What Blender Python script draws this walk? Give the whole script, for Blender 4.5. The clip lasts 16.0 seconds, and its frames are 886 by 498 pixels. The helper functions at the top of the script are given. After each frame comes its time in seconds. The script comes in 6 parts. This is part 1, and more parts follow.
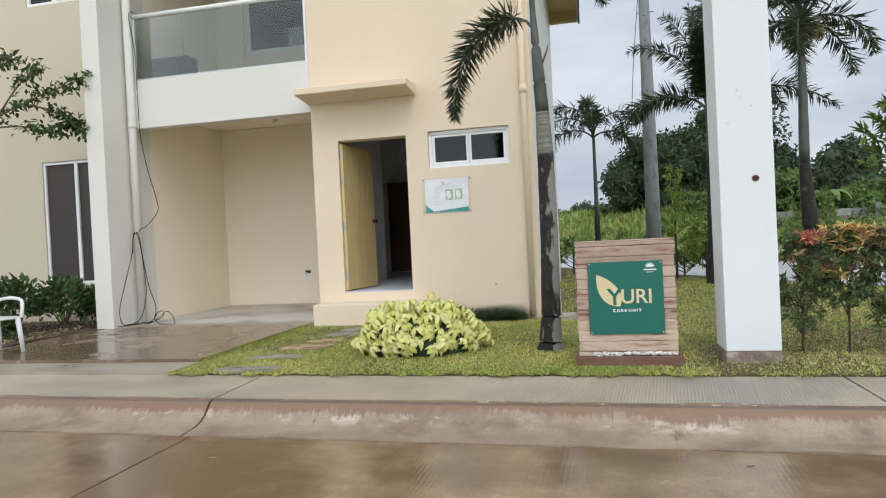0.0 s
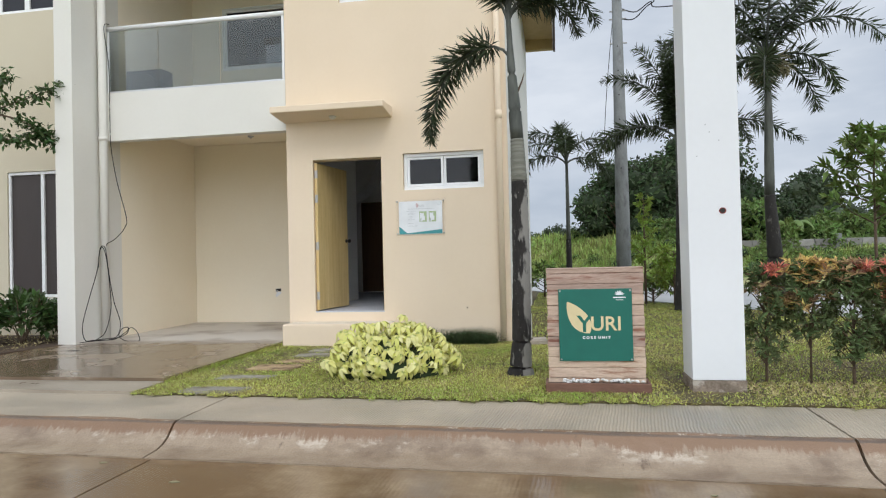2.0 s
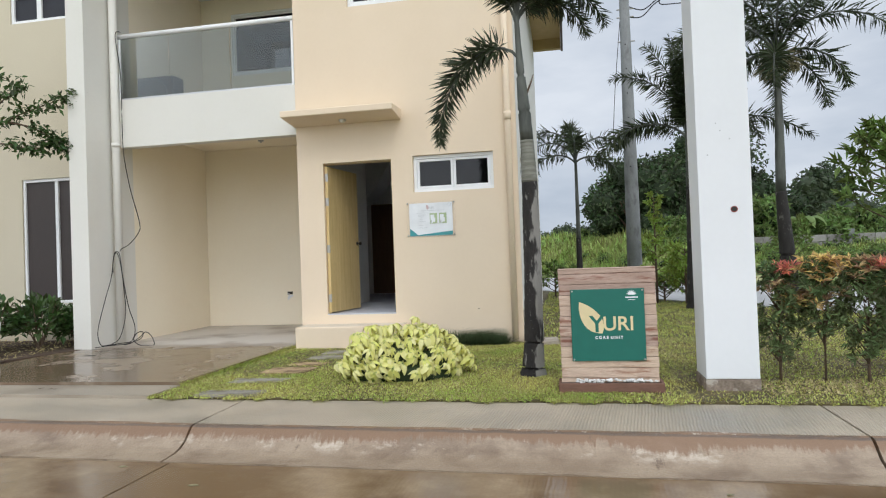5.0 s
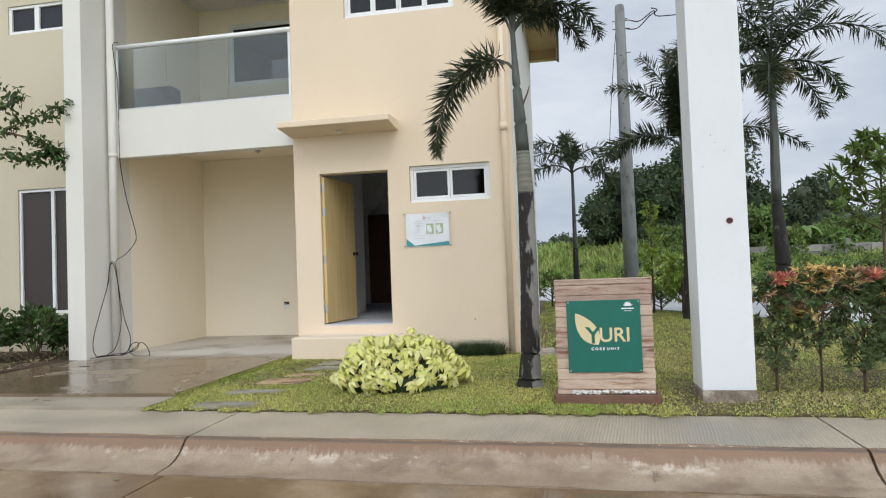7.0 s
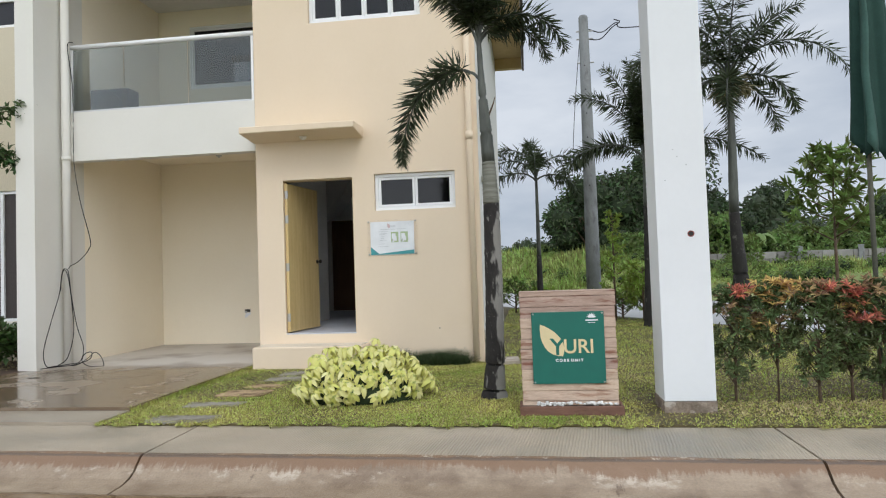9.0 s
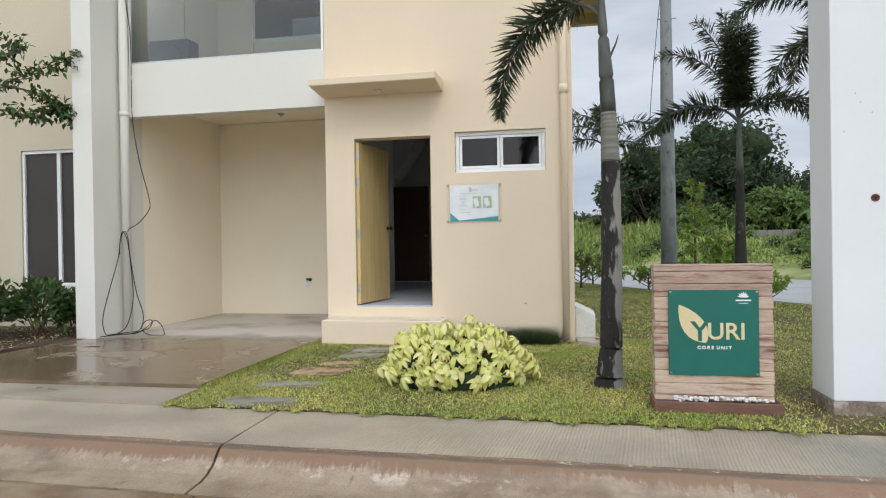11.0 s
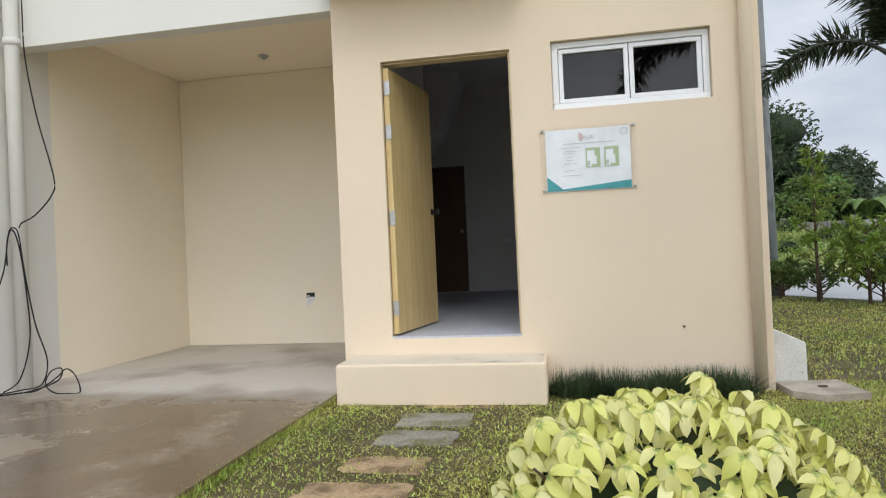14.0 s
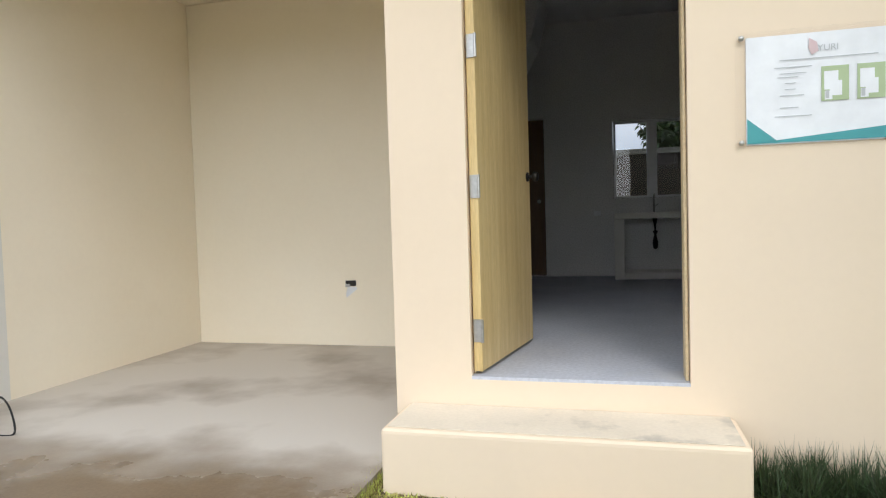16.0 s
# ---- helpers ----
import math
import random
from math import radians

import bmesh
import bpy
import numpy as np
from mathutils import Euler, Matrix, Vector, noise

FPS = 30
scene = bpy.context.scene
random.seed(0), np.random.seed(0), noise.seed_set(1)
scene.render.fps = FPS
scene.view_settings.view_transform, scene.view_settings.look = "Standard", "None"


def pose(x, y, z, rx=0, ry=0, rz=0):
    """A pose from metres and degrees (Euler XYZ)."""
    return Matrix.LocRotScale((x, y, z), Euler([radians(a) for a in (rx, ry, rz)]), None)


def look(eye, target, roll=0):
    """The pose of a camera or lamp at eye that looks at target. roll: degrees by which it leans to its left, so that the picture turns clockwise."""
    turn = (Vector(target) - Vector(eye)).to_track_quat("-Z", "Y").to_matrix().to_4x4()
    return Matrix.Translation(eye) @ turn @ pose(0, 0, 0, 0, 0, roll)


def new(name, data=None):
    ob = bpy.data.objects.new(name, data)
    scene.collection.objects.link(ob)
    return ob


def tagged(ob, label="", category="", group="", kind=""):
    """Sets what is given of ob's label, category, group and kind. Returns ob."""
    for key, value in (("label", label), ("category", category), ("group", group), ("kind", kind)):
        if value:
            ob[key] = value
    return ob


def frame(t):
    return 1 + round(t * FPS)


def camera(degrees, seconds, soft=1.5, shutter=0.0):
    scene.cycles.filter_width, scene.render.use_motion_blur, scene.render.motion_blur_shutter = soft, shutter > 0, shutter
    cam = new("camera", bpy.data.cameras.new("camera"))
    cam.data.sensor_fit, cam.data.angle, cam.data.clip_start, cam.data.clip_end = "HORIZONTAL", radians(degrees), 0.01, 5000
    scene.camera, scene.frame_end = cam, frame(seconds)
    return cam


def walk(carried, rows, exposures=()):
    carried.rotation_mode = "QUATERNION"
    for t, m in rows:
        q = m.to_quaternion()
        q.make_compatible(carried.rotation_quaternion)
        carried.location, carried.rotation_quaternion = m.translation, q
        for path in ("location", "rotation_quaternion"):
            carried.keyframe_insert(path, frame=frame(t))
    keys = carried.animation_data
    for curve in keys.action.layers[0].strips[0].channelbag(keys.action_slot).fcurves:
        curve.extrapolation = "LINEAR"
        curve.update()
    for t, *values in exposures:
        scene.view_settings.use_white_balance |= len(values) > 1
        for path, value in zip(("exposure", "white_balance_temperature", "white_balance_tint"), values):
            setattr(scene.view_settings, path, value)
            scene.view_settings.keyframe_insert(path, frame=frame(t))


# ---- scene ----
cam = camera(68.4, 16.0, soft=1.15)
PATH = [
    (0, (3.32, -8.583, 0.946), (2.889, -6.63, 0.92), -2.8),
    (0.5, (3.315, -8.601, 0.963), (3.016, -6.624, 0.924), -2.1),
    (1, (3.335, -8.607, 0.956), (3.082, -6.623, 0.925), -2.0),
    (1.5, (3.316, -8.608, 0.98), (3.012, -6.631, 1.001), -1.6),
    (2, (3.32, -8.596, 0.977), (2.974, -6.626, 1.009), -1.4),
    (2.5, (3.321, -8.604, 0.964), (2.988, -6.632, 1.006), -1.5),
    (3, (3.317, -8.617, 0.967), (3.003, -6.642, 0.992), -1.4),
    (3.5, (3.332, -8.604, 0.979), (2.994, -6.633, 1.006), -1.3),
    (4, (3.315, -8.61, 0.979), (2.953, -6.643, 1.011), -1.5),
    (6.5, (3.303, -8.637, 1.017), (2.933, -6.672, 1.051), -2.5),
    (7, (3.314, -8.626, 1.007), (2.95, -6.661, 1.069), -2.1),
    (7.5, (3.303, -8.627, 1.018), (3.043, -6.645, 1.079), -2.4),
    (8, (3.302, -8.638, 1.039), (3.144, -6.645, 1.099), -2.5),
    (8.5, (3.258, -8.597, 1.075), (3.126, -6.603, 1.143), -2.2),
    (9, (3.301, -8.591, 1.063), (3.046, -6.609, 1.135), -1.9),
    (9.5, (3.169, -8.56, 1.062), (2.785, -6.598, 1.103), -0.9),
    (11.8, (2.207, -7.13, 0.981), (1.846, -5.163, 0.965), -0.5),
    (12, (2.071, -6.918, 0.929), (1.742, -4.945, 0.931), -0.8),
    (12.5, (1.815, -6.477, 0.923), (1.549, -4.495, 0.884), -2.9),
    (13, (1.664, -5.971, 0.958), (1.282, -4.008, 0.962), -1.4),
    (13.5, (1.465, -5.384, 0.919), (1.144, -3.41, 0.876), -2.6),
    (14, (1.326, -4.811, 0.922), (0.957, -2.845, 0.934), -2.6),
    (14.5, (1.165, -4.218, 0.952), (0.815, -2.249, 0.967), -0.4),
    (15, (0.97, -3.763, 1.04), (0.686, -1.788, 1.168), -1.3),
    (15.5, (0.84, -3.366, 1.108), (0.39, -1.418, 1.154), -1.7),
    (16, (0.679, -3.012, 1.049), (0.165, -1.081, 0.961), -1.7),
]
EXPOSURES = [(0.0, -0.05), (7.5, -0.05), (9.5, -0.14), (12.5, 0.0), (14.5, -0.02), (15.0, -0.04), (15.5, 0.2), (16.0, 0.25)]
walk(cam, [(t, look(eye, target, roll)) for t, eye, target, roll in PATH], EXPOSURES)

# ---- world and sun: bright overcast ----
SUN_AZ, SUN_EL = radians(160), radians(44)
world = bpy.data.worlds.new("overcast")
scene.world = world
world.use_nodes = True
wn, wl = world.node_tree.nodes, world.node_tree.links
for n in list(wn):
    wn.remove(n)
w_out = wn.new("ShaderNodeOutputWorld")
w_bg = wn.new("ShaderNodeBackground")
w_sky = wn.new("ShaderNodeTexSky")
w_sky.sky_type, w_sky.sun_disc = "NISHITA", False
w_sky.sun_elevation, w_sky.sun_rotation = SUN_EL, SUN_AZ
w_tc = wn.new("ShaderNodeTexCoord")
w_map = wn.new("ShaderNodeMapping")
w_map.inputs["Scale"].default_value = (1.0, 1.0, 3.2)
w_n1 = wn.new("ShaderNodeTexNoise")
w_n1.inputs["Scale"].default_value, w_n1.inputs["Detail"].default_value = 2.3, 7
w_n1.inputs["Roughness"].default_value = 0.52
w_ramp = wn.new("ShaderNodeValToRGB")
w_ramp.color_ramp.elements[0].position, w_ramp.color_ramp.elements[0].color = 0.34, (6.4, 7.5, 9.2, 1)
w_ramp.color_ramp.elements[1].position, w_ramp.color_ramp.elements[1].color = 0.64, (11.2, 12.0, 13.2, 1)
w_mix = wn.new("ShaderNodeMix")
w_mix.data_type = "RGBA"
w_mix.inputs[0].default_value = 0.94
wl.new(w_tc.outputs["Generated"], w_map.inputs["Vector"])
wl.new(w_map.outputs["Vector"], w_n1.inputs["Vector"])
wl.new(w_n1.outputs["Fac"], w_ramp.inputs["Fac"])
wl.new(w_sky.outputs["Color"], w_mix.inputs[6])
wl.new(w_ramp.outputs["Color"], w_mix.inputs[7])
w_dot, w_near, w_mul = wn.new("ShaderNodeVectorMath"), wn.new("ShaderNodeMapRange"), wn.new("ShaderNodeVectorMath")
w_dot.operation, w_mul.operation, w_near.interpolation_type = "DOT_PRODUCT", "SCALE", "SMOOTHSTEP"
w_dot.inputs[1].default_value = (0.30, -0.82, 0.48)
w_near.inputs["From Min"].default_value, w_near.inputs["From Max"].default_value = -0.35, 1.0
w_near.inputs["To Min"].default_value, w_near.inputs["To Max"].default_value = 1.0, 2.45
wl.new(w_tc.outputs["Generated"], w_dot.inputs[0])
wl.new(w_dot.outputs["Value"], w_near.inputs["Value"])
wl.new(w_mix.outputs[2], w_mul.inputs[0])
wl.new(w_near.outputs["Result"], w_mul.inputs["Scale"])
w_warm, w_tone = wn.new("ShaderNodeMix"), wn.new("ShaderNodeVectorMath")
w_warm.data_type, w_tone.operation = "RGBA", "MULTIPLY"
w_warm.inputs[6].default_value, w_warm.inputs[7].default_value = (1, 1, 1, 1), (1.05, 1.0, 0.93, 1)
wl.new(w_dot.outputs["Value"], w_warm.inputs[0])
wl.new(w_mul.outputs["Vector"], w_tone.inputs[0])
wl.new(w_warm.outputs[2], w_tone.inputs[1])
wl.new(w_tone.outputs["Vector"], w_bg.inputs["Color"])
w_bg.inputs["Strength"].default_value = 0.07
wl.new(w_bg.outputs["Background"], w_out.inputs["Surface"])

sun = new("sun", bpy.data.lights.new("sun", "SUN"))
sun.data.energy, sun.data.angle, sun.data.color = 0.62, radians(20), (1.0, 0.97, 0.93)
sun.matrix_world = look((0, 0, 20), (-7, 19, 0))
scene.view_settings.exposure = 0.0


# ---- materials ----
def material(name, a, b=None, scale=6.0, rough=0.7, rough2=None, bump=0.15, fine=60.0, spot=None, spot_scale=1.2,
             spot_at=(0.55, 0.7), metal=0.0, stretch=(1, 1, 1), island=0.0, wet=None, each=0.0, fine_bump=0.3, depth=0.02, mottle=0.8):
    """Two colours in coarse and fine noise, a third in large spots, with relief of both scales."""
    m = bpy.data.materials.new(name)
    m.use_nodes = True
    n, l = m.node_tree.nodes, m.node_tree.links
    p = n["Principled BSDF"]
    tc, mp = n.new("ShaderNodeTexCoord"), n.new("ShaderNodeMapping")
    mp.inputs["Scale"].default_value = stretch
    l.new(tc.outputs["Object"], mp.inputs["Vector"])

    def noise_of(s, detail=4.0, r=0.55):
        x = n.new("ShaderNodeTexNoise")
        x.inputs["Scale"].default_value, x.inputs["Detail"].default_value, x.inputs["Roughness"].default_value = s, detail, r
        l.new(mp.outputs["Vector"], x.inputs["Vector"])
        return x

    def ramp(src, lo, hi):
        r = n.new("ShaderNodeMapRange")
        r.inputs["From Min"].default_value, r.inputs["From Max"].default_value = lo, hi
        l.new(src, r.inputs["Value"])
        return r.outputs["Result"]

    def mix(fac, x, y, kind="MIX"):
        q = n.new("ShaderNodeMix")
        q.data_type, q.blend_type = "RGBA", kind
        if isinstance(fac, float):
            q.inputs[0].default_value = fac
        else:
            l.new(fac, q.inputs[0])
        for socket, v in ((q.inputs[6], x), (q.inputs[7], y)):
            if isinstance(v, tuple):
                socket.default_value = (*v, 1) if len(v) == 3 else v
            else:
                l.new(v, socket)
        return q.outputs[2]

    big, small = noise_of(scale), noise_of(fine, 3)
    b = b or tuple(c * 0.86 for c in a)
    col = mix(ramp(big.outputs["Fac"], 0.3, 0.7), a, b)
    col = mix(ramp(small.outputs["Fac"], 0.35, 0.75), col, mix(1.0, col, (mottle, mottle, mottle), "MULTIPLY"))
    rgh = None
    if spot:
        s = noise_of(spot_scale, 6, 0.6)
        f = ramp(s.outputs["Fac"], *spot_at)
        col = mix(f, col, spot)
        if wet is not None:
            rgh = n.new("ShaderNodeMapRange")
            rgh.inputs["To Min"].default_value, rgh.inputs["To Max"].default_value = rough, wet
            l.new(f, rgh.inputs["Value"])
    if island or each:
        info = n.new("ShaderNodeNewGeometry") if island else n.new("ShaderNodeObjectInfo")
        hsv = n.new("ShaderNodeHueSaturation")
        amount = island or each
        for sock, k in (("Value", amount), ("Hue", amount * 0.06)):
            r = n.new("ShaderNodeMapRange")
            mid = 1.0 if sock == "Value" else 0.5
            r.inputs["To Min"].default_value, r.inputs["To Max"].default_value = mid - k, mid + k
            l.new(info.outputs["Random Per Island" if island else "Random"], r.inputs["Value"])
            l.new(r.outputs["Result"], hsv.inputs[sock])
        l.new(col, hsv.inputs["Color"])
        col = hsv.outputs["Color"]
    l.new(col, p.inputs["Base Color"])
    p.inputs["Metallic"].default_value = metal
    if rgh:
        l.new(rgh.outputs["Result"], p.inputs["Roughness"])
    else:
        r = n.new("ShaderNodeMapRange")
        r.inputs["To Min"].default_value, r.inputs["To Max"].default_value = rough, rough2 if rough2 is not None else min(1, rough + 0.12)
        l.new(big.outputs["Fac"], r.inputs["Value"])
        l.new(r.outputs["Result"], p.inputs["Roughness"])
    if bump:
        h = n.new("ShaderNodeMath")
        h.operation = "MULTIPLY_ADD"
        h.inputs[1].default_value = fine_bump
        l.new(small.outputs["Fac"], h.inputs[0])
        l.new(big.outputs["Fac"], h.inputs[2])
        bp = n.new("ShaderNodeBump")
        bp.inputs["Strength"].default_value, bp.inputs["Distance"].default_value = bump, depth
        l.new(h.outputs["Value"], bp.inputs["Height"])
        l.new(bp.outputs["Normal"], p.inputs["Normal"])
    return m


def leafy(name, a, b, island=0.35, rough=0.5, through_light=0.25, scale=1.5):
    m = material(name, a, b, scale=scale, rough=rough, bump=0, island=island, fine=25)
    m.node_tree.nodes["Principled BSDF"].inputs["Subsurface Weight"].default_value = 0
    n, l = m.node_tree.nodes, m.node_tree.links
    p, out = n["Principled BSDF"], n["Material Output"]
    tr, mx = n.new("ShaderNodeBsdfTranslucent"), n.new("ShaderNodeMixShader")
    l.new(p.inputs["Base Color"].links[0].from_socket, tr.inputs["Color"])
    mx.inputs[0].default_value = through_light
    l.new(p.outputs[0], mx.inputs[1])
    l.new(tr.outputs[0], mx.inputs[2])
    l.new(mx.outputs[0], out.inputs["Surface"])
    return m


def ridged(m, spacing, strength, axis="X", skew=0.0, tone=0.22):
    """Adds broomed grooves to a concrete."""
    n, l = m.node_tree.nodes, m.node_tree.links
    p = n["Principled BSDF"]
    bump = [x for x in n if x.type == "BUMP"][0]
    w = n.new("ShaderNodeTexWave")
    w.wave_type, w.bands_direction = "BANDS", axis
    w.inputs["Scale"].default_value = 0.314 / spacing
    w.inputs["Distortion"].default_value, w.inputs["Detail"].default_value = 3.5, 5.0
    w.inputs["Detail Scale"].default_value = 0.4
    tc = n.new("ShaderNodeTexCoord")
    mp = n.new("ShaderNodeMapping")
    mp.inputs["Rotation"].default_value = (0, 0, skew)
    l.new(tc.outputs["Object"], mp.inputs["Vector"])
    l.new(mp.outputs["Vector"], w.inputs["Vector"])
    b2 = n.new("ShaderNodeBump")
    b2.inputs["Strength"].default_value, b2.inputs["Distance"].default_value = strength, 0.012
    l.new(w.outputs["Fac"], b2.inputs["Height"])
    l.new(bump.outputs["Normal"], b2.inputs["Normal"])
    l.new(b2.outputs["Normal"], p.inputs["Normal"])
    old = p.inputs["Base Color"].links[0].from_socket
    q = n.new("ShaderNodeMix")
    q.data_type, q.blend_type = "RGBA", "MULTIPLY"
    q.inputs[0].default_value = tone
    cr = n.new("ShaderNodeMapRange")
    cr.inputs["To Min"].default_value, cr.inputs["To Max"].default_value = 0.6, 1.0
    l.new(w.outputs["Fac"], cr.inputs["Value"])
    l.new(old, q.inputs[6])
    l.new(cr.outputs["Result"], q.inputs[7])
    l.new(q.outputs[2], p.inputs["Base Color"])
    return m


def glass(name, tint=(0.9, 0.95, 0.95), rough=0.0, mixed=0.85, ior=1.5):
    """Thin pane: Fresnel gloss over a tinted clear sheet."""
    m = bpy.data.materials.new(name)
    m.use_nodes = True
    n, l = m.node_tree.nodes, m.node_tree.links
    n.remove(n["Principled BSDF"])
    tr, gl, mx, fr = (n.new("ShaderNode" + k) for k in ("BsdfTransparent", "BsdfGlossy", "MixShader", "Fresnel"))
    tr.inputs["Color"].default_value = (*tint, 1)
    gl.inputs["Roughness"].default_value = rough
    gl.inputs["Color"].default_value = (mixed, mixed, mixed, 1)
    fr.inputs["IOR"].default_value = ior
    l.new(fr.outputs[0], mx.inputs[0])
    l.new(tr.outputs[0], mx.inputs[1])
    l.new(gl.outputs[0], mx.inputs[2])
    l.new(mx.outputs[0], n["Material Output"].inputs["Surface"])
    return m


CREAM = material("cream_paint", (0.80, 0.665, 0.505), (0.77, 0.635, 0.475), scale=0.9, rough=0.78, bump=0.25, fine=22, spot=(0.74, 0.60, 0.44), spot_scale=0.7, spot_at=(0.6, 0.95), fine_bump=0.2, depth=0.0015, mottle=0.985)
PALE = material("pale_cream_paint", (0.90, 0.825, 0.674), (0.88, 0.795, 0.636), scale=0.9, rough=0.8, bump=0.25, fine=22, spot=(0.80, 0.72, 0.56), spot_scale=0.6, spot_at=(0.6, 0.95), fine_bump=0.2, depth=0.0015, mottle=0.985)
WHITE = material("white_wall_paint", (0.74, 0.725, 0.675), (0.71, 0.695, 0.64), scale=1.0, rough=0.75, bump=0.25, fine=22, spot=(0.74, 0.72, 0.67), spot_scale=0.8, spot_at=(0.62, 0.95), fine_bump=0.2, depth=0.0015, mottle=0.985)
COLUMN = material("white_column_paint", (0.76, 0.78, 0.80), (0.73, 0.75, 0.77), scale=1.6, rough=0.7, bump=0.3, fine=20, spot=(0.72, 0.73, 0.72), spot_scale=1.2, spot_at=(0.62, 0.9), fine_bump=0.2, depth=0.002, mottle=0.985)
NEIGHBOUR = material("ochre_white_paint", (0.68, 0.61, 0.47), (0.64, 0.57, 0.43), scale=0.8, rough=0.8, bump=0.2, spot=(0.62, 0.55, 0.42), spot_scale=0.5, fine_bump=0.12)
SOFFIT = material("soffit_ochre_paint", (0.62, 0.46, 0.22), (0.55, 0.40, 0.18), rough=0.7, bump=0.1)
COVER = material("cover_cement", (0.55, 0.48, 0.39), (0.42, 0.36, 0.29), scale=6, rough=0.85, bump=0.5, spot=(0.30, 0.25, 0.19), spot_scale=5, spot_at=(0.5, 0.7))
STEP = material("step_cement", (0.78, 0.69, 0.56), (0.70, 0.62, 0.50), scale=3, rough=0.8, bump=0.2, depth=0.006, spot=(0.42, 0.38, 0.32), spot_scale=2.2, spot_at=(0.52, 0.66), mottle=0.93)
FRAME = material("white_upvc", (0.86, 0.87, 0.88), (0.84, 0.85, 0.86), rough=0.35, bump=0, mottle=0.985)
ALU = material("brushed_aluminium", (0.66, 0.67, 0.68), rough=0.35, bump=0.05, metal=0.8)
STEEL = material("dull_steel", (0.55, 0.54, 0.52), rough=0.32, bump=0.05, metal=1.0)
BLACKMETAL = material("blackened_metal", (0.035, 0.032, 0.03), rough=0.35, bump=0.05, metal=0.7)
DARK = material("dark_cavity", (0.03, 0.028, 0.025), rough=0.7, bump=0.05)
RUBBER = material("black_cable_sheath", (0.012, 0.012, 0.013), rough=0.75, bump=0.05)
ROAD = ridged(material("wet_road_concrete", (0.36, 0.265, 0.165), (0.275, 0.195, 0.115), scale=3.2, rough=0.28, bump=0.1, fine=70, spot=(0.17, 0.108, 0.058), spot_scale=0.8, spot_at=(0.40, 0.58), wet=0.03), 0.028, 0.03, "X", 0.05, 0.04)
WALK = ridged(material("broomed_pavement_concrete", (0.53, 0.45, 0.345), (0.43, 0.36, 0.272), scale=2.2, rough=0.5, bump=0.3, fine=80, spot=(0.30, 0.265, 0.21), spot_scale=0.9, spot_at=(0.48, 0.68), wet=0.28), 0.022, 0.4, "X", 0.12)
APRON = material("apron_concrete", (0.42, 0.365, 0.29), (0.34, 0.29, 0.225), scale=2.0, rough=0.42, bump=0.25, fine=80, spot=(0.25, 0.205, 0.155), spot_scale=0.9, spot_at=(0.45, 0.66), wet=0.22)
KERB = material("worn_kerb_concrete", (0.40, 0.31, 0.22), (0.28, 0.205, 0.14), scale=3, rough=0.34, bump=0.9, fine=60, spot=(0.17, 0.115, 0.075), spot_scale=2.2, spot_at=(0.5, 0.68), stretch=(1, 1, 1.6), mottle=0.8, depth=0.02)
GARAGE = material("dry_carport_concrete", (0.52, 0.48, 0.425), (0.44, 0.40, 0.35), scale=1.3, rough=0.75, bump=0.2, fine=60, spot=(0.24, 0.205, 0.165), spot_scale=0.9, spot_at=(0.56, 0.76))
FLOOR = material("grey_screed_floor", (0.60, 0.62, 0.68), (0.50, 0.52, 0.58), scale=1.4, rough=0.6, bump=0.15, fine=50, spot=(0.52, 0.53, 0.56), spot_scale=2.5, spot_at=(0.6, 0.7))
ROOMWALL = material("interior_plaster", (0.84, 0.835, 0.82), (0.78, 0.775, 0.76), scale=1.0, rough=0.85, bump=0.15)
SOIL = material("lawn_soil", (0.075, 0.065, 0.026), (0.12, 0.095, 0.04), scale=7, rough=0.9, bump=0.8, spot=(0.19, 0.14, 0.08), spot_scale=1.6, spot_at=(0.5, 0.7))
MULCH = material("dark_mulch", (0.075, 0.05, 0.033), (0.12, 0.08, 0.055), scale=14, rough=0.85, bump=1.0)
FIELD = material("rough_meadow", (0.13, 0.20, 0.04), (0.22, 0.26, 0.08), scale=0.5, rough=0.9, bump=1.0, fine=9, spot=(0.40, 0.37, 0.18), spot_scale=0.16, spot_at=(0.48, 0.66))
WHITEROAD = material("pale_back_road", (0.50, 0.50, 0.50), (0.43, 0.43, 0.43), scale=1.0, rough=0.35, bump=0.15, spot=(0.36, 0.36, 0.37), spot_scale=0.5)
GRASS = leafy("grass_blades", (0.31, 0.39, 0.065), (0.62, 0.57, 0.17), island=0.65, scale=1.3)
DRYGRASS = leafy("dry_grass_blades", (0.60, 0.50, 0.27), (0.48, 0.40, 0.18), island=0.35, scale=2)
WEED = leafy("meadow_weeds", (0.20, 0.30, 0.055), (0.40, 0.43, 0.14), island=0.55, scale=0.35)
MONDO = leafy("dark_mondo_blades", (0.045, 0.075, 0.028), (0.075, 0.11, 0.045), island=0.5)
PAVER = material("grey_paver", (0.37, 0.345, 0.29), (0.27, 0.25, 0.205), scale=7, rough=0.75, bump=0.9, each=0.12, spot=(0.17, 0.15, 0.08), spot_scale=5, spot_at=(0.5, 0.62), mottle=0.6)
SANDPAVER = material("sandy_paver", (0.56, 0.41, 0.23), (0.34, 0.22, 0.13), scale=7, rough=0.85, bump=1.0, spot=(0.18, 0.12, 0.06), spot_scale=6, spot_at=(0.52, 0.62), mottle=0.6)


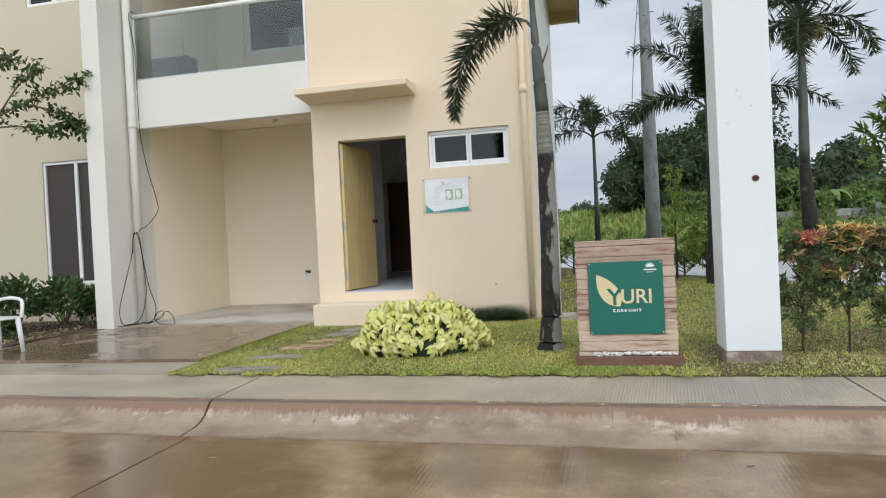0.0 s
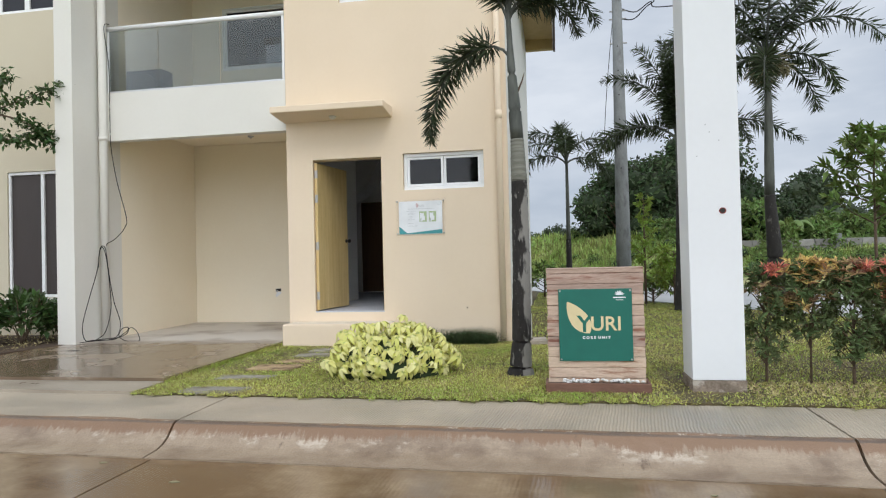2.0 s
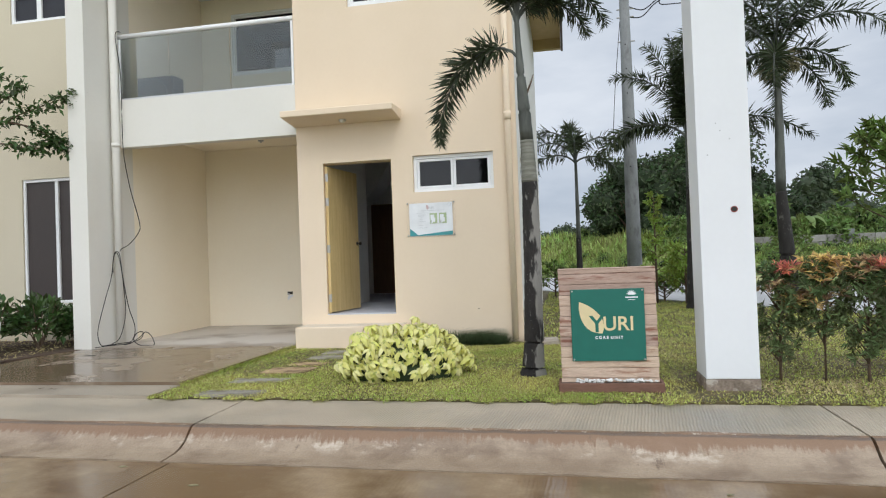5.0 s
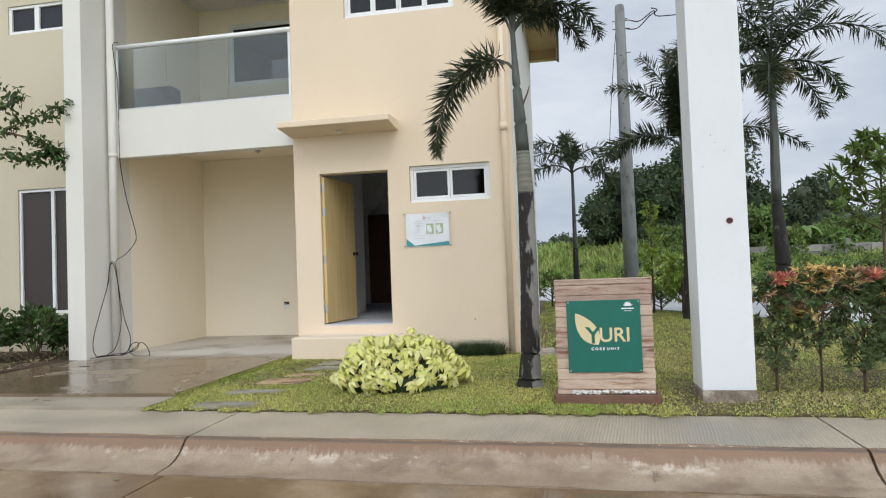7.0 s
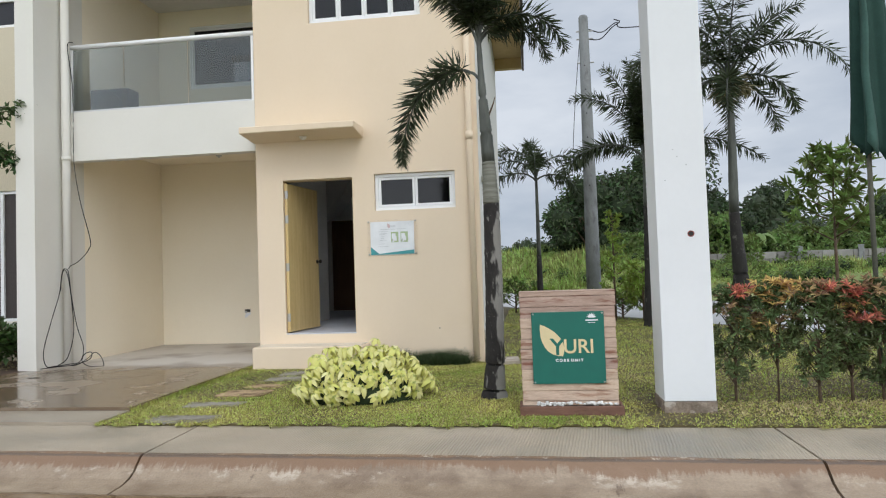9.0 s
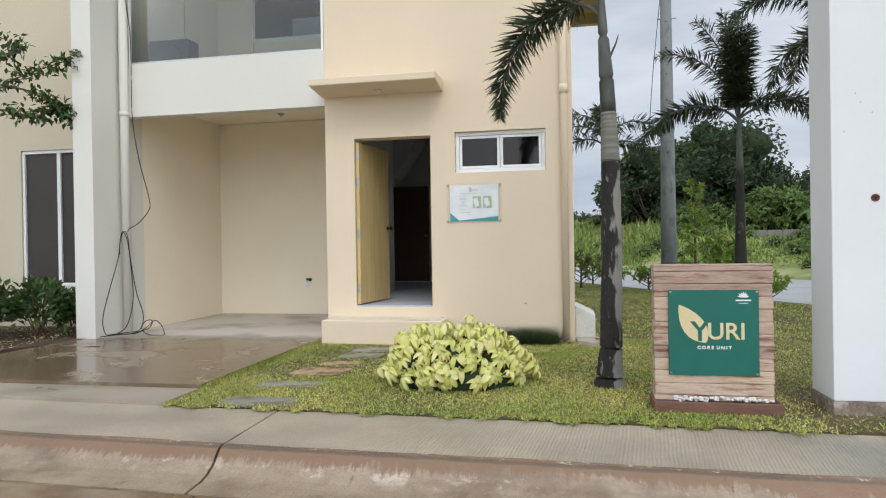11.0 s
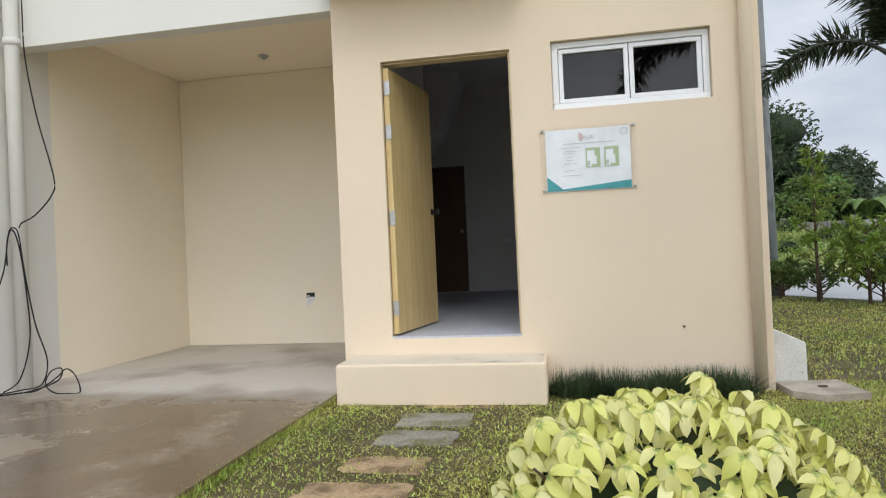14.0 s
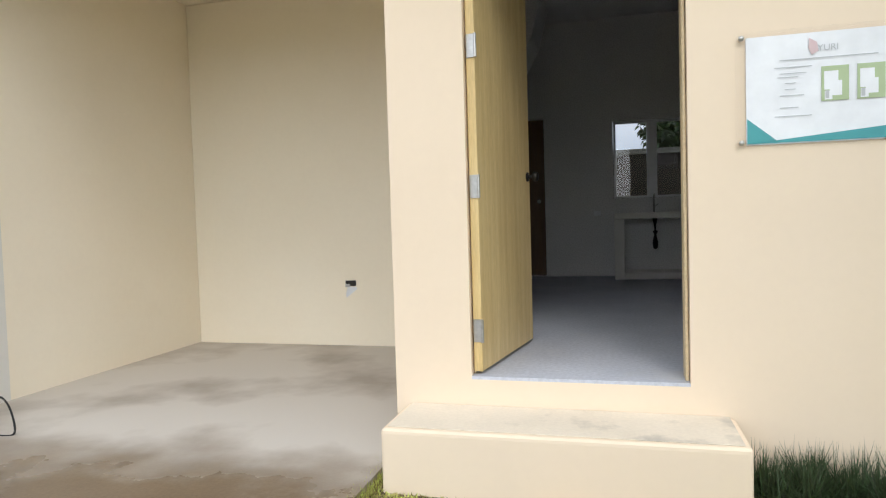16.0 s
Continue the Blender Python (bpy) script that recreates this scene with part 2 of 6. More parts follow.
def sheltered(m, dry):
    """Wet concrete that dries out under the carport roof along a ragged line."""
    n, l = m.node_tree.nodes, m.node_tree.links
    p = n["Principled BSDF"]
    tc, sep, ns = n.new("ShaderNodeTexCoord"), n.new("ShaderNodeSeparateXYZ"), n.new("ShaderNodeTexNoise")
    ns.inputs["Scale"].default_value, ns.inputs["Detail"].default_value = 2.4, 5
    l.new(tc.outputs["Object"], sep.inputs[0])
    l.new(tc.outputs["Object"], ns.inputs["Vector"])
    add = n.new("ShaderNodeMath")
    add.operation, add.inputs[1].default_value = "MULTIPLY_ADD", 0.9
    l.new(ns.outputs["Fac"], add.inputs[0])
    l.new(sep.outputs["Y"], add.inputs[2])
    f = n.new("ShaderNodeMapRange")
    f.interpolation_type = "SMOOTHSTEP"
    f.inputs["From Min"].default_value, f.inputs["From Max"].default_value = -0.20, 0.42
    l.new(add.outputs[0], f.inputs["Value"])
    q, d = n.new("ShaderNodeMix"), n.new("ShaderNodeTexNoise")
    q.data_type = "RGBA"
    d.inputs["Scale"].default_value, d.inputs["Detail"].default_value = 1.1, 6
    cr = n.new("ShaderNodeValToRGB")
    cr.color_ramp.elements[0].position, cr.color_ramp.elements[0].color = 0.36, (*dry[1], 1)
    cr.color_ramp.elements[1].position, cr.color_ramp.elements[1].color = 0.52, (*dry[0], 1)
    l.new(tc.outputs["Object"], d.inputs["Vector"])
    l.new(d.outputs["Fac"], cr.inputs["Fac"])
    l.new(f.outputs["Result"], q.inputs[0])
    l.new(p.inputs["Base Color"].links[0].from_socket, q.inputs[6])
    l.new(cr.outputs["Color"], q.inputs[7])
    l.new(q.outputs[2], p.inputs["Base Color"])
    r = n.new("ShaderNodeMix")
    l.new(f.outputs["Result"], r.inputs[0])
    l.new(p.inputs["Roughness"].links[0].from_socket, r.inputs[2])
    r.inputs[3].default_value = 0.8
    l.new(r.outputs[0], p.inputs["Roughness"])
    return m



def stained_band(m):
    """Rust-brown dirt streaks under a broken dark line painted for the shadowed gap at the top edge, with pale worn
    cement below and scuffs.
    """
    n, l = m.node_tree.nodes, m.node_tree.links
    p = n["Principled BSDF"]
    tc, sep = n.new("ShaderNodeTexCoord"), n.new("ShaderNodeSeparateXYZ")
    l.new(tc.outputs["Object"], sep.inputs[0])

    def grain(stretch, scale, detail, r=0.6):
        mp, x = n.new("ShaderNodeMapping"), n.new("ShaderNodeTexNoise")
        mp.inputs["Scale"].default_value = stretch
        x.inputs["Scale"].default_value, x.inputs["Detail"].default_value, x.inputs["Roughness"].default_value = scale, detail, r
        l.new(tc.outputs["Object"], mp.inputs["Vector"])
        l.new(mp.outputs["Vector"], x.inputs["Vector"])
        return x.outputs["Fac"]

    def span(src, lo, hi, a=0.0, b=1.0):
        r = n.new("ShaderNodeMapRange")
        r.inputs["From Min"].default_value, r.inputs["From Max"].default_value = lo, hi
        r.inputs["To Min"].default_value, r.inputs["To Max"].default_value = a, b
        l.new(src, r.inputs["Value"])
        return r.outputs["Result"]

    def calc(kind, a, b):
        q = n.new("ShaderNodeMath")
        q.operation = kind
        for k, v in enumerate((a, b)):
            if isinstance(v, float):
                q.inputs[k].default_value = v
            else:
                l.new(v, q.inputs[k])
        return q.outputs[0]

    def over(fac, colour):
        q = n.new("ShaderNodeMix")
        q.data_type = "RGBA"
        l.new(fac, q.inputs[0])
        l.new(p.inputs["Base Color"].links[0].from_socket, q.inputs[6])
        q.inputs[7].default_value = (*colour, 1)
        l.new(q.outputs[2], p.inputs["Base Color"])

    up = span(sep.outputs["Z"], -0.30, -0.148)
    patches, streaks, flecks = grain((1, 1, 1.5), 1.3, 7, 0.72), grain((9, 1, 1.2), 3.0, 6, 0.7), grain((1, 1, 2), 7.0, 7, 0.7)
    pale = calc("MULTIPLY", span(calc("ADD", flecks, patches), 1.05, 1.20), span(up, 0.08, 0.3))
    over(pale, (0.52, 0.44, 0.35))
    rust = calc("ADD", calc("MULTIPLY", streaks, 0.9), calc("ADD", up, calc("MULTIPLY", patches, 1.3)))
    over(calc("MULTIPLY", span(rust, 1.60, 1.76), 0.92), (0.215, 0.125, 0.07))
    over(span(calc("ADD", calc("MULTIPLY", grain((1, 1, 2), 11.0, 6, 0.7), 1.0), up), 1.57, 1.64), (0.58, 0.51, 0.42))
    over(calc("MULTIPLY", span(calc("ADD", grain((1, 1, 1.3), 2.3, 8, 0.75), calc("MULTIPLY", streaks, 0.5)), 0.86, 0.95), 0.8), (0.13, 0.085, 0.055))
    # thin dark line by height: painted shadow of the gap under the slab edge
    gap_shade = calc("MULTIPLY", span(calc("ADD", up, calc("MULTIPLY", flecks, 0.12)), 0.955, 0.985), span(calc("ADD", up, calc("MULTIPLY", flecks, 0.12)), 1.05, 1.03))
    over(calc("MULTIPLY", gap_shade, 0.8), (0.12, 0.09, 0.07))


stained_band(KERB)
DRIVEWAY = sheltered(material("driveway_concrete", (0.20, 0.14, 0.09), (0.145, 0.10, 0.062), scale=1.8, rough=0.16, bump=0.12, fine=60, spot=(0.31, 0.25, 0.185), spot_scale=1.5, spot_at=(0.52, 0.68), wet=0.4), ((0.56, 0.52, 0.465), (0.37, 0.325, 0.275)))


# ---- mesh helpers ----
def part(name, bm, mat, parent=None, label="", smooth=False, kind="", at=None):
    me = bpy.data.meshes.new(name)
    bm.to_mesh(me)
    bm.free()
    me.materials.append(mat)
    if smooth:
        me.shade_smooth()
    ob = new(name, me)
    ob.parent = parent
    if at:
        ob.location = at
    return tagged(ob, label, kind=kind)


def mesh_part(name, verts, faces, mat, parent=None, label="", smooth=False, kind="", at=None):
    me = bpy.data.meshes.new(name)
    me.from_pydata(verts if isinstance(verts, list) else np.asarray(verts).tolist(), [], faces if isinstance(faces, list) else np.asarray(faces).tolist())
    me.materials.append(mat)
    if smooth:
        me.shade_smooth()
    me.update()
    ob = new(name, me)
    ob.parent = parent
    if at:
        ob.location = at
    return tagged(ob, label, kind=kind)


def thing(name, label, category, at=(0, 0, 0), group="", rz=0.0, kind=""):
    ob = new(name)
    ob.empty_display_size = 0.2
    ob.matrix_basis = pose(*at, 0, 0, rz)
    return tagged(ob, label, category, group, kind)


def structure(ob, label="", category=""):
    return tagged(ob, label, category, kind="structure")


def block(x0, x1, y0, y1, z0, z1, bevel=0.0, seg=1, bm=None):
    """A box with worn edges, as a bmesh."""
    b = bmesh.new()
    r = bmesh.ops.create_cube(b, size=1)
    bmesh.ops.scale(b, vec=(x1 - x0, y1 - y0, z1 - z0), verts=r["verts"])
    bmesh.ops.translate(b, vec=((x0 + x1) / 2, (y0 + y1) / 2, (z0 + z1) / 2), verts=r["verts"])
    if bevel:
        bmesh.ops.bevel(b, geom=b.edges[:], offset=bevel, segments=seg, affect="EDGES", profile=0.6)
    if bm is not None:
        me = bpy.data.meshes.new("tmp")
        b.to_mesh(me)
        b.free()
        bm.from_mesh(me)
        bpy.data.meshes.remove(me)
        return bm
    return b


def tube(points, radii, n=8, bm=None, caps=True):
    """A round bar along points with a radius at each."""
    bm = bm or bmesh.new()
    pts = [Vector(p) for p in points]
    radii = radii if isinstance(radii, (list, tuple)) else [radii] * len(pts)
    rings = []
    for i, p in enumerate(pts):
        d = (pts[min(i + 1, len(pts) - 1)] - pts[max(i - 1, 0)]).normalized()
        side = d.cross(Vector((0, 0, 1)))
        if side.length < 0.05:
            side = d.cross(Vector((0, 1, 0)))
        side.normalize()
        up = side.cross(d)
        rings.append([bm.verts.new(p + radii[i] * (math.cos(a) * side + math.sin(a) * up)) for a in (2 * math.pi * k / n for k in range(n))])
    for r0, r1 in zip(rings, rings[1:]):
        for k in range(n):
            bm.faces.new((r0[k], r0[(k + 1) % n], r1[(k + 1) % n], r1[k]))
    if caps:
        bm.faces.new(rings[0][::-1])
        bm.faces.new(rings[-1])
    bmesh.ops.recalc_face_normals(bm, faces=bm.faces[:])
    return bm


def prism(outline, z0, z1, bm=None, cut=0.0):
    """A slab over a plan outline."""
    bm = bm or bmesh.new()
    lo, hi = [bm.verts.new((x, y, z0)) for x, y in outline], [bm.verts.new((x, y, z1)) for x, y in outline]
    k = len(outline)
    top = bm.faces.new(hi)
    bm.faces.new(lo[::-1])
    for i in range(k):
        bm.faces.new((lo[i], lo[(i + 1) % k], hi[(i + 1) % k], hi[i]))
    bmesh.ops.recalc_face_normals(bm, faces=bm.faces[:])
    return bm


def wall(name, axis, a0, a1, z0, z1, t0, t1, holes, mat, label="", kind="structure", parent=None):
    """A wall with thickness t0..t1 along x (axis 'x') or y, with openings (a0, a1, z0, z1) through it."""
    us = sorted({a0, a1, *(h[0] for h in holes), *(h[1] for h in holes)})
    vs = sorted({z0, z1, *(h[2] for h in holes), *(h[3] for h in holes)})
    solid = lambda i, j: 0 <= i < len(us) - 1 and 0 <= j < len(vs) - 1 and not any(
        h[0] - 1e-6 <= us[i] and us[i + 1] <= h[1] + 1e-6 and h[2] - 1e-6 <= vs[j] and vs[j + 1] <= h[3] + 1e-6 for h in holes)
    bm = bmesh.new()
    cache = {}

    def v(u, w, t):
        if (u, w, t) not in cache:
            cache[u, w, t] = bm.verts.new((u, t, w) if axis == "x" else (t, u, w))
        return cache[u, w, t]

    for i in range(len(us) - 1):
        for j in range(len(vs) - 1):
            if not solid(i, j):
                continue
            x0, x1, y0, y1 = us[i], us[i + 1], vs[j], vs[j + 1]
            for t in (t0, t1):
                bm.faces.new((v(x0, y0, t), v(x1, y0, t), v(x1, y1, t), v(x0, y1, t)))
            for (di, dj), (p, q) in {(-1, 0): ((x0, y0), (x0, y1)), (1, 0): ((x1, y0), (x1, y1)), (0, -1): ((x0, y0), (x1, y0)), (0, 1): ((x0, y1), (x1, y1))}.items():
                if not solid(i + di, j + dj):
                    bm.faces.new((v(*p, t0), v(*q, t0), v(*q, t1), v(*p, t1)))
    bmesh.ops.recalc_face_normals(bm, faces=bm.faces[:])
    return part(name, bm, mat, parent, label, kind=kind)


def strip(name, xs, profile, mat, skew=-0.025, label="", wobble=0.0, kind="structure"):
    """A long run along x with the same cross-section (y, z) throughout, its faces closed to a solid."""
    verts, faces, k = [], [], len(profile)
    for x in xs:
        for i, (y, z) in enumerate(profile):
            w = wobble * noise.noise(Vector((x * 2.1, y * 3, z * 7))) if 0 < i < k - 1 else 0
            verts.append((x, y + skew * x + w, z + w * 0.5))
    for i in range(len(xs) - 1):
        for j in range(k):
            a, b = i * k + j, i * k + (j + 1) % k
            faces.append((a, b, b + k, a + k))
    faces += [tuple(range(k))[::-1], tuple(range((len(xs) - 1) * k, len(xs) * k))]
    ob = mesh_part(name, verts, faces, mat, label=label, kind=kind)
    bm = bmesh.new()
    bm.from_mesh(ob.data)
    bmesh.ops.recalc_face_normals(bm, faces=bm.faces[:])
    bm.to_mesh(ob.data)
    bm.free()
    return ob


# ---- ground ----
def lawn_edge(y):
    """Where the lawn ends towards the back road."""
    return float(np.interp(y, (-4, 3.3, 5.2, 7.5, 9.6, 14), (11.8, 7.75, 6.6, 5.25, 4.1, 1.9)))


def past_road(x, y):
    """Distance beyond the lawn's far edge, across the side road."""
    return float(x - lawn_edge(min(max(y, -4), 14)) if y < 14 else (x - 1.9) + (y - 14) * 0.55)


def land(x, y):
    """Height of the open land."""
    d = past_road(x, y)
    far = min(max((d * 0.84 - 8.5) / float(np.interp(x, (4, 8, 12, 17, 24), (6, 8, 11, 14, 16))), 0), 1)
    rise = float(np.interp(x, (4, 8, 12, 17, 24, 36), (2.7, 2.5, 2.0, 1.25, 0.75, 0.6))) * far * far * (3 - 2 * far) if y > -8 else 0
    return -0.46 + 0.16 * min(max((d - 8.0) / 1.0, 0), 1) * (1 if y > -4 else 0) + rise


xs = np.unique(np.concatenate([np.linspace(-2500, -60, 8), np.linspace(-60, 90, 101), np.linspace(90, 2500, 8)]))
ys = np.unique(np.concatenate([np.linspace(-2500, -30, 8), np.linspace(-30, 90, 81), np.linspace(90, 2500, 8)]))
gv = [(x, y, land(x, y)) for y in ys for x in xs]
gf = [(j * len(xs) + i, j * len(xs) + i + 1, (j + 1) * len(xs) + i + 1, (j + 1) * len(xs) + i) for j in range(len(ys) - 1) for i in range(len(xs) - 1)]
structure(mesh_part("ground", gv, gf, FIELD, smooth=True), "rough green meadow land stretching to the horizon", "ground")

lawn_outline = [(-0.38, -3.42), (11.8, -3.72), (11.4, -3.0), (7.75, 3.3), (6.6, 5.2), (5.2, 7.5), (4.1, 9.6), (1.9, 14), (-0.38, 14)]
structure(part("lawn_ground", prism(lawn_outline, -0.455, -0.125), SOIL), "soil bed under the clipped lawn", "ground")
structure(part("garden_bed", prism([(-3.45, -0.6), (-3.75, -1.5), (-3.5, -2.5), (-3.5, -3.35), (-12, -3.15), (-12, 1.0), (-3.45, 1.0)], -0.45, -0.08), MULCH), "dark mulched planting bed beside the drive", "ground")
LONG = [-14 + 0.25 * i for i in range(121)]
structure(strip("road_bed", LONG, [(-3.45, -0.40), (-14, -0.40), (-14, -0.45), (-3.45, -0.45)], DARK), "dark joint filler under the road", "road")


def slabs(name, joints, profile, mat, label, gap=0.009, wobble=0.0, skew=-0.025, step=0.12):
    for a, b in zip(joints, joints[1:]):
        k = max(2, int((b - a) / step))
        structure(strip(name, [a + gap + (b - a - 2 * gap) * i / k for i in range(k + 1)], profile, mat, skew, wobble=wobble), label, "pavement")


JOINTS = [-13.0, -8.4, -3.9, 0.55, 5.03, 9.5, 14.0]
slabs("pavement_slab", JOINTS, [(-3.44, -0.14), (-4.19, -0.150), (-4.19, -0.44), (-3.44, -0.44)], WALK, "pale broomed concrete pavement slab with a damp surface")
slabs("kerb", JOINTS, [(-4.193, -0.44), (-4.193, -0.149), (-4.225, -0.150), (-4.25, -0.158), (-4.275, -0.18), (-4.335, -0.24), (-4.40, -0.275), (-4.47, -0.292), (-4.615, -0.300), (-4.615, -0.44)], KERB, "worn sloped concrete kerb with rust-brown stains", wobble=0.012, step=0.04)

slabs("road_slab", [-14.0, -8.35, -3.85, 0.62, 5.0, 9.5, 14.6], [(-4.628, -0.305), (-14, -0.33), (-14, -0.398), (-4.628, -0.398)], ROAD, "wet brown concrete road slab with shallow puddles", step=2.0, gap=0.007)
structure(part("driveway", block(-3.55, -0.384, -2.95, 2.55, -0.45, -0.082), DRIVEWAY), "concrete driveway, wet and brown outside and dry grey under the carport", "driveway")
structure(part("driveway_apron", prism([(-13, -3.1), (-13, -2.957), (-0.384, -2.957), (-0.384, -3.428), (-4, -3.34)], -0.45, -0.112), APRON), "damp grey concrete driveway apron", "driveway")
rear = [(lawn_edge(y) + 0.05, y) for y in (-3.0, 3.3, 5.2, 7.5, 9.6, 14)] + [(-6.0, 29.0), (3.0, 29.0), (lawn_edge(14) + 8.6, 14.5), (lawn_edge(9.6) + 8.6, 10.4), (lawn_edge(5.2) + 8.6, 6), (lawn_edge(3.3) + 8.6, 3.8), (20.2, -3.0)]
structure(part("back_road", prism(rear, -0.5, -0.26), WHITEROAD), "pale concrete side road", "road")
kerb_bm = bmesh.new()
edge = [(lawn_edge(y), y) for y in (-3.0, 0, 3.3, 5.2, 7.5, 9.6, 14)]
prism([(x + 0.02, y) for x, y in edge] + [(x + 0.16, y) for x, y in edge[::-1]], -0.45, -0.11, kerb_bm)
structure(part("back_kerb", kerb_bm, WHITEROAD), "pale concrete kerb round the lawn", "kerb")

# ---- house shell ----
structure(wall("wall_front", "x", -0.38, 2.70, -0.3, 6.1, 0.0, 0.15, [(0.0, 0.985, 0.285, 2.4), (1.285, 2.385, 1.925, 2.425), (0.42, 1.985, 4.56, 5.75)], CREAM), "smooth cream painted house front wall with door and window openings", "wall")
structure(wall("wall_east", "y", 0.155, 7.0, -0.3, 6.1, 2.55, 2.698, [(0.62, 1.72, 1.925, 2.425)], WHITE), "white painted side wall of the house", "wall")
structure(wall("wall_back", "x", -3.34, 2.545, -0.3, 6.1, 5.3, 5.45, [(0.66, 1.62, 1.25, 2.2), (-0.95, -0.18, 0.3, 2.28)], ROOMWALL), "plain grey back wall of the room", "wall")
structure(wall("wall_carport_side", "y", 0.453, 5.3, -0.3, 6.1, -3.50, -3.305, [], PALE), "pale cream carport side wall", "wall")
structure(wall("wall_carport_back", "x", -3.302, -0.385, -0.3, 3.19, 2.555, 2.70, [], PALE), "pale cream carport back wall", "wall")
structure(wall("wall_balcony_back", "x", -3.302, -0.385, 3.42, 6.1, 2.555, 2.70, [(-2.70, -0.95, 4.56, 5.72)], PALE), "pale cream wall behind the balcony", "wall")
structure(wall("wall_carport_inner", "y", 0.155, 2.70, -0.3, 6.1, -0.38, -0.245, [], CREAM), "cream wall between carport and room", "wall")
structure(part("inner_plaster", block(-0.243, -0.228, 0.155, 2.70, 0.302, 3.445), ROOMWALL), "pale grey plaster on the wall beside the front door", "wall")
structure(wall("wall_fin", "y", -0.55, 0.45, -0.3, 6.6, -3.58, -3.30, [], WHITE), "tall white party wall standing proud of the house front", "wall")
structure(wall("wall_balcony_front", "x", -3.297, -0.385, 2.84, 3.55, 0.006, 0.16, [], WHITE), "white balcony parapet over the carport", "wall")
structure(part("ceiling_carport", block(-3.302, -0.385, 0.165, 2.702, 3.195, 3.41), PALE), "pale cream carport ceiling", "ceiling")
structure(part("ceiling_room", block(-0.225, 2.545, 0.155, 5.295, 3.45, 3.62), ROOMWALL), "plain grey room ceiling", "ceiling")
structure(part("ceiling_room_back", block(-3.335, -0.235, 2.705, 5.295, 3.45, 3.62), ROOMWALL), "plain grey room ceiling", "ceiling")
structure(part("ceiling_upper", block(-3.335, 2.545, 0.155, 6.9, 6.03, 6.095), ROOMWALL), "plain upper ceiling", "ceiling")
structure(part("floor_room", block(-3.335, 2.545, 2.705, 5.295, 0.1, 0.3), FLOOR), "bluish grey screed floor", "floor")
structure(part("floor_room_front", block(-0.225, 2.545, 0.004, 2.70, 0.1, 0.3), FLOOR), "bluish grey screed floor with pale marks", "floor")
structure(part("floor_upper_partition", block(-0.2, 2.54, 2.0, 2.1, 3.63, 5.94), ROOMWALL), "plain upper partition wall", "wall")
roof = bmesh.new()
block(-3.6, 3.34, -0.5, 7.0, 6.1, 6.18, bm=roof)
structure(part("roof", roof, SOFFIT), "ochre painted roof soffit", "roof")
FASCIA = material("dark_brown_fascia", (0.07, 0.035, 0.025), rough=0.5, bump=0.1)
structure(part("roof_fascia", block(3.343, 3.39, -0.55, 7.05, 5.84, 6.32), FASCIA), "dark brown roof fascia board", "roof")
structure(part("soffit_beam", block(2.702, 3.34, 6.85, 7.0, 5.86, 6.098), SOFFIT), "ochre boxed end of the roof soffit", "roof")

# porch step and canopy
porch = thing("porch_step", "low cream painted concrete doorstep with a grey worn top", "step", (0.42, -0.2, -0.1))
part("riser", block(-0.742, 0.745, -0.2, 0.197, -0.2, 0.258, 0.022, 3), CREAM, porch)
part("tread", block(-0.718, 0.721, -0.172, 0.195, 0.2585, 0.2625, 0.002), STEP, porch, "worn grey cement tread")
canopy = thing("door_canopy", "thin cream concrete canopy over the front door", "canopy", (0.375, 0, 2.93))
cb = bmesh.new()
prof = [(0.0, 0.0), (-0.48, 0.045), (-0.48, 0.13), (0.0, 0.15)]
vv = [[cb.verts.new((x, y, z)) for y, z in prof] for x in (-0.78, 0.775)]
cb.faces.new(vv[0]), cb.faces.new(vv[1][::-1])
for i in range(4):
    cb.faces.new((vv[0][i], vv[0][(i + 1) % 4], vv[1][(i + 1) % 4], vv[1][i]))
bmesh.ops.recalc_face_normals(cb, faces=cb.faces[:])
bmesh.ops.bevel(cb, geom=cb.edges[:], offset=0.008, segments=1, affect="EDGES")
bmesh.ops.translate(cb, vec=(0, -0.002, 0), verts=cb.verts[:])
part("slab", cb, CREAM, canopy)

# ---- more materials ----
WOOD = material("varnished_yellow_door_wood", (0.76, 0.58, 0.28), (0.63, 0.45, 0.19), scale=2.2, rough=0.35, bump=0.1, fine=26, stretch=(9, 9, 0.7))
PLANK = material("weathered_pinkish_plank", (0.62, 0.47, 0.37), (0.47, 0.34, 0.26), scale=3, rough=0.75, bump=0.6, fine=22, stretch=(0.9, 4, 6), each=0.2, spot=(0.27, 0.13, 0.08), spot_scale=4, spot_at=(0.54, 0.66))
REDWOOD = material("damp_red_brown_plank", (0.23, 0.11, 0.075), (0.15, 0.075, 0.05), scale=4, rough=0.6, bump=0.5, fine=22, stretch=(1, 4, 4))
GREEN = material("deep_green_sign_face", (0.003, 0.135, 0.10), (0.003, 0.12, 0.09), rough=0.4, bump=0, mottle=0.99)
GOLDLEAF = material("pale_sand_lettering", (0.74, 0.62, 0.36), rough=0.5, bump=0.02, mottle=0.99)
PRINTWHITE = material("printed_white", (0.83, 0.85, 0.87), rough=0.3, bump=0.01, mottle=0.99)
TEAL = material("printed_teal", (0.05, 0.33, 0.35), rough=0.3, bump=0.01, mottle=0.99)
PRINTGREY = material("printed_grey", (0.50, 0.52, 0.53), rough=0.3, bump=0.01, mottle=0.99)
PRINTGREEN = material("printed_olive", (0.42, 0.52, 0.30), rough=0.3, bump=0.01, mottle=0.99)
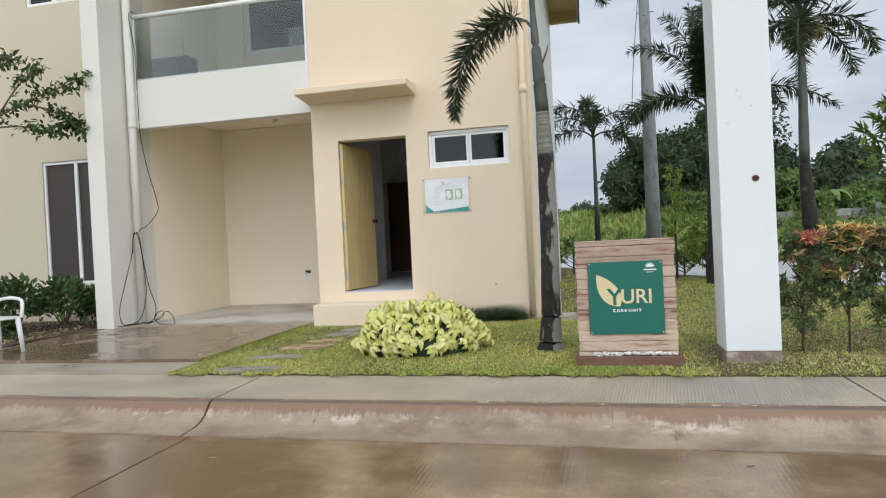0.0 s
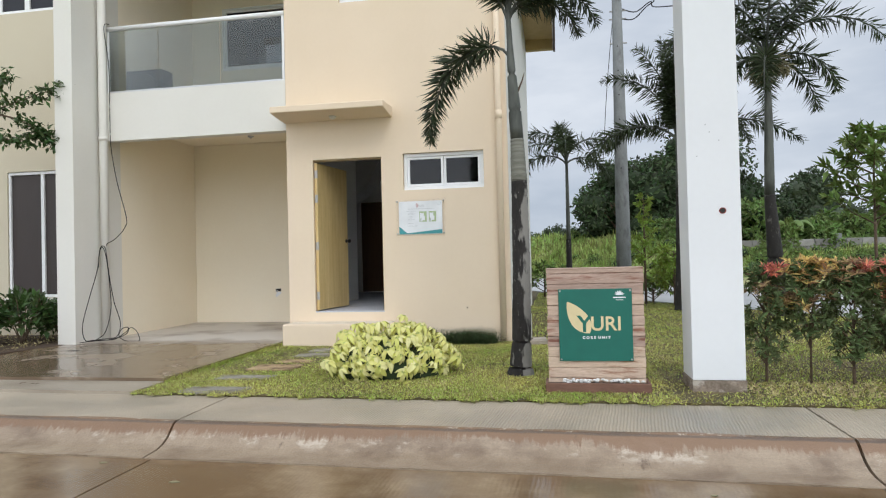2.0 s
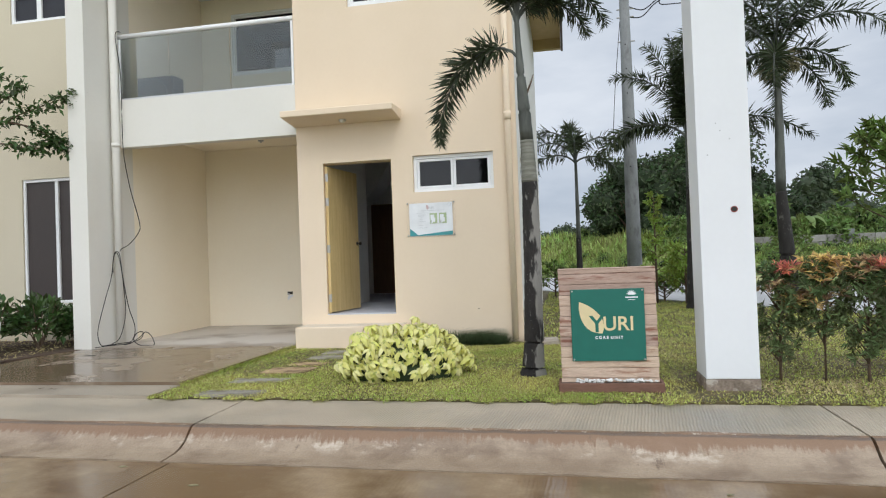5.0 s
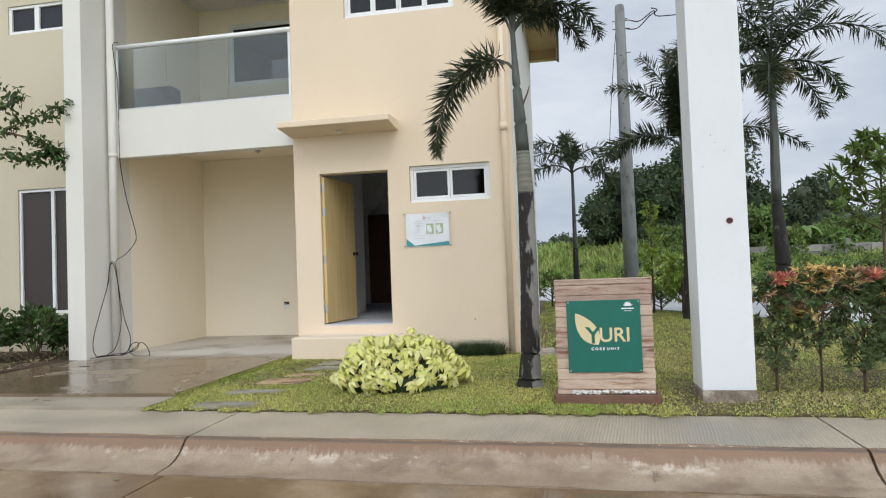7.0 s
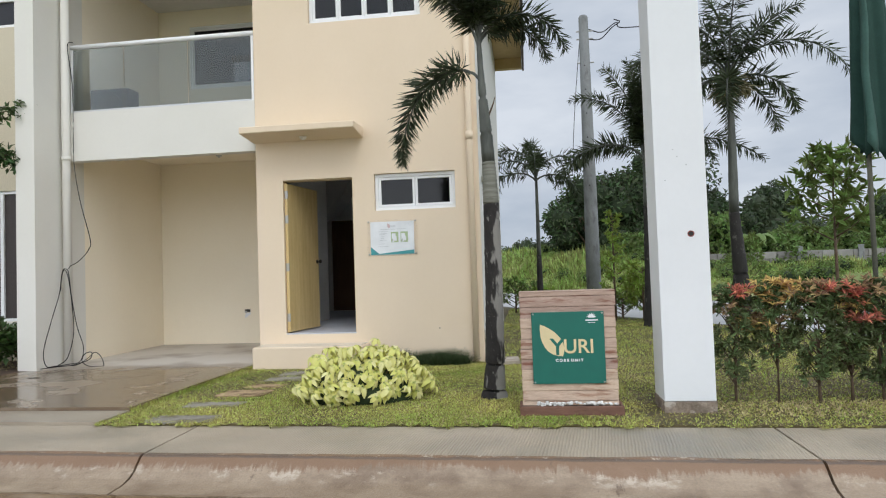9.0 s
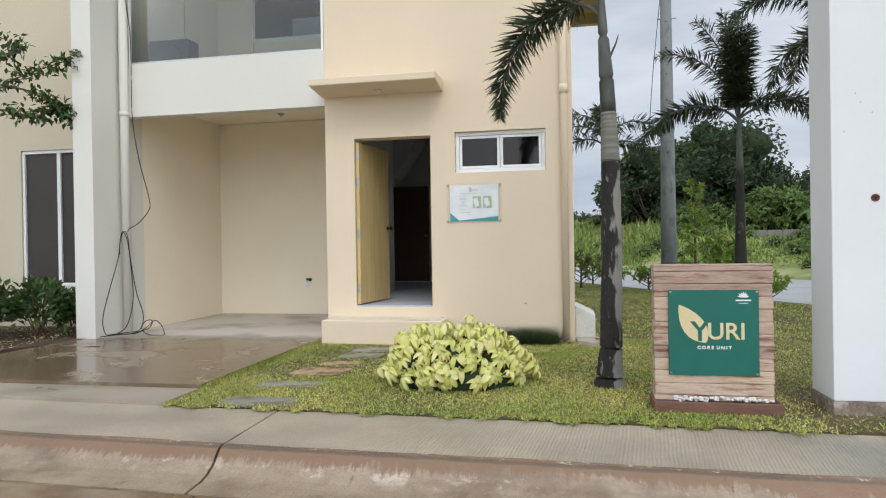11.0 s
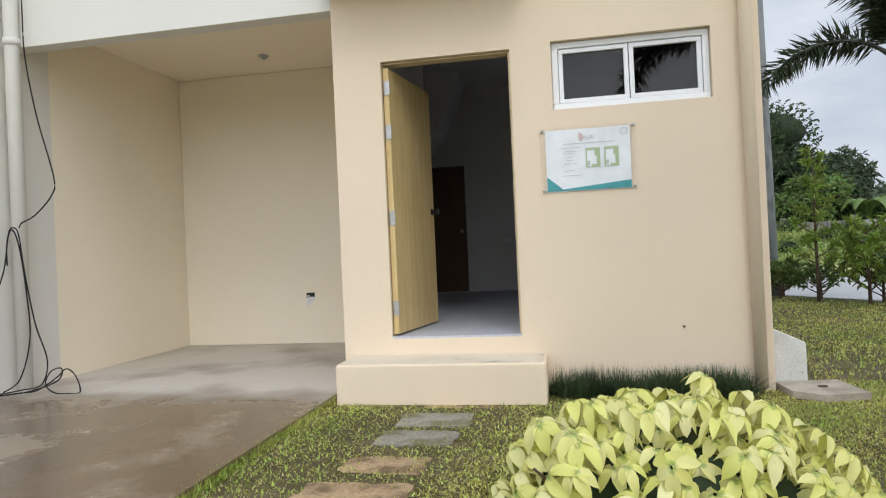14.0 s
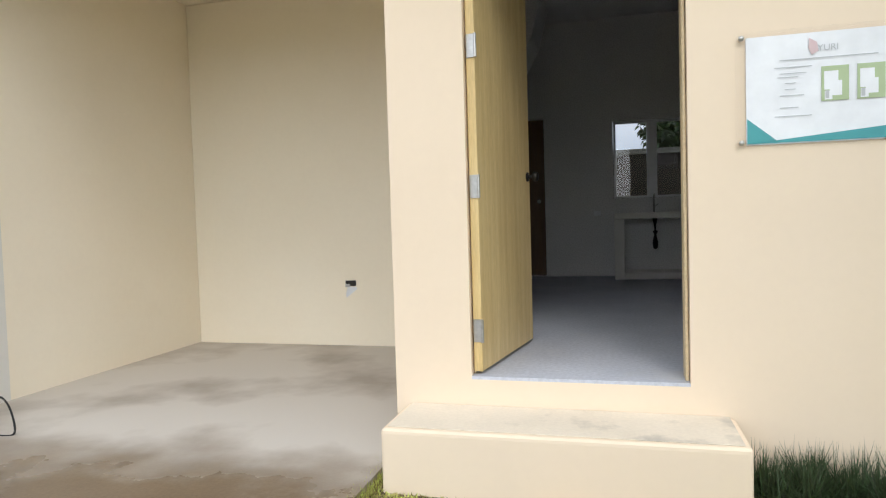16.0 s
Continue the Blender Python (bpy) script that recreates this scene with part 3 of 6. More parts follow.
PRINTPINK = material("printed_rose", (0.66, 0.50, 0.50), rough=0.3, bump=0.01, mottle=0.99)
ACRYLIC = glass("acrylic_sheet", (0.99, 0.99, 0.99), 0.15, 0.9, 1.12)
DOORBROWN = material("dark_brown_door", (0.16, 0.085, 0.04), (0.12, 0.06, 0.03), rough=0.4, bump=0.1, stretch=(6, 6, 0.6))
GLASS = glass("window_glass", (0.97, 0.97, 0.97), 0.0, 1.0, 1.45)
DARKGLASS = glass("dark_window_glass", (0.22, 0.21, 0.23), 0.0, 0.9, 1.5)
BLUEGLASS = glass("blue_grey_window_glass", (0.16, 0.20, 0.27), 0.0, 0.6, 2.1)
RAILGLASS = glass("balcony_glass", (0.76, 0.80, 0.80), 0.0, 0.9, 1.5)
SCREEN = material("dark_ribbed_blind", (0.055, 0.04, 0.036), (0.042, 0.03, 0.028), rough=0.4, bump=0.2, stretch=(30, 1, 0.6))
BARK = material("lichen_mottled_palm_trunk", (0.014, 0.012, 0.011), (0.034, 0.030, 0.027), scale=14, rough=0.85, bump=0.9, fine=60, spot=(0.17, 0.16, 0.145), spot_scale=22, spot_at=(0.60, 0.66), stretch=(1, 1, 0.35), mottle=0.6)
BARKDARK = material("wet_black_palm_trunk", (0.03, 0.027, 0.024), (0.018, 0.016, 0.014), scale=9, rough=0.8, bump=0.9, spot=(0.12, 0.11, 0.10), spot_scale=7, spot_at=(0.60, 0.68), stretch=(1, 1, 0.5))
SHAFT = material("grey_green_crownshaft", (0.115, 0.125, 0.105), (0.065, 0.07, 0.06), scale=5, rough=0.5, bump=0.2, stretch=(3, 3, 0.5), spot=(0.045, 0.05, 0.042), spot_scale=2, spot_at=(0.5, 0.62))
FROND = leafy("palm_leaflets", (0.032, 0.048, 0.022), (0.058, 0.075, 0.032), island=0.45, rough=0.45, through_light=0.2)
FRONDFAR = leafy("palm_leaflets_green", (0.038, 0.056, 0.026), (0.085, 0.11, 0.05), island=0.45, rough=0.5)
STRAW = leafy("dry_palm_straw", (0.36, 0.33, 0.20), (0.25, 0.22, 0.12), island=0.3)
TREEDARK = leafy("dark_tree_leaves", (0.034, 0.058, 0.022), (0.072, 0.105, 0.036), island=0.7, scale=0.35)
TREEMID = leafy("mid_green_leaves", (0.12, 0.19, 0.045), (0.19, 0.27, 0.075), island=0.5, scale=0.6)
# near-black green: the shade between leaves, put into the cores' colour
TREECORE = material("painted_leaf_shade", (0.022, 0.036, 0.014), (0.03, 0.05, 0.02), rough=0.9, bump=1.0, scale=2, fine=8)
TREEFAR = leafy("far_hill_leaves", (0.06, 0.085, 0.045), (0.085, 0.115, 0.06), island=0.4, scale=0.2)
SAPLEAF = leafy("young_tree_leaves", (0.13, 0.20, 0.045), (0.20, 0.27, 0.07), island=0.45)
LIME = leafy("lime_leaves", (0.22, 0.33, 0.045), (0.30, 0.38, 0.07), island=0.4)
HEDGELEAF = leafy("hedge_leaves", (0.10, 0.155, 0.055), (0.21, 0.235, 0.10), island=0.6)
BRONZELEAF = leafy("bronze_young_leaves", (0.42, 0.27, 0.15), (0.30, 0.24, 0.11), island=0.5)
REDLEAF = leafy("red_new_leaves", (0.64, 0.20, 0.14), (0.55, 0.27, 0.17), island=0.35)
ORANGELEAF = leafy("orange_new_leaves", (0.66, 0.42, 0.17), (0.50, 0.42, 0.16), island=0.5)
BEDLEAF = leafy("glossy_bed_leaves", (0.04, 0.085, 0.02), (0.08, 0.13, 0.035), island=0.5, rough=0.35)
TWIG = material("brown_twig", (0.16, 0.11, 0.075), (0.11, 0.075, 0.05), rough=0.85, bump=0.5, scale=20)
PETAL = material("orange_petals", (0.75, 0.38, 0.02), rough=0.5, bump=0.05)
PLASTIC = material("white_moulded_plastic", (0.82, 0.83, 0.84), rough=0.3, bump=0.03)
CONC = material("pole_concrete", (0.27, 0.28, 0.28), (0.18, 0.19, 0.19), scale=4, rough=0.8, bump=0.4, stretch=(1, 1, 0.4), spot=(0.13, 0.13, 0.13), spot_scale=5, spot_at=(0.52, 0.66))
BLOCKWALL = material("grey_block", (0.30, 0.29, 0.27), (0.23, 0.22, 0.20), scale=3, rough=0.85, bump=0.5, each=0.2)
CANVAS = material("dark_green_canvas", (0.016, 0.062, 0.048), (0.012, 0.048, 0.038), scale=5, rough=0.8, bump=0.3)
# same canvas in a paler tone, for the face that catches the light
CANVASLIT = material("lit_green_canvas", (0.045, 0.115, 0.095), (0.035, 0.09, 0.075), scale=5, rough=0.8, bump=0.3)
ACBODY = material("dark_grey_unit_case", (0.016, 0.017, 0.026), rough=0.5, bump=0.1)
REDROOF = material("red_metal_roof", (0.42, 0.10, 0.08), rough=0.5, bump=0.1)
PEBBLE = material("white_pebble", (0.80, 0.79, 0.76), rough=0.6, bump=0.3, each=0.15)
LAMPWHITE = material("white_lamp_dome", (0.80, 0.77, 0.70), rough=0.4, bump=0.02)
RED = material("rusty_red_ring", (0.30, 0.06, 0.05), rough=0.7, bump=0.2)

VARIEG = leafy("variegated_leaves", (0.64, 0.63, 0.24), (0.56, 0.58, 0.15), island=0.14, rough=0.35, through_light=0.25, scale=9)
_n, _l = VARIEG.node_tree.nodes, VARIEG.node_tree.links
_p = _n["Principled BSDF"]
_g, _r, _m = _n.new("ShaderNodeNewGeometry"), _n.new("ShaderNodeValToRGB"), _n.new("ShaderNodeMix")
_r.color_ramp.interpolation = "LINEAR"
_r.color_ramp.elements[0].position, _r.color_ramp.elements[0].color = 0.0, (0.07, 0.17, 0.03, 1)
_r.color_ramp.elements[1].position, _r.color_ramp.elements[1].color = 0.28, (0.34, 0.44, 0.08, 1)
for pos, c in ((0.34, (0.76, 0.73, 0.22, 1)), (0.75, (0.88, 0.83, 0.45, 1)), (1.0, (0.72, 0.73, 0.16, 1))):
    e = _r.color_ramp.elements.new(pos)
    e.color = c
_m.data_type, _m.blend_type = "RGBA", "MIX"
_m.inputs[0].default_value = 0.8
_old = _p.inputs["Base Color"].links[0].from_socket
_l.new(_g.outputs["Random Per Island"], _r.inputs["Fac"])
_l.new(_old, _m.inputs[6])
_l.new(_r.outputs["Color"], _m.inputs[7])
_l.new(_m.outputs[2], _p.inputs["Base Color"])
_tc, _len, _ns, _ad, _mr, _gm = (_n.new("ShaderNode" + k) for k in ("TexCoord", "VectorMath", "TexNoise", "Math", "MapRange", "Mix"))
_len.operation, _ad.operation, _gm.data_type = "LENGTH", "MULTIPLY_ADD", "RGBA"
_ns.inputs["Scale"].default_value, _ad.inputs[1].default_value = 30, 0.07
_mr.inputs["From Min"].default_value, _mr.inputs["From Max"].default_value = 0.064, 0.036
_l.new(_tc.outputs["Object"], _len.inputs[0])
_l.new(_tc.outputs["Object"], _ns.inputs["Vector"])
_l.new(_ns.outputs["Fac"], _ad.inputs[0])
_l.new(_len.outputs["Value"], _ad.inputs[2])
_l.new(_ad.outputs[0], _mr.inputs["Value"])
_l.new(_mr.outputs["Result"], _gm.inputs[0])
_l.new(_m.outputs[2], _gm.inputs[6])
_gm.inputs[7].default_value = (0.17, 0.28, 0.05, 1)
_m = _gm
_l.new(_m.outputs[2], _p.inputs["Base Color"])
for x in _n:
    if x.type == "BSDF_TRANSLUCENT":
        _l.new(_m.outputs[2], x.inputs["Color"])


# ---- foliage helpers ----
def unit(v):
    return v / np.maximum(np.linalg.norm(v, axis=-1, keepdims=True), 1e-9)


def leaves(P, D, N, length, width, fold=0.15):
    """Pointed leaves at P that run along D, facing N: two folded halves each."""
    P, D = np.asarray(P, float), unit(np.asarray(D, float))
    S = unit(np.cross(D, N))
    U = np.cross(S, D)
    L, W = np.asarray(length).reshape(-1, 1) * np.ones((len(P), 1)), np.asarray(width).reshape(-1, 1) * np.ones((len(P), 1))
    v = np.stack([P, P + D * L * 0.45 + S * W / 2 + U * L * fold, P + D * L - U * L * fold * 0.6, P + D * L * 0.45 - S * W / 2 + U * L * fold], 1).reshape(-1, 3)
    i = np.arange(len(P))[:, None] * 4
    f = np.concatenate([i + np.array([[0, 1, 2]]), i + np.array([[0, 2, 3]])], 1).reshape(-1, 3)
    return v, f


def crown(rng, clumps, count, size, width=0.5, flat=0.4, core=0.72, spread=1.0):
    """Leaves on the outside of many clumps (x, y, z, r), and solid cores within them that stand in for the shaded
    inside.
    """
    C = np.array(clumps, float)
    w = C[:, 3] ** 2
    k = rng.choice(len(C), count, p=w / w.sum())
    d = unit(rng.normal(size=(count, 3)))
    d[:, 2] = np.where(d[:, 2] < -0.75, -d[:, 2] * 0.6, d[:, 2])
    r = C[k, 3:4] * (0.72 + 0.42 * rng.random((count, 1)))
    P = C[k, :3] + d * r * np.array([1, 1, 0.85])
    D = unit(d * 0.5 + rng.normal(size=(count, 3)) * 0.7 * spread + np.array([0, 0, -0.35]))
    N = unit(d + rng.normal(size=(count, 3)) * flat + np.array([0, 0, 0.5]))
    L = size * (0.6 + 0.8 * rng.random(count))
    v, f = leaves(P, D, N, L, L * width)
    bm = bmesh.new()
    for x, y, z, rr in clumps:
        m = bmesh.ops.create_icosphere(bm, subdivisions=2, radius=rr * core)
        for q in m["verts"]:
            q.co *= 1 + 0.35 * noise.noise(q.co * (2.2 / rr) + Vector((x, y, z)))
            q.co.z *= 0.85
            q.co += Vector((x, y, z))
    return v, f, bm


def blob_clumps(rng, cx, cy, cz, rx, ry, rz, n, r0, r1):
    out = []
    for _ in range(n):
        d = unit(rng.normal(size=3))
        if d[2] < -0.4:
            d[2] *= -1
        q = rng.random() ** 0.4
        out.append((cx + d[0] * rx * q, cy + d[1] * ry * q, cz + d[2] * rz * q, r0 + (r1 - r0) * rng.random()))
    return out


def tree(name, label, at, height, rx, rz, seed, n=14, count=4200, size=0.34, leaf=None, group="", trunk_r=0.22, kind_of="tree", core_mat=None, ry=None, skirt=False):
    rng = np.random.default_rng(seed)
    t = thing(name, label, kind_of, at, group)
    base = height - 2 * rz
    tube([(0, 0, -0.4), (0.1, 0, base * 0.5), (0, 0.1, max(base, 0.4) + rz * 0.6)], [trunk_r * 1.3, trunk_r, trunk_r * 0.5], 8, bm := bmesh.new())
    for _ in range(5):
        a = rng.random() * 6.28
        tube([(0, 0.05, base * 0.8), (math.cos(a) * rx * 0.35, math.sin(a) * rx * 0.35, base + rz * 0.5), (math.cos(a) * rx * 0.7, math.sin(a) * rx * 0.7, base + rz)], [trunk_r * 0.5, trunk_r * 0.3, trunk_r * 0.1], 6, bm)
    part("trunk", bm, TWIG, t, smooth=True)
    cl = blob_clumps(rng, 0, 0, height - rz, rx * 0.8, (ry or rx) * 0.8, rz * 0.8, n, rz * 0.26, rz * 0.5)
    if skirt:
        for k in range(n):
            a, q = rng.random() * 6.28, 0.35 + 0.6 * rng.random()
            rr = rz * (0.24 + 0.18 * rng.random())
            cl.append((math.cos(a) * rx * q, math.sin(a) * (ry or rx) * q, rr * 0.6 + rng.random() * (height - rz) * 0.75, rr))
    v, f, core = crown(rng, cl, count, size)
    c = mesh_part("crown", v, f, leaf or TREEDARK, t)
    # solid core, by default coloured as dark as the shade inside the crown
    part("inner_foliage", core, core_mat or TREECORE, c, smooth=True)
    return t


def frond(rng, base, az, length, e0, e1, leaflet, count=110, power=1.0, width=0.017, fluff=0.9, side=0.0, bare=0.16):
    """A feathery arching palm leaf; returns leaflets and the rib's points."""
    n = 26
    pts, ang = [np.array(base, float)], []
    for i in range(n):
        s = (i + 0.5) / n
        e = radians(e0 + (e1 - e0) * s**power)
        a = radians(az + side * s)
        d = np.array([math.cos(e) * math.cos(a), math.cos(e) * math.sin(a), math.sin(e)])
        pts.append(pts[-1] + d * length / n)
        ang.append(d)
    pts, ang = np.array(pts), np.array(ang + [ang[-1]])
    s = bare + (1 - bare) * np.sort(rng.random(count))
    k = np.minimum((s * n).astype(int), n - 1)
    w = (s * n - k)[:, None]
    P = pts[k] * (1 - w) + pts[k + 1] * w
    T = ang[k]
    right = unit(np.cross(T, np.array([0, 0, 1.0])) + 1e-6)
    up = np.cross(right, T)
    roll = np.where(rng.random(count) < 0.5, 0, np.pi) + rng.normal(size=count) * fluff
    out = np.cos(roll)[:, None] * right + np.sin(roll)[:, None] * up
    D = unit(out * (0.9 + 0.3 * rng.random((count, 1))) + T * (0.30 + 0.55 * s[:, None] ** 2) + np.array([0, 0, -0.27]))
    L = leaflet * (np.sin(np.pi * (0.14 + 0.80 * s)) ** 0.6) * (0.75 + 0.5 * rng.random(count))
    v, f = leaves(P, D, unit(up + rng.normal(size=(count, 3)) * 0.5), L, width * (0.8 + 0.5 * rng.random(count)), 0.06)
    return v, f, pts


def palm(name, label, at, trunk, shaft, fronds, leaflet, seed, group="", bark=None, leaf=None, width=0.02, count=120, dark_to=0.0, straw=0):
    """trunk: (x, y, z, r) points; shaft likewise; fronds: (azimuth, length, first and last tilt, power)."""
    rng = np.random.default_rng(seed)
    t = thing(name, label, "palm tree", at, group)

    def pole(pn, rows, mat, rings):
        pts, rad = [], []
        for (x0, y0, z0, r0), (x1, y1, z1, r1) in zip(rows, rows[1:]):
            m = max(2, int((z1 - z0) / rings))
            for i in range(m):
                s = i / m
                for q, wob in ((s, 0.0), (s + 0.7 / m, 0.035)):
                    pts.append((x0 + (x1 - x0) * q, y0 + (y1 - y0) * q, z0 + (z1 - z0) * q))
                    rad.append((r0 + (r1 - r0) * q) * (1 + wob * 0.8 + 0.015 * rng.normal()))
        pts.append(rows[-1][:3])
        rad.append(rows[-1][3])
        return part(pn, tube(pts, rad, 14), mat, t, smooth=True)

    pole("trunk", trunk, bark or BARK, 0.07)
    pole("crownshaft", shaft, SHAFT, 0.3)
    top = shaft[-1][:3]
    for az, length, e0, e1, power in fronds:
        v, f, pts = frond(rng, (top[0], top[1], top[2] - 0.12 * rng.random()), az, length, e0, e1, leaflet, count, power, width)
        fr = mesh_part("frond", v, f, leaf or FROND, t)
        rr = [0.016 * leaflet / 0.25 * (1.25 - 0.95 * i / len(pts)) for i in range(len(pts))]
        part("rib", tube([tuple(p) for p in pts[::2]], rr[::2], 5), SHAFT, fr)
    for i in range(straw):
        v, f, pts = frond(rng, top, rng.random() * 360, length * 0.35, 20, -85, leaflet * 0.8, 30, 0.5, width, 1.4)
        mesh_part("dry_frond", v, f, STRAW, t)
    return t


def text_part(name, body, size, at, mat, parent, label="", depth=0.002, align="CENTER", bold=0.0):
    """Lettering that stands upright and faces the street."""
    cu = bpy.data.curves.new("lettering", "FONT")
    cu.body, cu.size, cu.extrude, cu.align_x, cu.align_y, cu.offset = body, size, depth, align, "CENTER", bold
    tmp = new("lettering", cu)
    me = bpy.data.meshes.new_from_object(tmp.evaluated_get(bpy.context.evaluated_depsgraph_get()))
    bpy.data.objects.remove(tmp)
    me.materials.clear()
    me.materials.append(mat)
    me.transform(pose(0, 0, 0, 90, 0, 0))
    ob = new(name, me)
    ob.parent, ob.location = parent, at
    return tagged(ob, label)


def window(name, label, x0, x1, z0, z1, y, panes, pane_mat, at_y=0.03, fw=0.045, sash=0.035, group="", parent_kind="structure"):
    """A framed window in an opening, with sashes side by side."""
    w = thing(name, label, "window", ((x0 + x1) / 2, y, z0), group, kind=parent_kind)
    W, H = (x1 - x0) / 2, z1 - z0
    fb = bmesh.new()
    for a in ((-W, W, -0.04, 0.04, 0, fw), (-W, W, -0.04, 0.04, H - fw, H), (-W, -W + fw, -0.04, 0.04, fw, H - fw), (W - fw, W, -0.04, 0.04, fw, H - fw)):
        block(*a, 0.004, 1, fb)
    part("window_frame", fb, FRAME, w)
    inner = 2 * (W - fw)
    for i in range(panes):
        a, b = -W + fw + inner * i / panes, -W + fw + inner * (i + 1) / panes
        sb = bmesh.new()
        for q in ((a + 0.003, b - 0.003, -0.028, 0.02, fw + 0.003, fw + sash), (a + 0.003, b - 0.003, -0.028, 0.02, H - fw - sash, H - fw - 0.003), (a + 0.003, a + sash, -0.028, 0.02, fw + sash, H - fw - sash), (b - sash, b - 0.003, -0.028, 0.02, fw + sash, H - fw - sash)):
            block(*q, 0.003, 1, sb)
        s = part("sash", sb, FRAME, w)
        p = part("pane", block(a + sash, b - sash, -0.006, 0.0, fw + sash, H - fw - sash), pane_mat, s)
        p.visible_shadow = False
    return w


# ---- windows and openings ----
window("window_1", "small white two-pane window with dark glass beside the door", 1.288, 2.382, 1.928, 2.422, 0.085, 2, DARKGLASS)
window("window_2", "white four-pane upper window with dark glass", 0.423, 1.982, 4.563, 5.747, 0.085, 4, DARKGLASS)
side = window("window_8", "small white two-pane window in the side wall near the corner", -0.547, 0.547, 1.928, 2.422, 0.0, 2, GLASS)
side.matrix_basis = pose(2.62, 1.17, 1.928, 0, 0, 90)
window("window_3", "wide window with blue-grey glass behind the balcony", -2.697, -0.953, 4.563, 5.717, 2.60, 1, BLUEGLASS)
structure(part("upper_room_screen", block(-2.9, -0.4, 3.0, 3.05, 3.63, 5.94), ROOMWALL), "plain upper room wall", "wall")
YARD = material("dark_weathered_wall", (0.05, 0.042, 0.036), (0.08, 0.068, 0.058), scale=2, rough=0.9, bump=0.6)
kw = thing("window_4", "dark two-pane kitchen window above the counter", "window", (1.14, 5.36, 1.25), kind="structure")
fb = bmesh.new()
for a in ((-0.477, 0.477, -0.03, 0.03, 0.003, 0.03), (-0.477, 0.477, -0.03, 0.03, 0.915, 0.947), (-0.477, -0.447, -0.03, 0.03, 0.03, 0.915), (0.447, 0.477, -0.03, 0.03, 0.03, 0.915), (-0.085, 0.035, -0.03, 0.03, 0.03, 0.915)):
    block(*a, 0.003, 1, fb)
part("window_frame", fb, FRAME, kw)
for a, b in ((-0.447, -0.085), (0.035, 0.447)):
    part("pane", block(a, b, -0.003, 0.003, 0.03, 0.915), GLASS, kw).visible_shadow = False
yard = structure(part("yard_wall", block(-3.2, 2.5, 7.6, 7.75, -0.4, 1.98), YARD), "rough grey yard wall behind the house", "wall")
structure(part("yard_wall_cap", block(-3.2, 2.5, 7.55, 7.8, 1.98, 2.06), BLOCKWALL), "rough grey wall coping", "wall")

door = thing("front_door", "open varnished yellow wooden front door with steel hinges", "door", (0.028, 0.032, 0.305), rz=81.5)
part("leaf", block(0.0, 0.90, -0.022, 0.022, 0.012, 2.055, 0.003), WOOD, door)
for z in (0.21, 0.90, 1.56, 1.90):
    h = bmesh.new()
    block(-0.006, 0.0, -0.024, 0.018, z - 0.055, z + 0.055, 0.001, 1, h)
    tube([(-0.008, -0.028, z - 0.055), (-0.008, -0.028, z + 0.055)], 0.008, 8, h)
    part("hinge", h, STEEL, door, "dull steel butt hinge")
for s in (-1, 1):
    kb = tube([(0.845, s * 0.022, 0.985), (0.845, s * 0.030, 0.985)], [0.028, 0.026], 16)
    tube([(0.845, s * 0.03, 0.985), (0.845, s * 0.055, 0.985)], [0.010, 0.010], 10, kb)
    tube([(0.845, s * 0.055, 0.985), (0.845, s * 0.064, 0.985), (0.845, s * 0.085, 0.985), (0.845, s * 0.092, 0.985)], [0.016, 0.028, 0.028, 0.015], 16, kb)
    part("knob", kb, BLACKMETAL, door, "round blackened metal knob", smooth=True)
jamb = bmesh.new()
block(0.003, 0.010, 0.06, 0.145, 0.302, 2.385, 0.002, 1, jamb)
block(0.968, 0.982, 0.04, 0.145, 0.302, 2.385, 0.002, 1, jamb)
block(0.003, 0.982, 0.04, 0.145, 2.387, 2.397, 0.002, 1, jamb)
structure(part("door_frame", jamb, material("ochre_door_frame", (0.74, 0.60, 0.38), (0.68, 0.54, 0.33), rough=0.45, bump=0.1)), "narrow ochre wooden door frame", "door frame")

back_door = thing("back_door", "closed dark brown door in the back wall", "door", (-0.565, 5.35, 0.3))
part("leaf", block(-0.38, 0.38, -0.02, 0.02, 0.005, 1.975, 0.003), DOORBROWN, back_door)
part("knob", tube([(0.31, -0.022, 0.95), (0.31, -0.05, 0.95), (0.31, -0.075, 0.95)], [0.012, 0.026, 0.02], 12), STEEL, back_door, "round steel knob", smooth=True)

counter = thing("kitchen_counter", "plain white plastered kitchen counter with open underside", "counter", (1.6, 5.02, 0.3))
part("worktop", block(-0.94, 0.94, -0.24, 0.272, 0.70, 0.77, 0.006), WHITE, counter)
part("side_panel", block(-0.94, -0.83, -0.22, 0.27, 0.001, 0.698, 0.004), WHITE, counter)
part("plinth", block(-0.828, 0.94, -0.22, 0.27, 0.001, 0.08, 0.004), WHITE, counter)
faucet = thing("kitchen_faucet", "small dark curved faucet on the counter", "faucet", (1.12, 5.12, 1.071))
part("spout", tube([(0, 0, 0), (0, 0, 0.16), (0, -0.03, 0.21), (0, -0.1, 0.21), (0, -0.13, 0.17)], 0.011, 8), STEEL, faucet, smooth=True)
part("lever", tube([(0, 0, 0.06), (0.05, 0, 0.1)], 0.006, 6), STEEL, faucet)
trap = thing("drain_trap", "dark plastic drain trap under the sink", "pipe", (1.12, 4.98, 0.65))
part("pipe", tube([(0, 0, 0.35), (0, 0, 0.08), (0.0, -0.03, 0.02), (0, -0.07, 0.08), (0, -0.03, 0.2)], 0.028, 10), RUBBER, trap, smooth=True)
outlet = thing("wall_outlet", "small white wall outlet in the room", "outlet", (0.46, 5.297, 1.08))
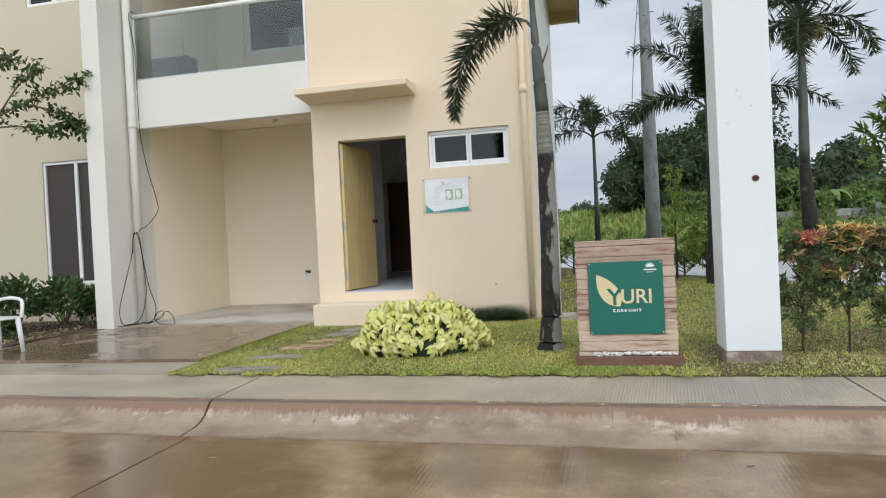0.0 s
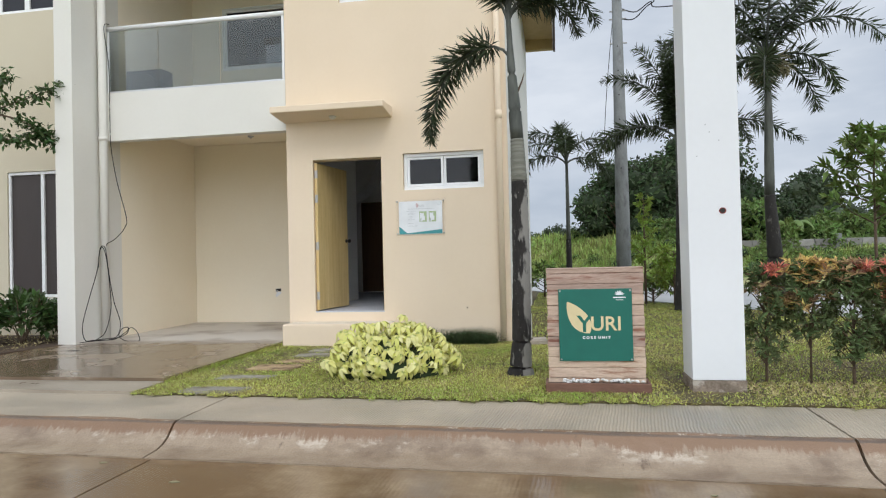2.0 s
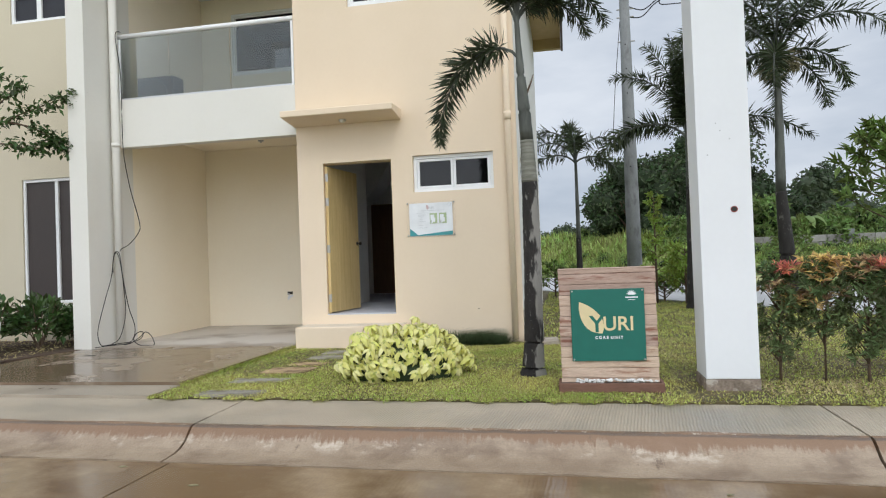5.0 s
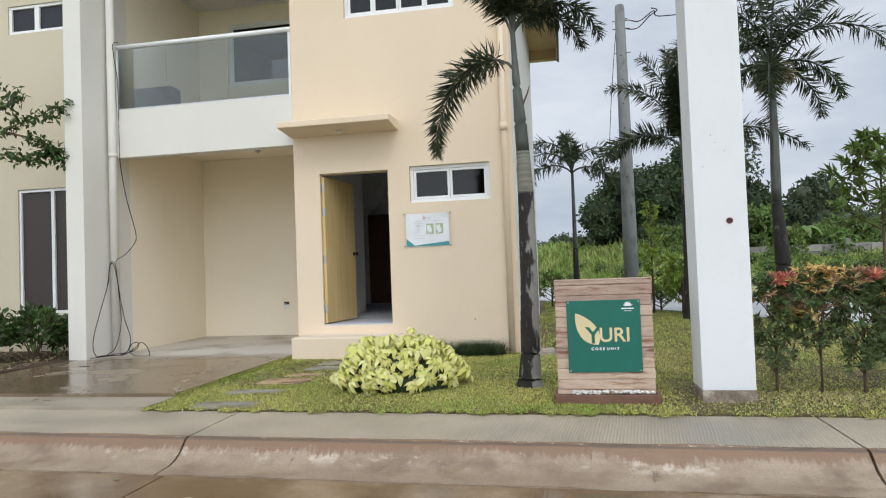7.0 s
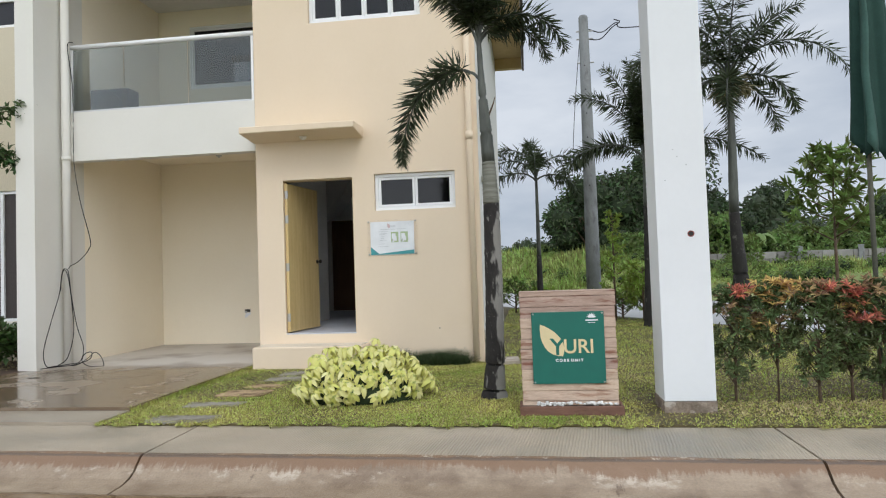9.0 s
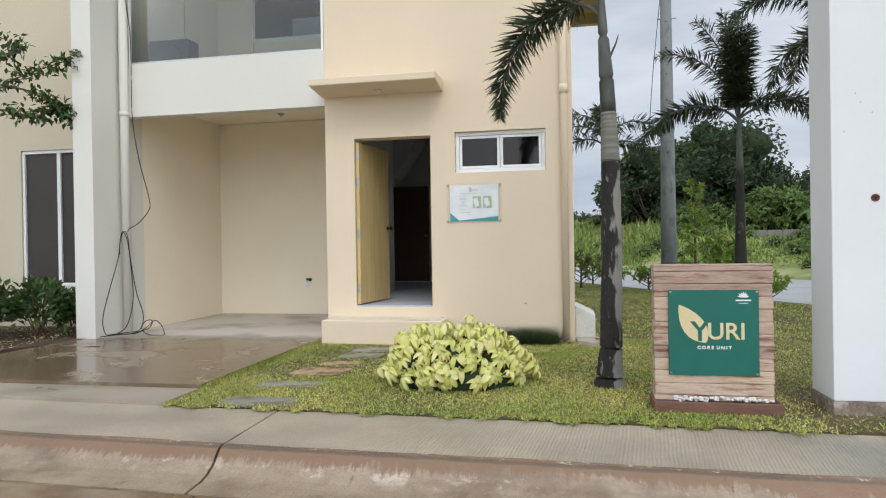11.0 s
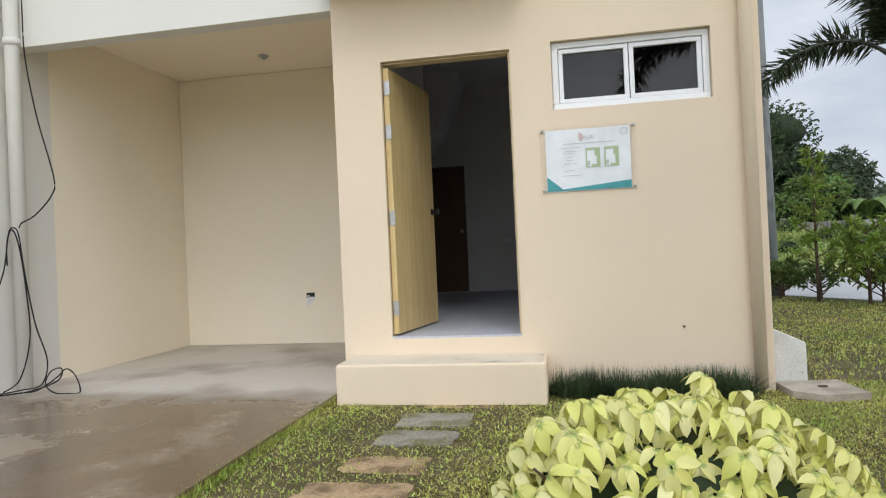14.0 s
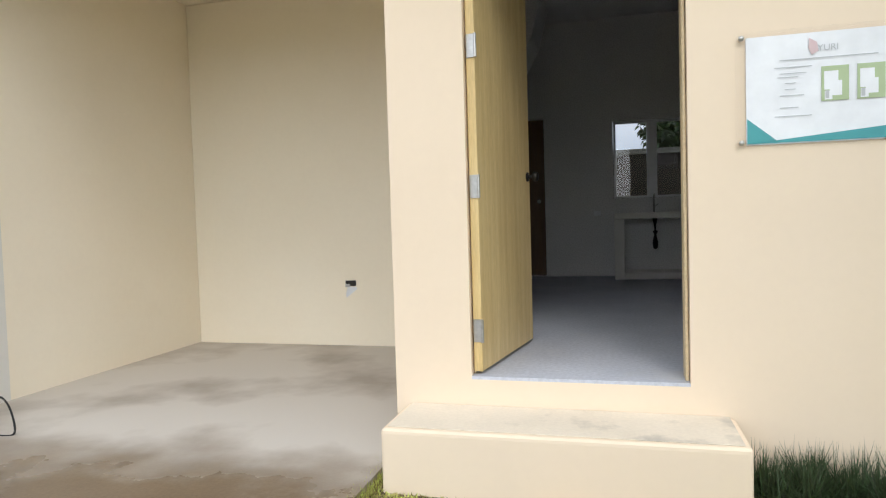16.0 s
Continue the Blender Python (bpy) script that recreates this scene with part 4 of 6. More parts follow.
part("plate", block(-0.045, 0.045, -0.008, 0.0, -0.03, 0.03, 0.003), FRAME, outlet)
stair = bmesh.new()
vv = [[stair.verts.new((x, y, z)) for x, z in ((-0.9, 3.44), (-0.05, 3.44), (-0.16, 3.0), (-0.42, 2.55), (-0.62, 2.35), (-0.9, 2.2))] for y in (4.1, 4.8)]
stair.faces.new(vv[0]), stair.faces.new(vv[1][::-1])
for i in range(6):
    stair.faces.new((vv[0][i], vv[0][(i + 1) % 6], vv[1][(i + 1) % 6], vv[1][i]))
bmesh.ops.recalc_face_normals(stair, faces=stair.faces[:])
structure(part("stair_soffit", stair, ROOMWALL), "plain sloped underside of the stair", "stair")

# ---- facade fittings ----
lamp = thing("canopy_lamp", "small white dome lamp under the door canopy", "lamp", (0.375, -0.2, 2.948))
part("dome", tube([(0, 0, 0.0), (0, 0, -0.02), (0, 0, -0.035), (0, 0, -0.045)], [0.05, 0.045, 0.03, 0.01], 16), LAMPWHITE, lamp, smooth=True)
lamp2 = thing("carport_lamp_base", "small round lamp base on the carport ceiling", "lamp", (-1.86, 1.92, 3.193))
part("plate", tube([(0, 0, 0.0), (0, 0, -0.018), (0, 0, -0.022)], [0.055, 0.05, 0.02], 16), PRINTGREY, lamp2)
part("socket", tube([(0, 0, -0.02), (0, 0, -0.04)], [0.02, 0.018], 10), PRINTGREY, lamp2)

spout = thing("downspout", "cream painted round downspout with collars", "pipe", (2.60, -0.045, -0.09))
part("pipe", tube([(0, 0, 0.0), (0, 0, 6.1)], 0.042, 16), CREAM, spout, smooth=True)
for z in (2.9, 4.9):
    part("collar", tube([(0, 0, z), (0, 0, z + 0.11)], 0.049, 16), CREAM, spout, smooth=True)
spout2 = thing("corner_pipe", "white painted pipe in the corner beside the party wall", "pipe", (-3.205, -0.05, -0.09))
part("pipe", tube([(0, 0, 0.0), (0, 0, 6.4)], 0.058, 16), WHITE, spout2, smooth=True)
for z in (2.93,):
    part("collar", tube([(0, 0, z), (0, 0, z + 0.06)], 0.066, 16), WHITE, spout2, smooth=True)

bal = thing("balcony_railing", "balcony railing of clear glass panes with a white top rail", "railing", (-1.77, 0.03, 3.55))
part("top_rail", tube([(-1.42, 0, 0.955), (1.38, 0, 0.955)], 0.036, 14), FRAME, bal, smooth=True)
part("post", block(-1.40, -1.375, -0.02, 0.02, 0.002, 0.92, 0.003), FRAME, bal)
part("post", block(1.345, 1.38, -0.02, 0.02, 0.002, 0.92, 0.003), FRAME, bal)
part("shoe", block(-1.372, 1.342, -0.016, 0.016, 0.001, 0.025, 0.002), ALU, bal)
cuts = [-1.37, -0.58, 0.40, 1.34]
for a, b in zip(cuts, cuts[1:]):
    part("pane", block(a + 0.006, b - 0.006, -0.005, 0.005, 0.027, 0.925, 0.001), RAILGLASS, bal).visible_shadow = False
balcony_floor = structure(part("balcony_floor", block(-3.335, -0.385, 0.17, 2.55, 3.415, 3.46), GARAGE), "grey balcony floor", "floor")
ac = thing("outdoor_aircon_unit", "dark grey outdoor air conditioner unit on the balcony", "air conditioner", (-2.88, 0.62, 3.46))
part("case", block(-0.32, 0.30, -0.14, 0.14, 0.03, 0.55, 0.012, 2), ACBODY, ac)
part("grille", tube([(0.0, -0.142, 0.29), (0.0, -0.155, 0.29)], [0.2, 0.19], 24), DARK, ac, "round dark fan grille")

junction = thing("wall_box_hole", "small square hole in the carport wall with scraped paint", "wall box", (-1.69, 2.553, 0.49))
part("recess", block(-0.05, 0.05, -0.006, 0.01, -0.02, 0.03), DARK, junction)
part("flap", prism([(-0.05, -0.012), (-0.005, -0.012), (-0.03, -0.004)], -0.03, 0.0), STEEL, junction)
sb = bmesh.new()
vv = [sb.verts.new(p) for p in ((-0.045, -0.004, -0.13), (0.06, -0.004, -0.05), (0.055, -0.004, -0.025), (-0.03, -0.004, -0.03), (-0.05, -0.004, -0.09))]
sb.faces.new(vv)
part("scraped_paint", sb, PRINTWHITE, junction)
nail = thing("wall_spot", "small dark screw stub low in the front wall", "screw", (2.12, -0.004, 0.33))
part("stub", tube([(0, 0.004, 0), (0, -0.02, 0)], [0.009, 0.006], 8), TWIG, nail)

# notice board on the wall
pb = thing("notice_poster", "white and teal printed notice behind clear acrylic with four screws", "poster", (1.515, -0.002, 1.31))
part("sheet", block(-0.298, 0.298, -0.006, -0.0035, 0.015, 0.462), PRINTWHITE, pb)
part("cover", block(-0.34, 0.34, -0.0028, -0.0008, 0.0, 0.485), ACRYLIC, pb).visible_shadow = False
tb = bmesh.new()
for tri in (((-0.295, 0.02), (0.295, 0.02), (0.295, 0.075), (-0.19, 0.03)), ((-0.295, 0.02), (-0.18, 0.028), (-0.295, 0.125))):
    tb.faces.new([tb.verts.new((x, -0.0102, z)) for x, z in tri])
part("teal_band", tb, TEAL, pb)
for x in (-0.318, 0.318):
    for z in (0.025, 0.46):
        part("screw", tube([(x, -0.01, z), (x, -0.022, z), (x, -0.026, z)], [0.011, 0.011, 0.006], 12), STEEL, pb, "round steel standoff screw", smooth=True)
text_part("heading", "YURI", 0.036, (0.01, -0.0105, 0.395), PRINTGREY, pb, "grey printed heading", 0.0004)
lf = bmesh.new()
lf.faces.new([lf.verts.new((x, -0.0102, z)) for x, z in ((-0.06, 0.44), (-0.03, 0.42), (-0.025, 0.385), (-0.05, 0.37), (-0.062, 0.40))])
part("leaf_mark", lf, PRINTPINK, pb)
for z, x0, x1 in ((0.355, -0.17, 0.19), (0.325, -0.19, -0.05), (0.30, -0.17, -0.07), (0.285, -0.18, -0.1), (0.26, -0.15, -0.11), (0.235, -0.15, -0.11), (0.21, -0.17, -0.08), (0.16, -0.17, -0.1), (0.125, -0.19, -0.05)):
    bars = bmesh.new()
    bars.faces.new([bars.verts.new(p) for p in ((x0, -0.0102, z), (x1, -0.0102, z), (x1, -0.0102, z + 0.0035), (x0, -0.0102, z + 0.0035))])
    part("text_line", bars, PRINTGREY, pb)
for x0 in (-0.015, 0.115):
    g = bmesh.new()
    g.faces.new([g.verts.new((x, -0.0102, z)) for x, z in ((x0, 0.18), (x0 + 0.1, 0.18), (x0 + 0.1, 0.32), (x0, 0.32))])
    pl = part("floor_plan", g, PRINTGREEN, pb)
    g = bmesh.new()
    for q in ((0.01, 0.062, 0.225, 0.30), (0.03, 0.075, 0.20, 0.26), (0.012, 0.04, 0.185, 0.22)):
        g.faces.new([g.verts.new((x0 + x, -0.0106 - 0.0003 * len(g.faces), z)) for x, z in ((q[0], q[2]), (q[1], q[2]), (q[1], q[3]), (q[0], q[3]))])
    part("plan_outline", g, PRINTWHITE, pl)
    g = bmesh.new()
    g.faces.new([g.verts.new((x0 + x, -0.0118, z)) for x, z in ((0.014, 0.19), (0.028, 0.19), (0.028, 0.222), (0.014, 0.222))])
    part("plan_detail", g, PRINTGREY, pl)
ring = [(0.255 + 0.027 * math.cos(radians(a)), -0.0112, 0.425 + 0.027 * math.sin(radians(a))) for a in range(18, 400, 72)]
part("corner_mark", tube(ring, 0.0016, 5), PRINTGREY, pb)

# ---- sign on the lawn ----
sg = thing("lawn_sign", "wooden plank sign board with a deep green face panel", "sign", (3.612, -3.0, -0.12))
rng = np.random.default_rng(4)
z = 0.0
row = 0
while z < 0.98:
    h = min(0.082 + 0.008 * rng.random(), 0.995 - z)
    dy = 0.004 * rng.normal()
    e = 0.006 * rng.random()
    b = block(-0.388 - e, 0.388 + e, -0.075 + dy, -0.045, z + 0.001, z + h - 0.001, 0.007, 2)
    for q in b.verts:
        q.co.z += 0.004 * noise.noise(Vector((q.co.x * 5, row, 3)))
        q.co.x += 0.006 * noise.noise(Vector((row * 3.1, q.co.z * 20, 1)))
    part("plank", b, PLANK, sg)
    for sx in (-1, 1):
        part("side_plank", block(*sorted((sx * 0.362, sx * (0.385 + e))), -0.044, 0.075, z + 0.001, z + h - 0.001, 0.004), PLANK, sg)
    z += h
    row += 1
part("back_board", block(-0.36, 0.36, -0.043, 0.072, 0.0, 0.985), REDWOOD, sg)
part("cap", block(-0.392, 0.392, -0.078, 0.08, 0.988, 1.0, 0.003), PLANK, sg)
panel = part("green_panel", block(-0.297, 0.294, -0.094, -0.084, 0.232, 0.824, 0.002), GREEN, sg, "deep green painted metal panel with pale lettering")
for x in (-0.283, 0.280):
    for zz in (0.245, 0.810):
        part("bolt", tube([(x, -0.0945, zz), (x, -0.100, zz)], [0.008, 0.006], 10), STEEL, panel)
lb = bmesh.new()
lf_pts = [(-0.228, 0.722), (-0.19, 0.708), (-0.156, 0.69), (-0.118, 0.664), (-0.085, 0.634), (-0.058, 0.60), (-0.040, 0.56), (-0.034, 0.52), (-0.038, 0.485), (-0.05, 0.458), (-0.085, 0.461), (-0.13, 0.475), (-0.165, 0.498), (-0.192, 0.53), (-0.214, 0.575), (-0.226, 0.62), (-0.231, 0.675)]
lb.faces.new([lb.verts.new((x, -0.0955, zz)) for x, zz in lf_pts])
part("leaf_emblem", lb, GOLDLEAF, panel)
text_part("letter_y", "Y", 0.190, (-0.090, -0.0962, 0.530), GREEN, panel, "deep green letter cut into the leaf", 0.0004, bold=0.0035)
text_part("lettering", "URI", 0.162, (0.083, -0.0955, 0.533), GOLDLEAF, panel, "pale sand lettering", 0.0012, bold=0.0022)
text_part("small_lettering", "C O R E  U N I T", 0.031, (0.004, -0.0955, 0.424), PRINTWHITE, panel, "small white lettering", 0.0008, bold=0.0013)
em = bmesh.new()
for k in range(7):
    a = radians(15 + 25 * k)
    c, s = math.cos(a), math.sin(a)
    em.faces.new([em.verts.new((0.195 + x, -0.0955 - 0.0002 * k, 0.772 + zz)) for x, zz in ((0, 0), (0.022 * c - 0.006 * s, 0.022 * s + 0.006 * c), (0.042 * c, 0.042 * s), (0.022 * c + 0.006 * s, 0.022 * s - 0.006 * c))])
em.faces.new([em.verts.new((0.195 + x, -0.0955, 0.745 + zz)) for x, zz in ((-0.05, 0.002), (0.05, 0.002), (0.05, 0.012), (-0.05, 0.012))])
em.faces.new([em.verts.new((0.195 + x, -0.0955, 0.730 + zz)) for x, zz in ((-0.03, 0), (0.03, 0), (0.03, 0.004), (-0.03, 0.004))])
part("flower_emblem", em, PRINTWHITE, panel)
trough = thing("sign_planter", "low red-brown wooden trough at the foot of the sign", "planter", (3.612, -3.13, -0.135))
part("front_board", block(-0.415, 0.415, -0.085, -0.065, -0.02, 0.085, 0.004), REDWOOD, trough)
part("side_board", block(-0.415, -0.396, -0.064, 0.17, -0.02, 0.085, 0.003), REDWOOD, trough)
part("side_board", block(0.396, 0.415, -0.064, 0.17, -0.02, 0.085, 0.003), REDWOOD, trough)
part("soil", block(-0.395, 0.395, -0.064, 0.05, -0.02, 0.070), MULCH, trough)
pm = []
for k in range(4):
    q = bmesh.new()
    bmesh.ops.create_icosphere(q, subdivisions=1, radius=0.014)
    for v_ in q.verts:
        v_.co = Vector((v_.co.x * 1.3, v_.co.y, v_.co.z * 0.7)) * (1 + 0.3 * noise.noise(v_.co * 60 + Vector((k, 0, 0))))
    me = bpy.data.meshes.new("pebble")
    q.to_mesh(me)
    q.free()
    me.materials.append(PEBBLE)
    pm.append(me)
for k in range(75):
    o = new("pebble", pm[k % 4])
    o.parent = trough
    o.matrix_basis = pose(-0.27 + 0.55 * rng.random() if k < 60 else -0.37 + 0.74 * rng.random(), -0.05 + 0.085 * rng.random(), 0.082 + 0.02 * rng.random(), 0, 0, 360 * rng.random())

# ---- white column ----
FOOTCONC = material("rough_footing_concrete", (0.36, 0.29, 0.23), (0.18, 0.14, 0.105), scale=12, rough=0.9, bump=1.0, spot=(0.46, 0.41, 0.35), spot_scale=8, spot_at=(0.56, 0.66), mottle=0.6)
foot_bm = bmesh.new()
base_ring = []
for i in range(32):
    a = 2 * math.pi * i / 32
    c, s = math.cos(a), math.sin(a)
    q = 1 / max(abs(c), abs(s)) * (0.205 + 0.018 * noise.noise(Vector((c * 3, s * 3, 1))))
    base_ring.append((c * q, s * q))
prism(base_ring, -0.05, 0.115, foot_bm)
colm = thing("white_column", "tall square white painted column on a rough concrete foot", "column", (4.554, -2.93, -0.15))
part("shaft", block(-0.201, 0.201, -0.20, 0.19, 0.117, 4.6, 0.008, 2), COLUMN, colm)
part("foot", foot_bm, FOOTCONC, colm, "rough stained concrete foot")
part("hole", tube([(0.062, -0.203, 1.46), (0.062, -0.196, 1.46)], [0.021, 0.021], 16), DARK, colm)
part("hole_rim", tube([(0.062 + 0.024 * math.cos(a), -0.2015, 1.46 + 0.022 * math.sin(a)) for a in (2 * math.pi * k / 16 for k in range(17))], 0.004, 6), RED, colm)
for x, zz in ((-0.05, 2.15), (-0.02, 2.09), (0.05, 2.02), (-0.12, 1.9)):
    part("nick", tube([(x, -0.2015, zz), (x, -0.2002, zz)], 0.006, 6), PRINTGREY, colm)

# ---- side block and slab ----
ramp = thing("side_plinth", "small white painted block with a sloped top beside the house", "plinth", (2.82, 0.3, -0.1))
rb = bmesh.new()
prof = [(-0.118, -0.1), (0.118, -0.1), (0.118, 0.285), (0.05, 0.32), (-0.118, 0.40)]
vv = [[rb.verts.new((x, y, zz)) for x, zz in prof] for y in (-0.2, 0.35)]
rb.faces.new(vv[0]), rb.faces.new(vv[1][::-1])
for i in range(5):
    rb.faces.new((vv[0][i], vv[0][(i + 1) % 5], vv[1][(i + 1) % 5], vv[1][i]))
bmesh.ops.recalc_face_normals(rb, faces=rb.faces[:])
bmesh.ops.bevel(rb, geom=rb.edges[:], offset=0.008, segments=1, affect="EDGES")
part("body", rb, material("stained_white_plaster", (0.78, 0.77, 0.73), (0.66, 0.65, 0.60), scale=6, rough=0.8, spot=(0.16, 0.15, 0.13), spot_scale=5, spot_at=(0.63, 0.7)), ramp)
slab = thing("inspection_cover", "grey concrete inspection slab set in the lawn", "slab", (2.93, -0.1, -0.12))
part("cover", prism([(-0.22, 0.16), (-0.2, -0.14), (-0.05, -0.27), (0.24, -0.2), (0.2, 0.22)], 0.0, 0.045), COVER, slab)
part("ring", tube([(0.02 + 0.03 * math.cos(a), -0.03 + 0.02 * math.sin(a), 0.052) for a in (2 * math.pi * k / 10 for k in range(11))], 0.004, 5), TWIG, slab)

# ---- stepping stones ----
for k, (x0, x1, y0, y1, mat, dz) in enumerate(((0.0, 0.66, -3.43, -3.13, PAVER, 0.0), (0.0, 0.60, -2.82, -2.54, PAVER, 0.0), (0.08, 0.63, -2.30, -1.93, SANDPAVER, 0.008), (0.16, 0.62, -1.80, -1.52, SANDPAVER, -0.016), (0.21, 0.70, -1.36, -1.05, PAVER, 0.0), (0.24, 0.72, -0.98, -0.64, PAVER, 0.0), (0.33, 0.86, -0.50, -0.25, SANDPAVER, -0.016))):
    lab = {0: "flat grey stepping stone sunk in the grass", 1: "crumbled sandy yellow stepping stone in the grass"}[int(mat is SANDPAVER)]
    st = thing("stepping_stone", lab, "stepping stone", ((x0 + x1) / 2, (y0 + y1) / 2, -0.138), "stepping stones")
    w, d = (x1 - x0) / 2, (y1 - y0) / 2
    o = []
    for i in range(44):
        a = 2 * math.pi * i / 44
        c, s = math.cos(a), math.sin(a)
        q = 1 / max(abs(c), abs(s)) ** 0.9 * (0.94 + 0.13 * noise.noise(Vector((c * 2, s * 2, k * 7))) + 0.05 * noise.noise(Vector((c * 7, s * 7, k * 3))))
        o.append((c * q * w, s * q * d))
    part("stone", prism(o, 0.0, 0.021 + dz * 0.4), mat, st)

# ---- cable coiled on the corner pipe ----
cab = thing("hanging_cable", "thin black cable hanging from the balcony and coiled on a hook", "cable", (-3.1, -0.1, -0.07))


def smooth_path(pts, n=8):
    out = []
    P = [Vector(p) for p in pts]
    for i in range(len(P) - 1):
        a, b, c, d = P[max(i - 1, 0)], P[i], P[i + 1], P[min(i + 2, len(P) - 1)]
        for k in range(n):
            t = k / n
            out.append(0.5 * ((2 * b) + (c - a) * t + (2 * a - 5 * b + 4 * c - d) * t * t + (3 * b - a - 3 * c + d) * t**3))
    return out + [P[-1]]


part("drop", tube(smooth_path([(0.02, 0.05, 4.62), (-0.03, 0.0, 4.55), (-0.02, 0.08, 4.0), (0.0, 0.06, 3.2), (0.02, 0.05, 2.8), (0.10, 0.06, 2.3), (0.24, 0.06, 1.78), (0.22, 0.05, 1.62), (0.10, 0.0, 1.46), (0.0, -0.03, 1.40), (-0.02, -0.04, 1.36)]), 0.0058, 6), RUBBER, cab)
part("loop", tube(smooth_path([(-0.13, -0.06, 1.05), (-0.12, -0.07, 1.18), (-0.09, -0.07, 1.33), (-0.05, -0.07, 1.36), (-0.01, -0.06, 1.30), (0.02, -0.04, 0.95), (0.08, -0.02, 0.55), (0.16, 0.0, 0.25), (0.15, -0.06, 0.06), (0.02, -0.12, 0.03), (-0.05, -0.3, 0.03), (-0.08, -0.42, 0.05), (-0.10, -0.44, 0.25), (-0.10, -0.30, 0.62), (-0.11, -0.12, 1.0), (-0.09, -0.085, 1.28), (-0.04, -0.085, 1.34), (0.0, -0.07, 1.2), (0.03, -0.05, 0.85), (0.05, -0.05, 0.45), (-0.01, -0.1, 0.12), (-0.06, -0.22, 0.03)]), 0.0058, 6), RUBBER, cab)
part("ground_loop", tube(smooth_path([(-0.06, -0.42, 0.03), (0.05, -0.2, 0.02), (0.14, -0.1, 0.02), (0.22, 0.02, 0.1), (0.30, 0.04, 0.17), (0.42, 0.0, 0.12), (0.50, -0.05, 0.0), (0.42, -0.08, -0.01), (0.28, -0.08, 0.0), (0.15, -0.02, 0.06), (0.14, 0.06, 0.15), (0.24, 0.06, 0.17), (0.25, 0.0, 0.08), (0.1, -0.12, 0.02), (-0.02, -0.3, 0.02), (-0.1, -0.5, 0.02)]), 0.0058, 6), RUBBER, cab)
leaf_lit = thing("fallen_leaf", "dark dead leaf lying on the wet drive", "leaf", (-2.85, -1.15, -0.09))
part("blade", prism([(-0.08, -0.01), (-0.02, -0.03), (0.06, -0.015), (0.09, 0.01), (0.0, 0.03)], 0.0, 0.012), DARK, leaf_lit)

for x, y, s_ in ((1.05, -5.05, 0.035), (0.35, -4.75, 0.03), (5.9, -5.4, 0.025), (4.1, -4.95, 0.02)):
    bit = thing("fallen_leaf", "small pale dry leaf lying on the wet road", "leaf", (x, y, -0.304), "leaves on the road")
    part("blade", prism([(-s_, -s_ * 0.25), (-s_ * 0.2, -s_ * 0.5), (s_, 0.0), (s_ * 0.1, s_ * 0.45), (-s_ * 0.7, s_ * 0.3)], 0.0, 0.004), STRAW, bit)

# ---- near palm ----
RINGBARK = material("ringed_grey_palm_bark", (0.25, 0.25, 0.21), (0.14, 0.14, 0.11), scale=5, rough=0.75, bump=0.5, fine=30, stretch=(0.5, 0.5, 7), spot=(0.07, 0.065, 0.055), spot_scale=7, spot_at=(0.56, 0.64))


def lichen_side(m, cx, toward, reach, colour):
    """Pale lichen down one side of a trunk, with a ragged border and small white dots elsewhere."""
    n, l = m.node_tree.nodes, m.node_tree.links
    p = n["Principled BSDF"]
    tc, sub, dot, mp, ns, vo = (n.new("ShaderNode" + k) for k in ("TexCoord", "VectorMath", "VectorMath", "Mapping", "TexNoise", "TexVoronoi"))
    sub.operation, dot.operation = "SUBTRACT", "DOT_PRODUCT"
    sub.inputs[1].default_value, dot.inputs[1].default_value = (cx, 0, 0), (*toward, 0)
    mp.inputs["Scale"].default_value = (1, 1, 0.35)
    ns.inputs["Scale"].default_value, ns.inputs["Detail"].default_value, vo.inputs["Scale"].default_value = 11, 6, 26
    l.new(tc.outputs["Object"], sub.inputs[0])
    l.new(sub.outputs["Vector"], dot.inputs[0])
    l.new(tc.outputs["Object"], mp.inputs["Vector"])
    l.new(mp.outputs["Vector"], ns.inputs["Vector"])
    l.new(tc.outputs["Object"], vo.inputs["Vector"])
    a, r, d, mx = n.new("ShaderNodeMath"), n.new("ShaderNodeMapRange"), n.new("ShaderNodeMapRange"), n.new("ShaderNodeMath")
    a.operation, a.inputs[1].default_value, mx.operation = "MULTIPLY_ADD", 0.16, "MAXIMUM"
    l.new(ns.outputs["Fac"], a.inputs[0])
    l.new(dot.outputs["Value"], a.inputs[2])
    r.inputs["From Min"].default_value, r.inputs["From Max"].default_value = reach, reach + 0.012
    d.inputs["From Min"].default_value, d.inputs["From Max"].default_value = 0.075, 0.055
    l.new(a.outputs[0], r.inputs["Value"])
    l.new(vo.outputs["Distance"], d.inputs["Value"])
    l.new(r.outputs["Result"], mx.inputs[0])
    l.new(d.outputs["Result"], mx.inputs[1])
    q = n.new("ShaderNodeMix")
    q.data_type = "RGBA"
    l.new(mx.outputs[0], q.inputs[0])
    l.new(p.inputs["Base Color"].links[0].from_socket, q.inputs[6])
    q.inputs[7].default_value = (*colour, 1)
    l.new(q.outputs[2], p.inputs["Base Color"])


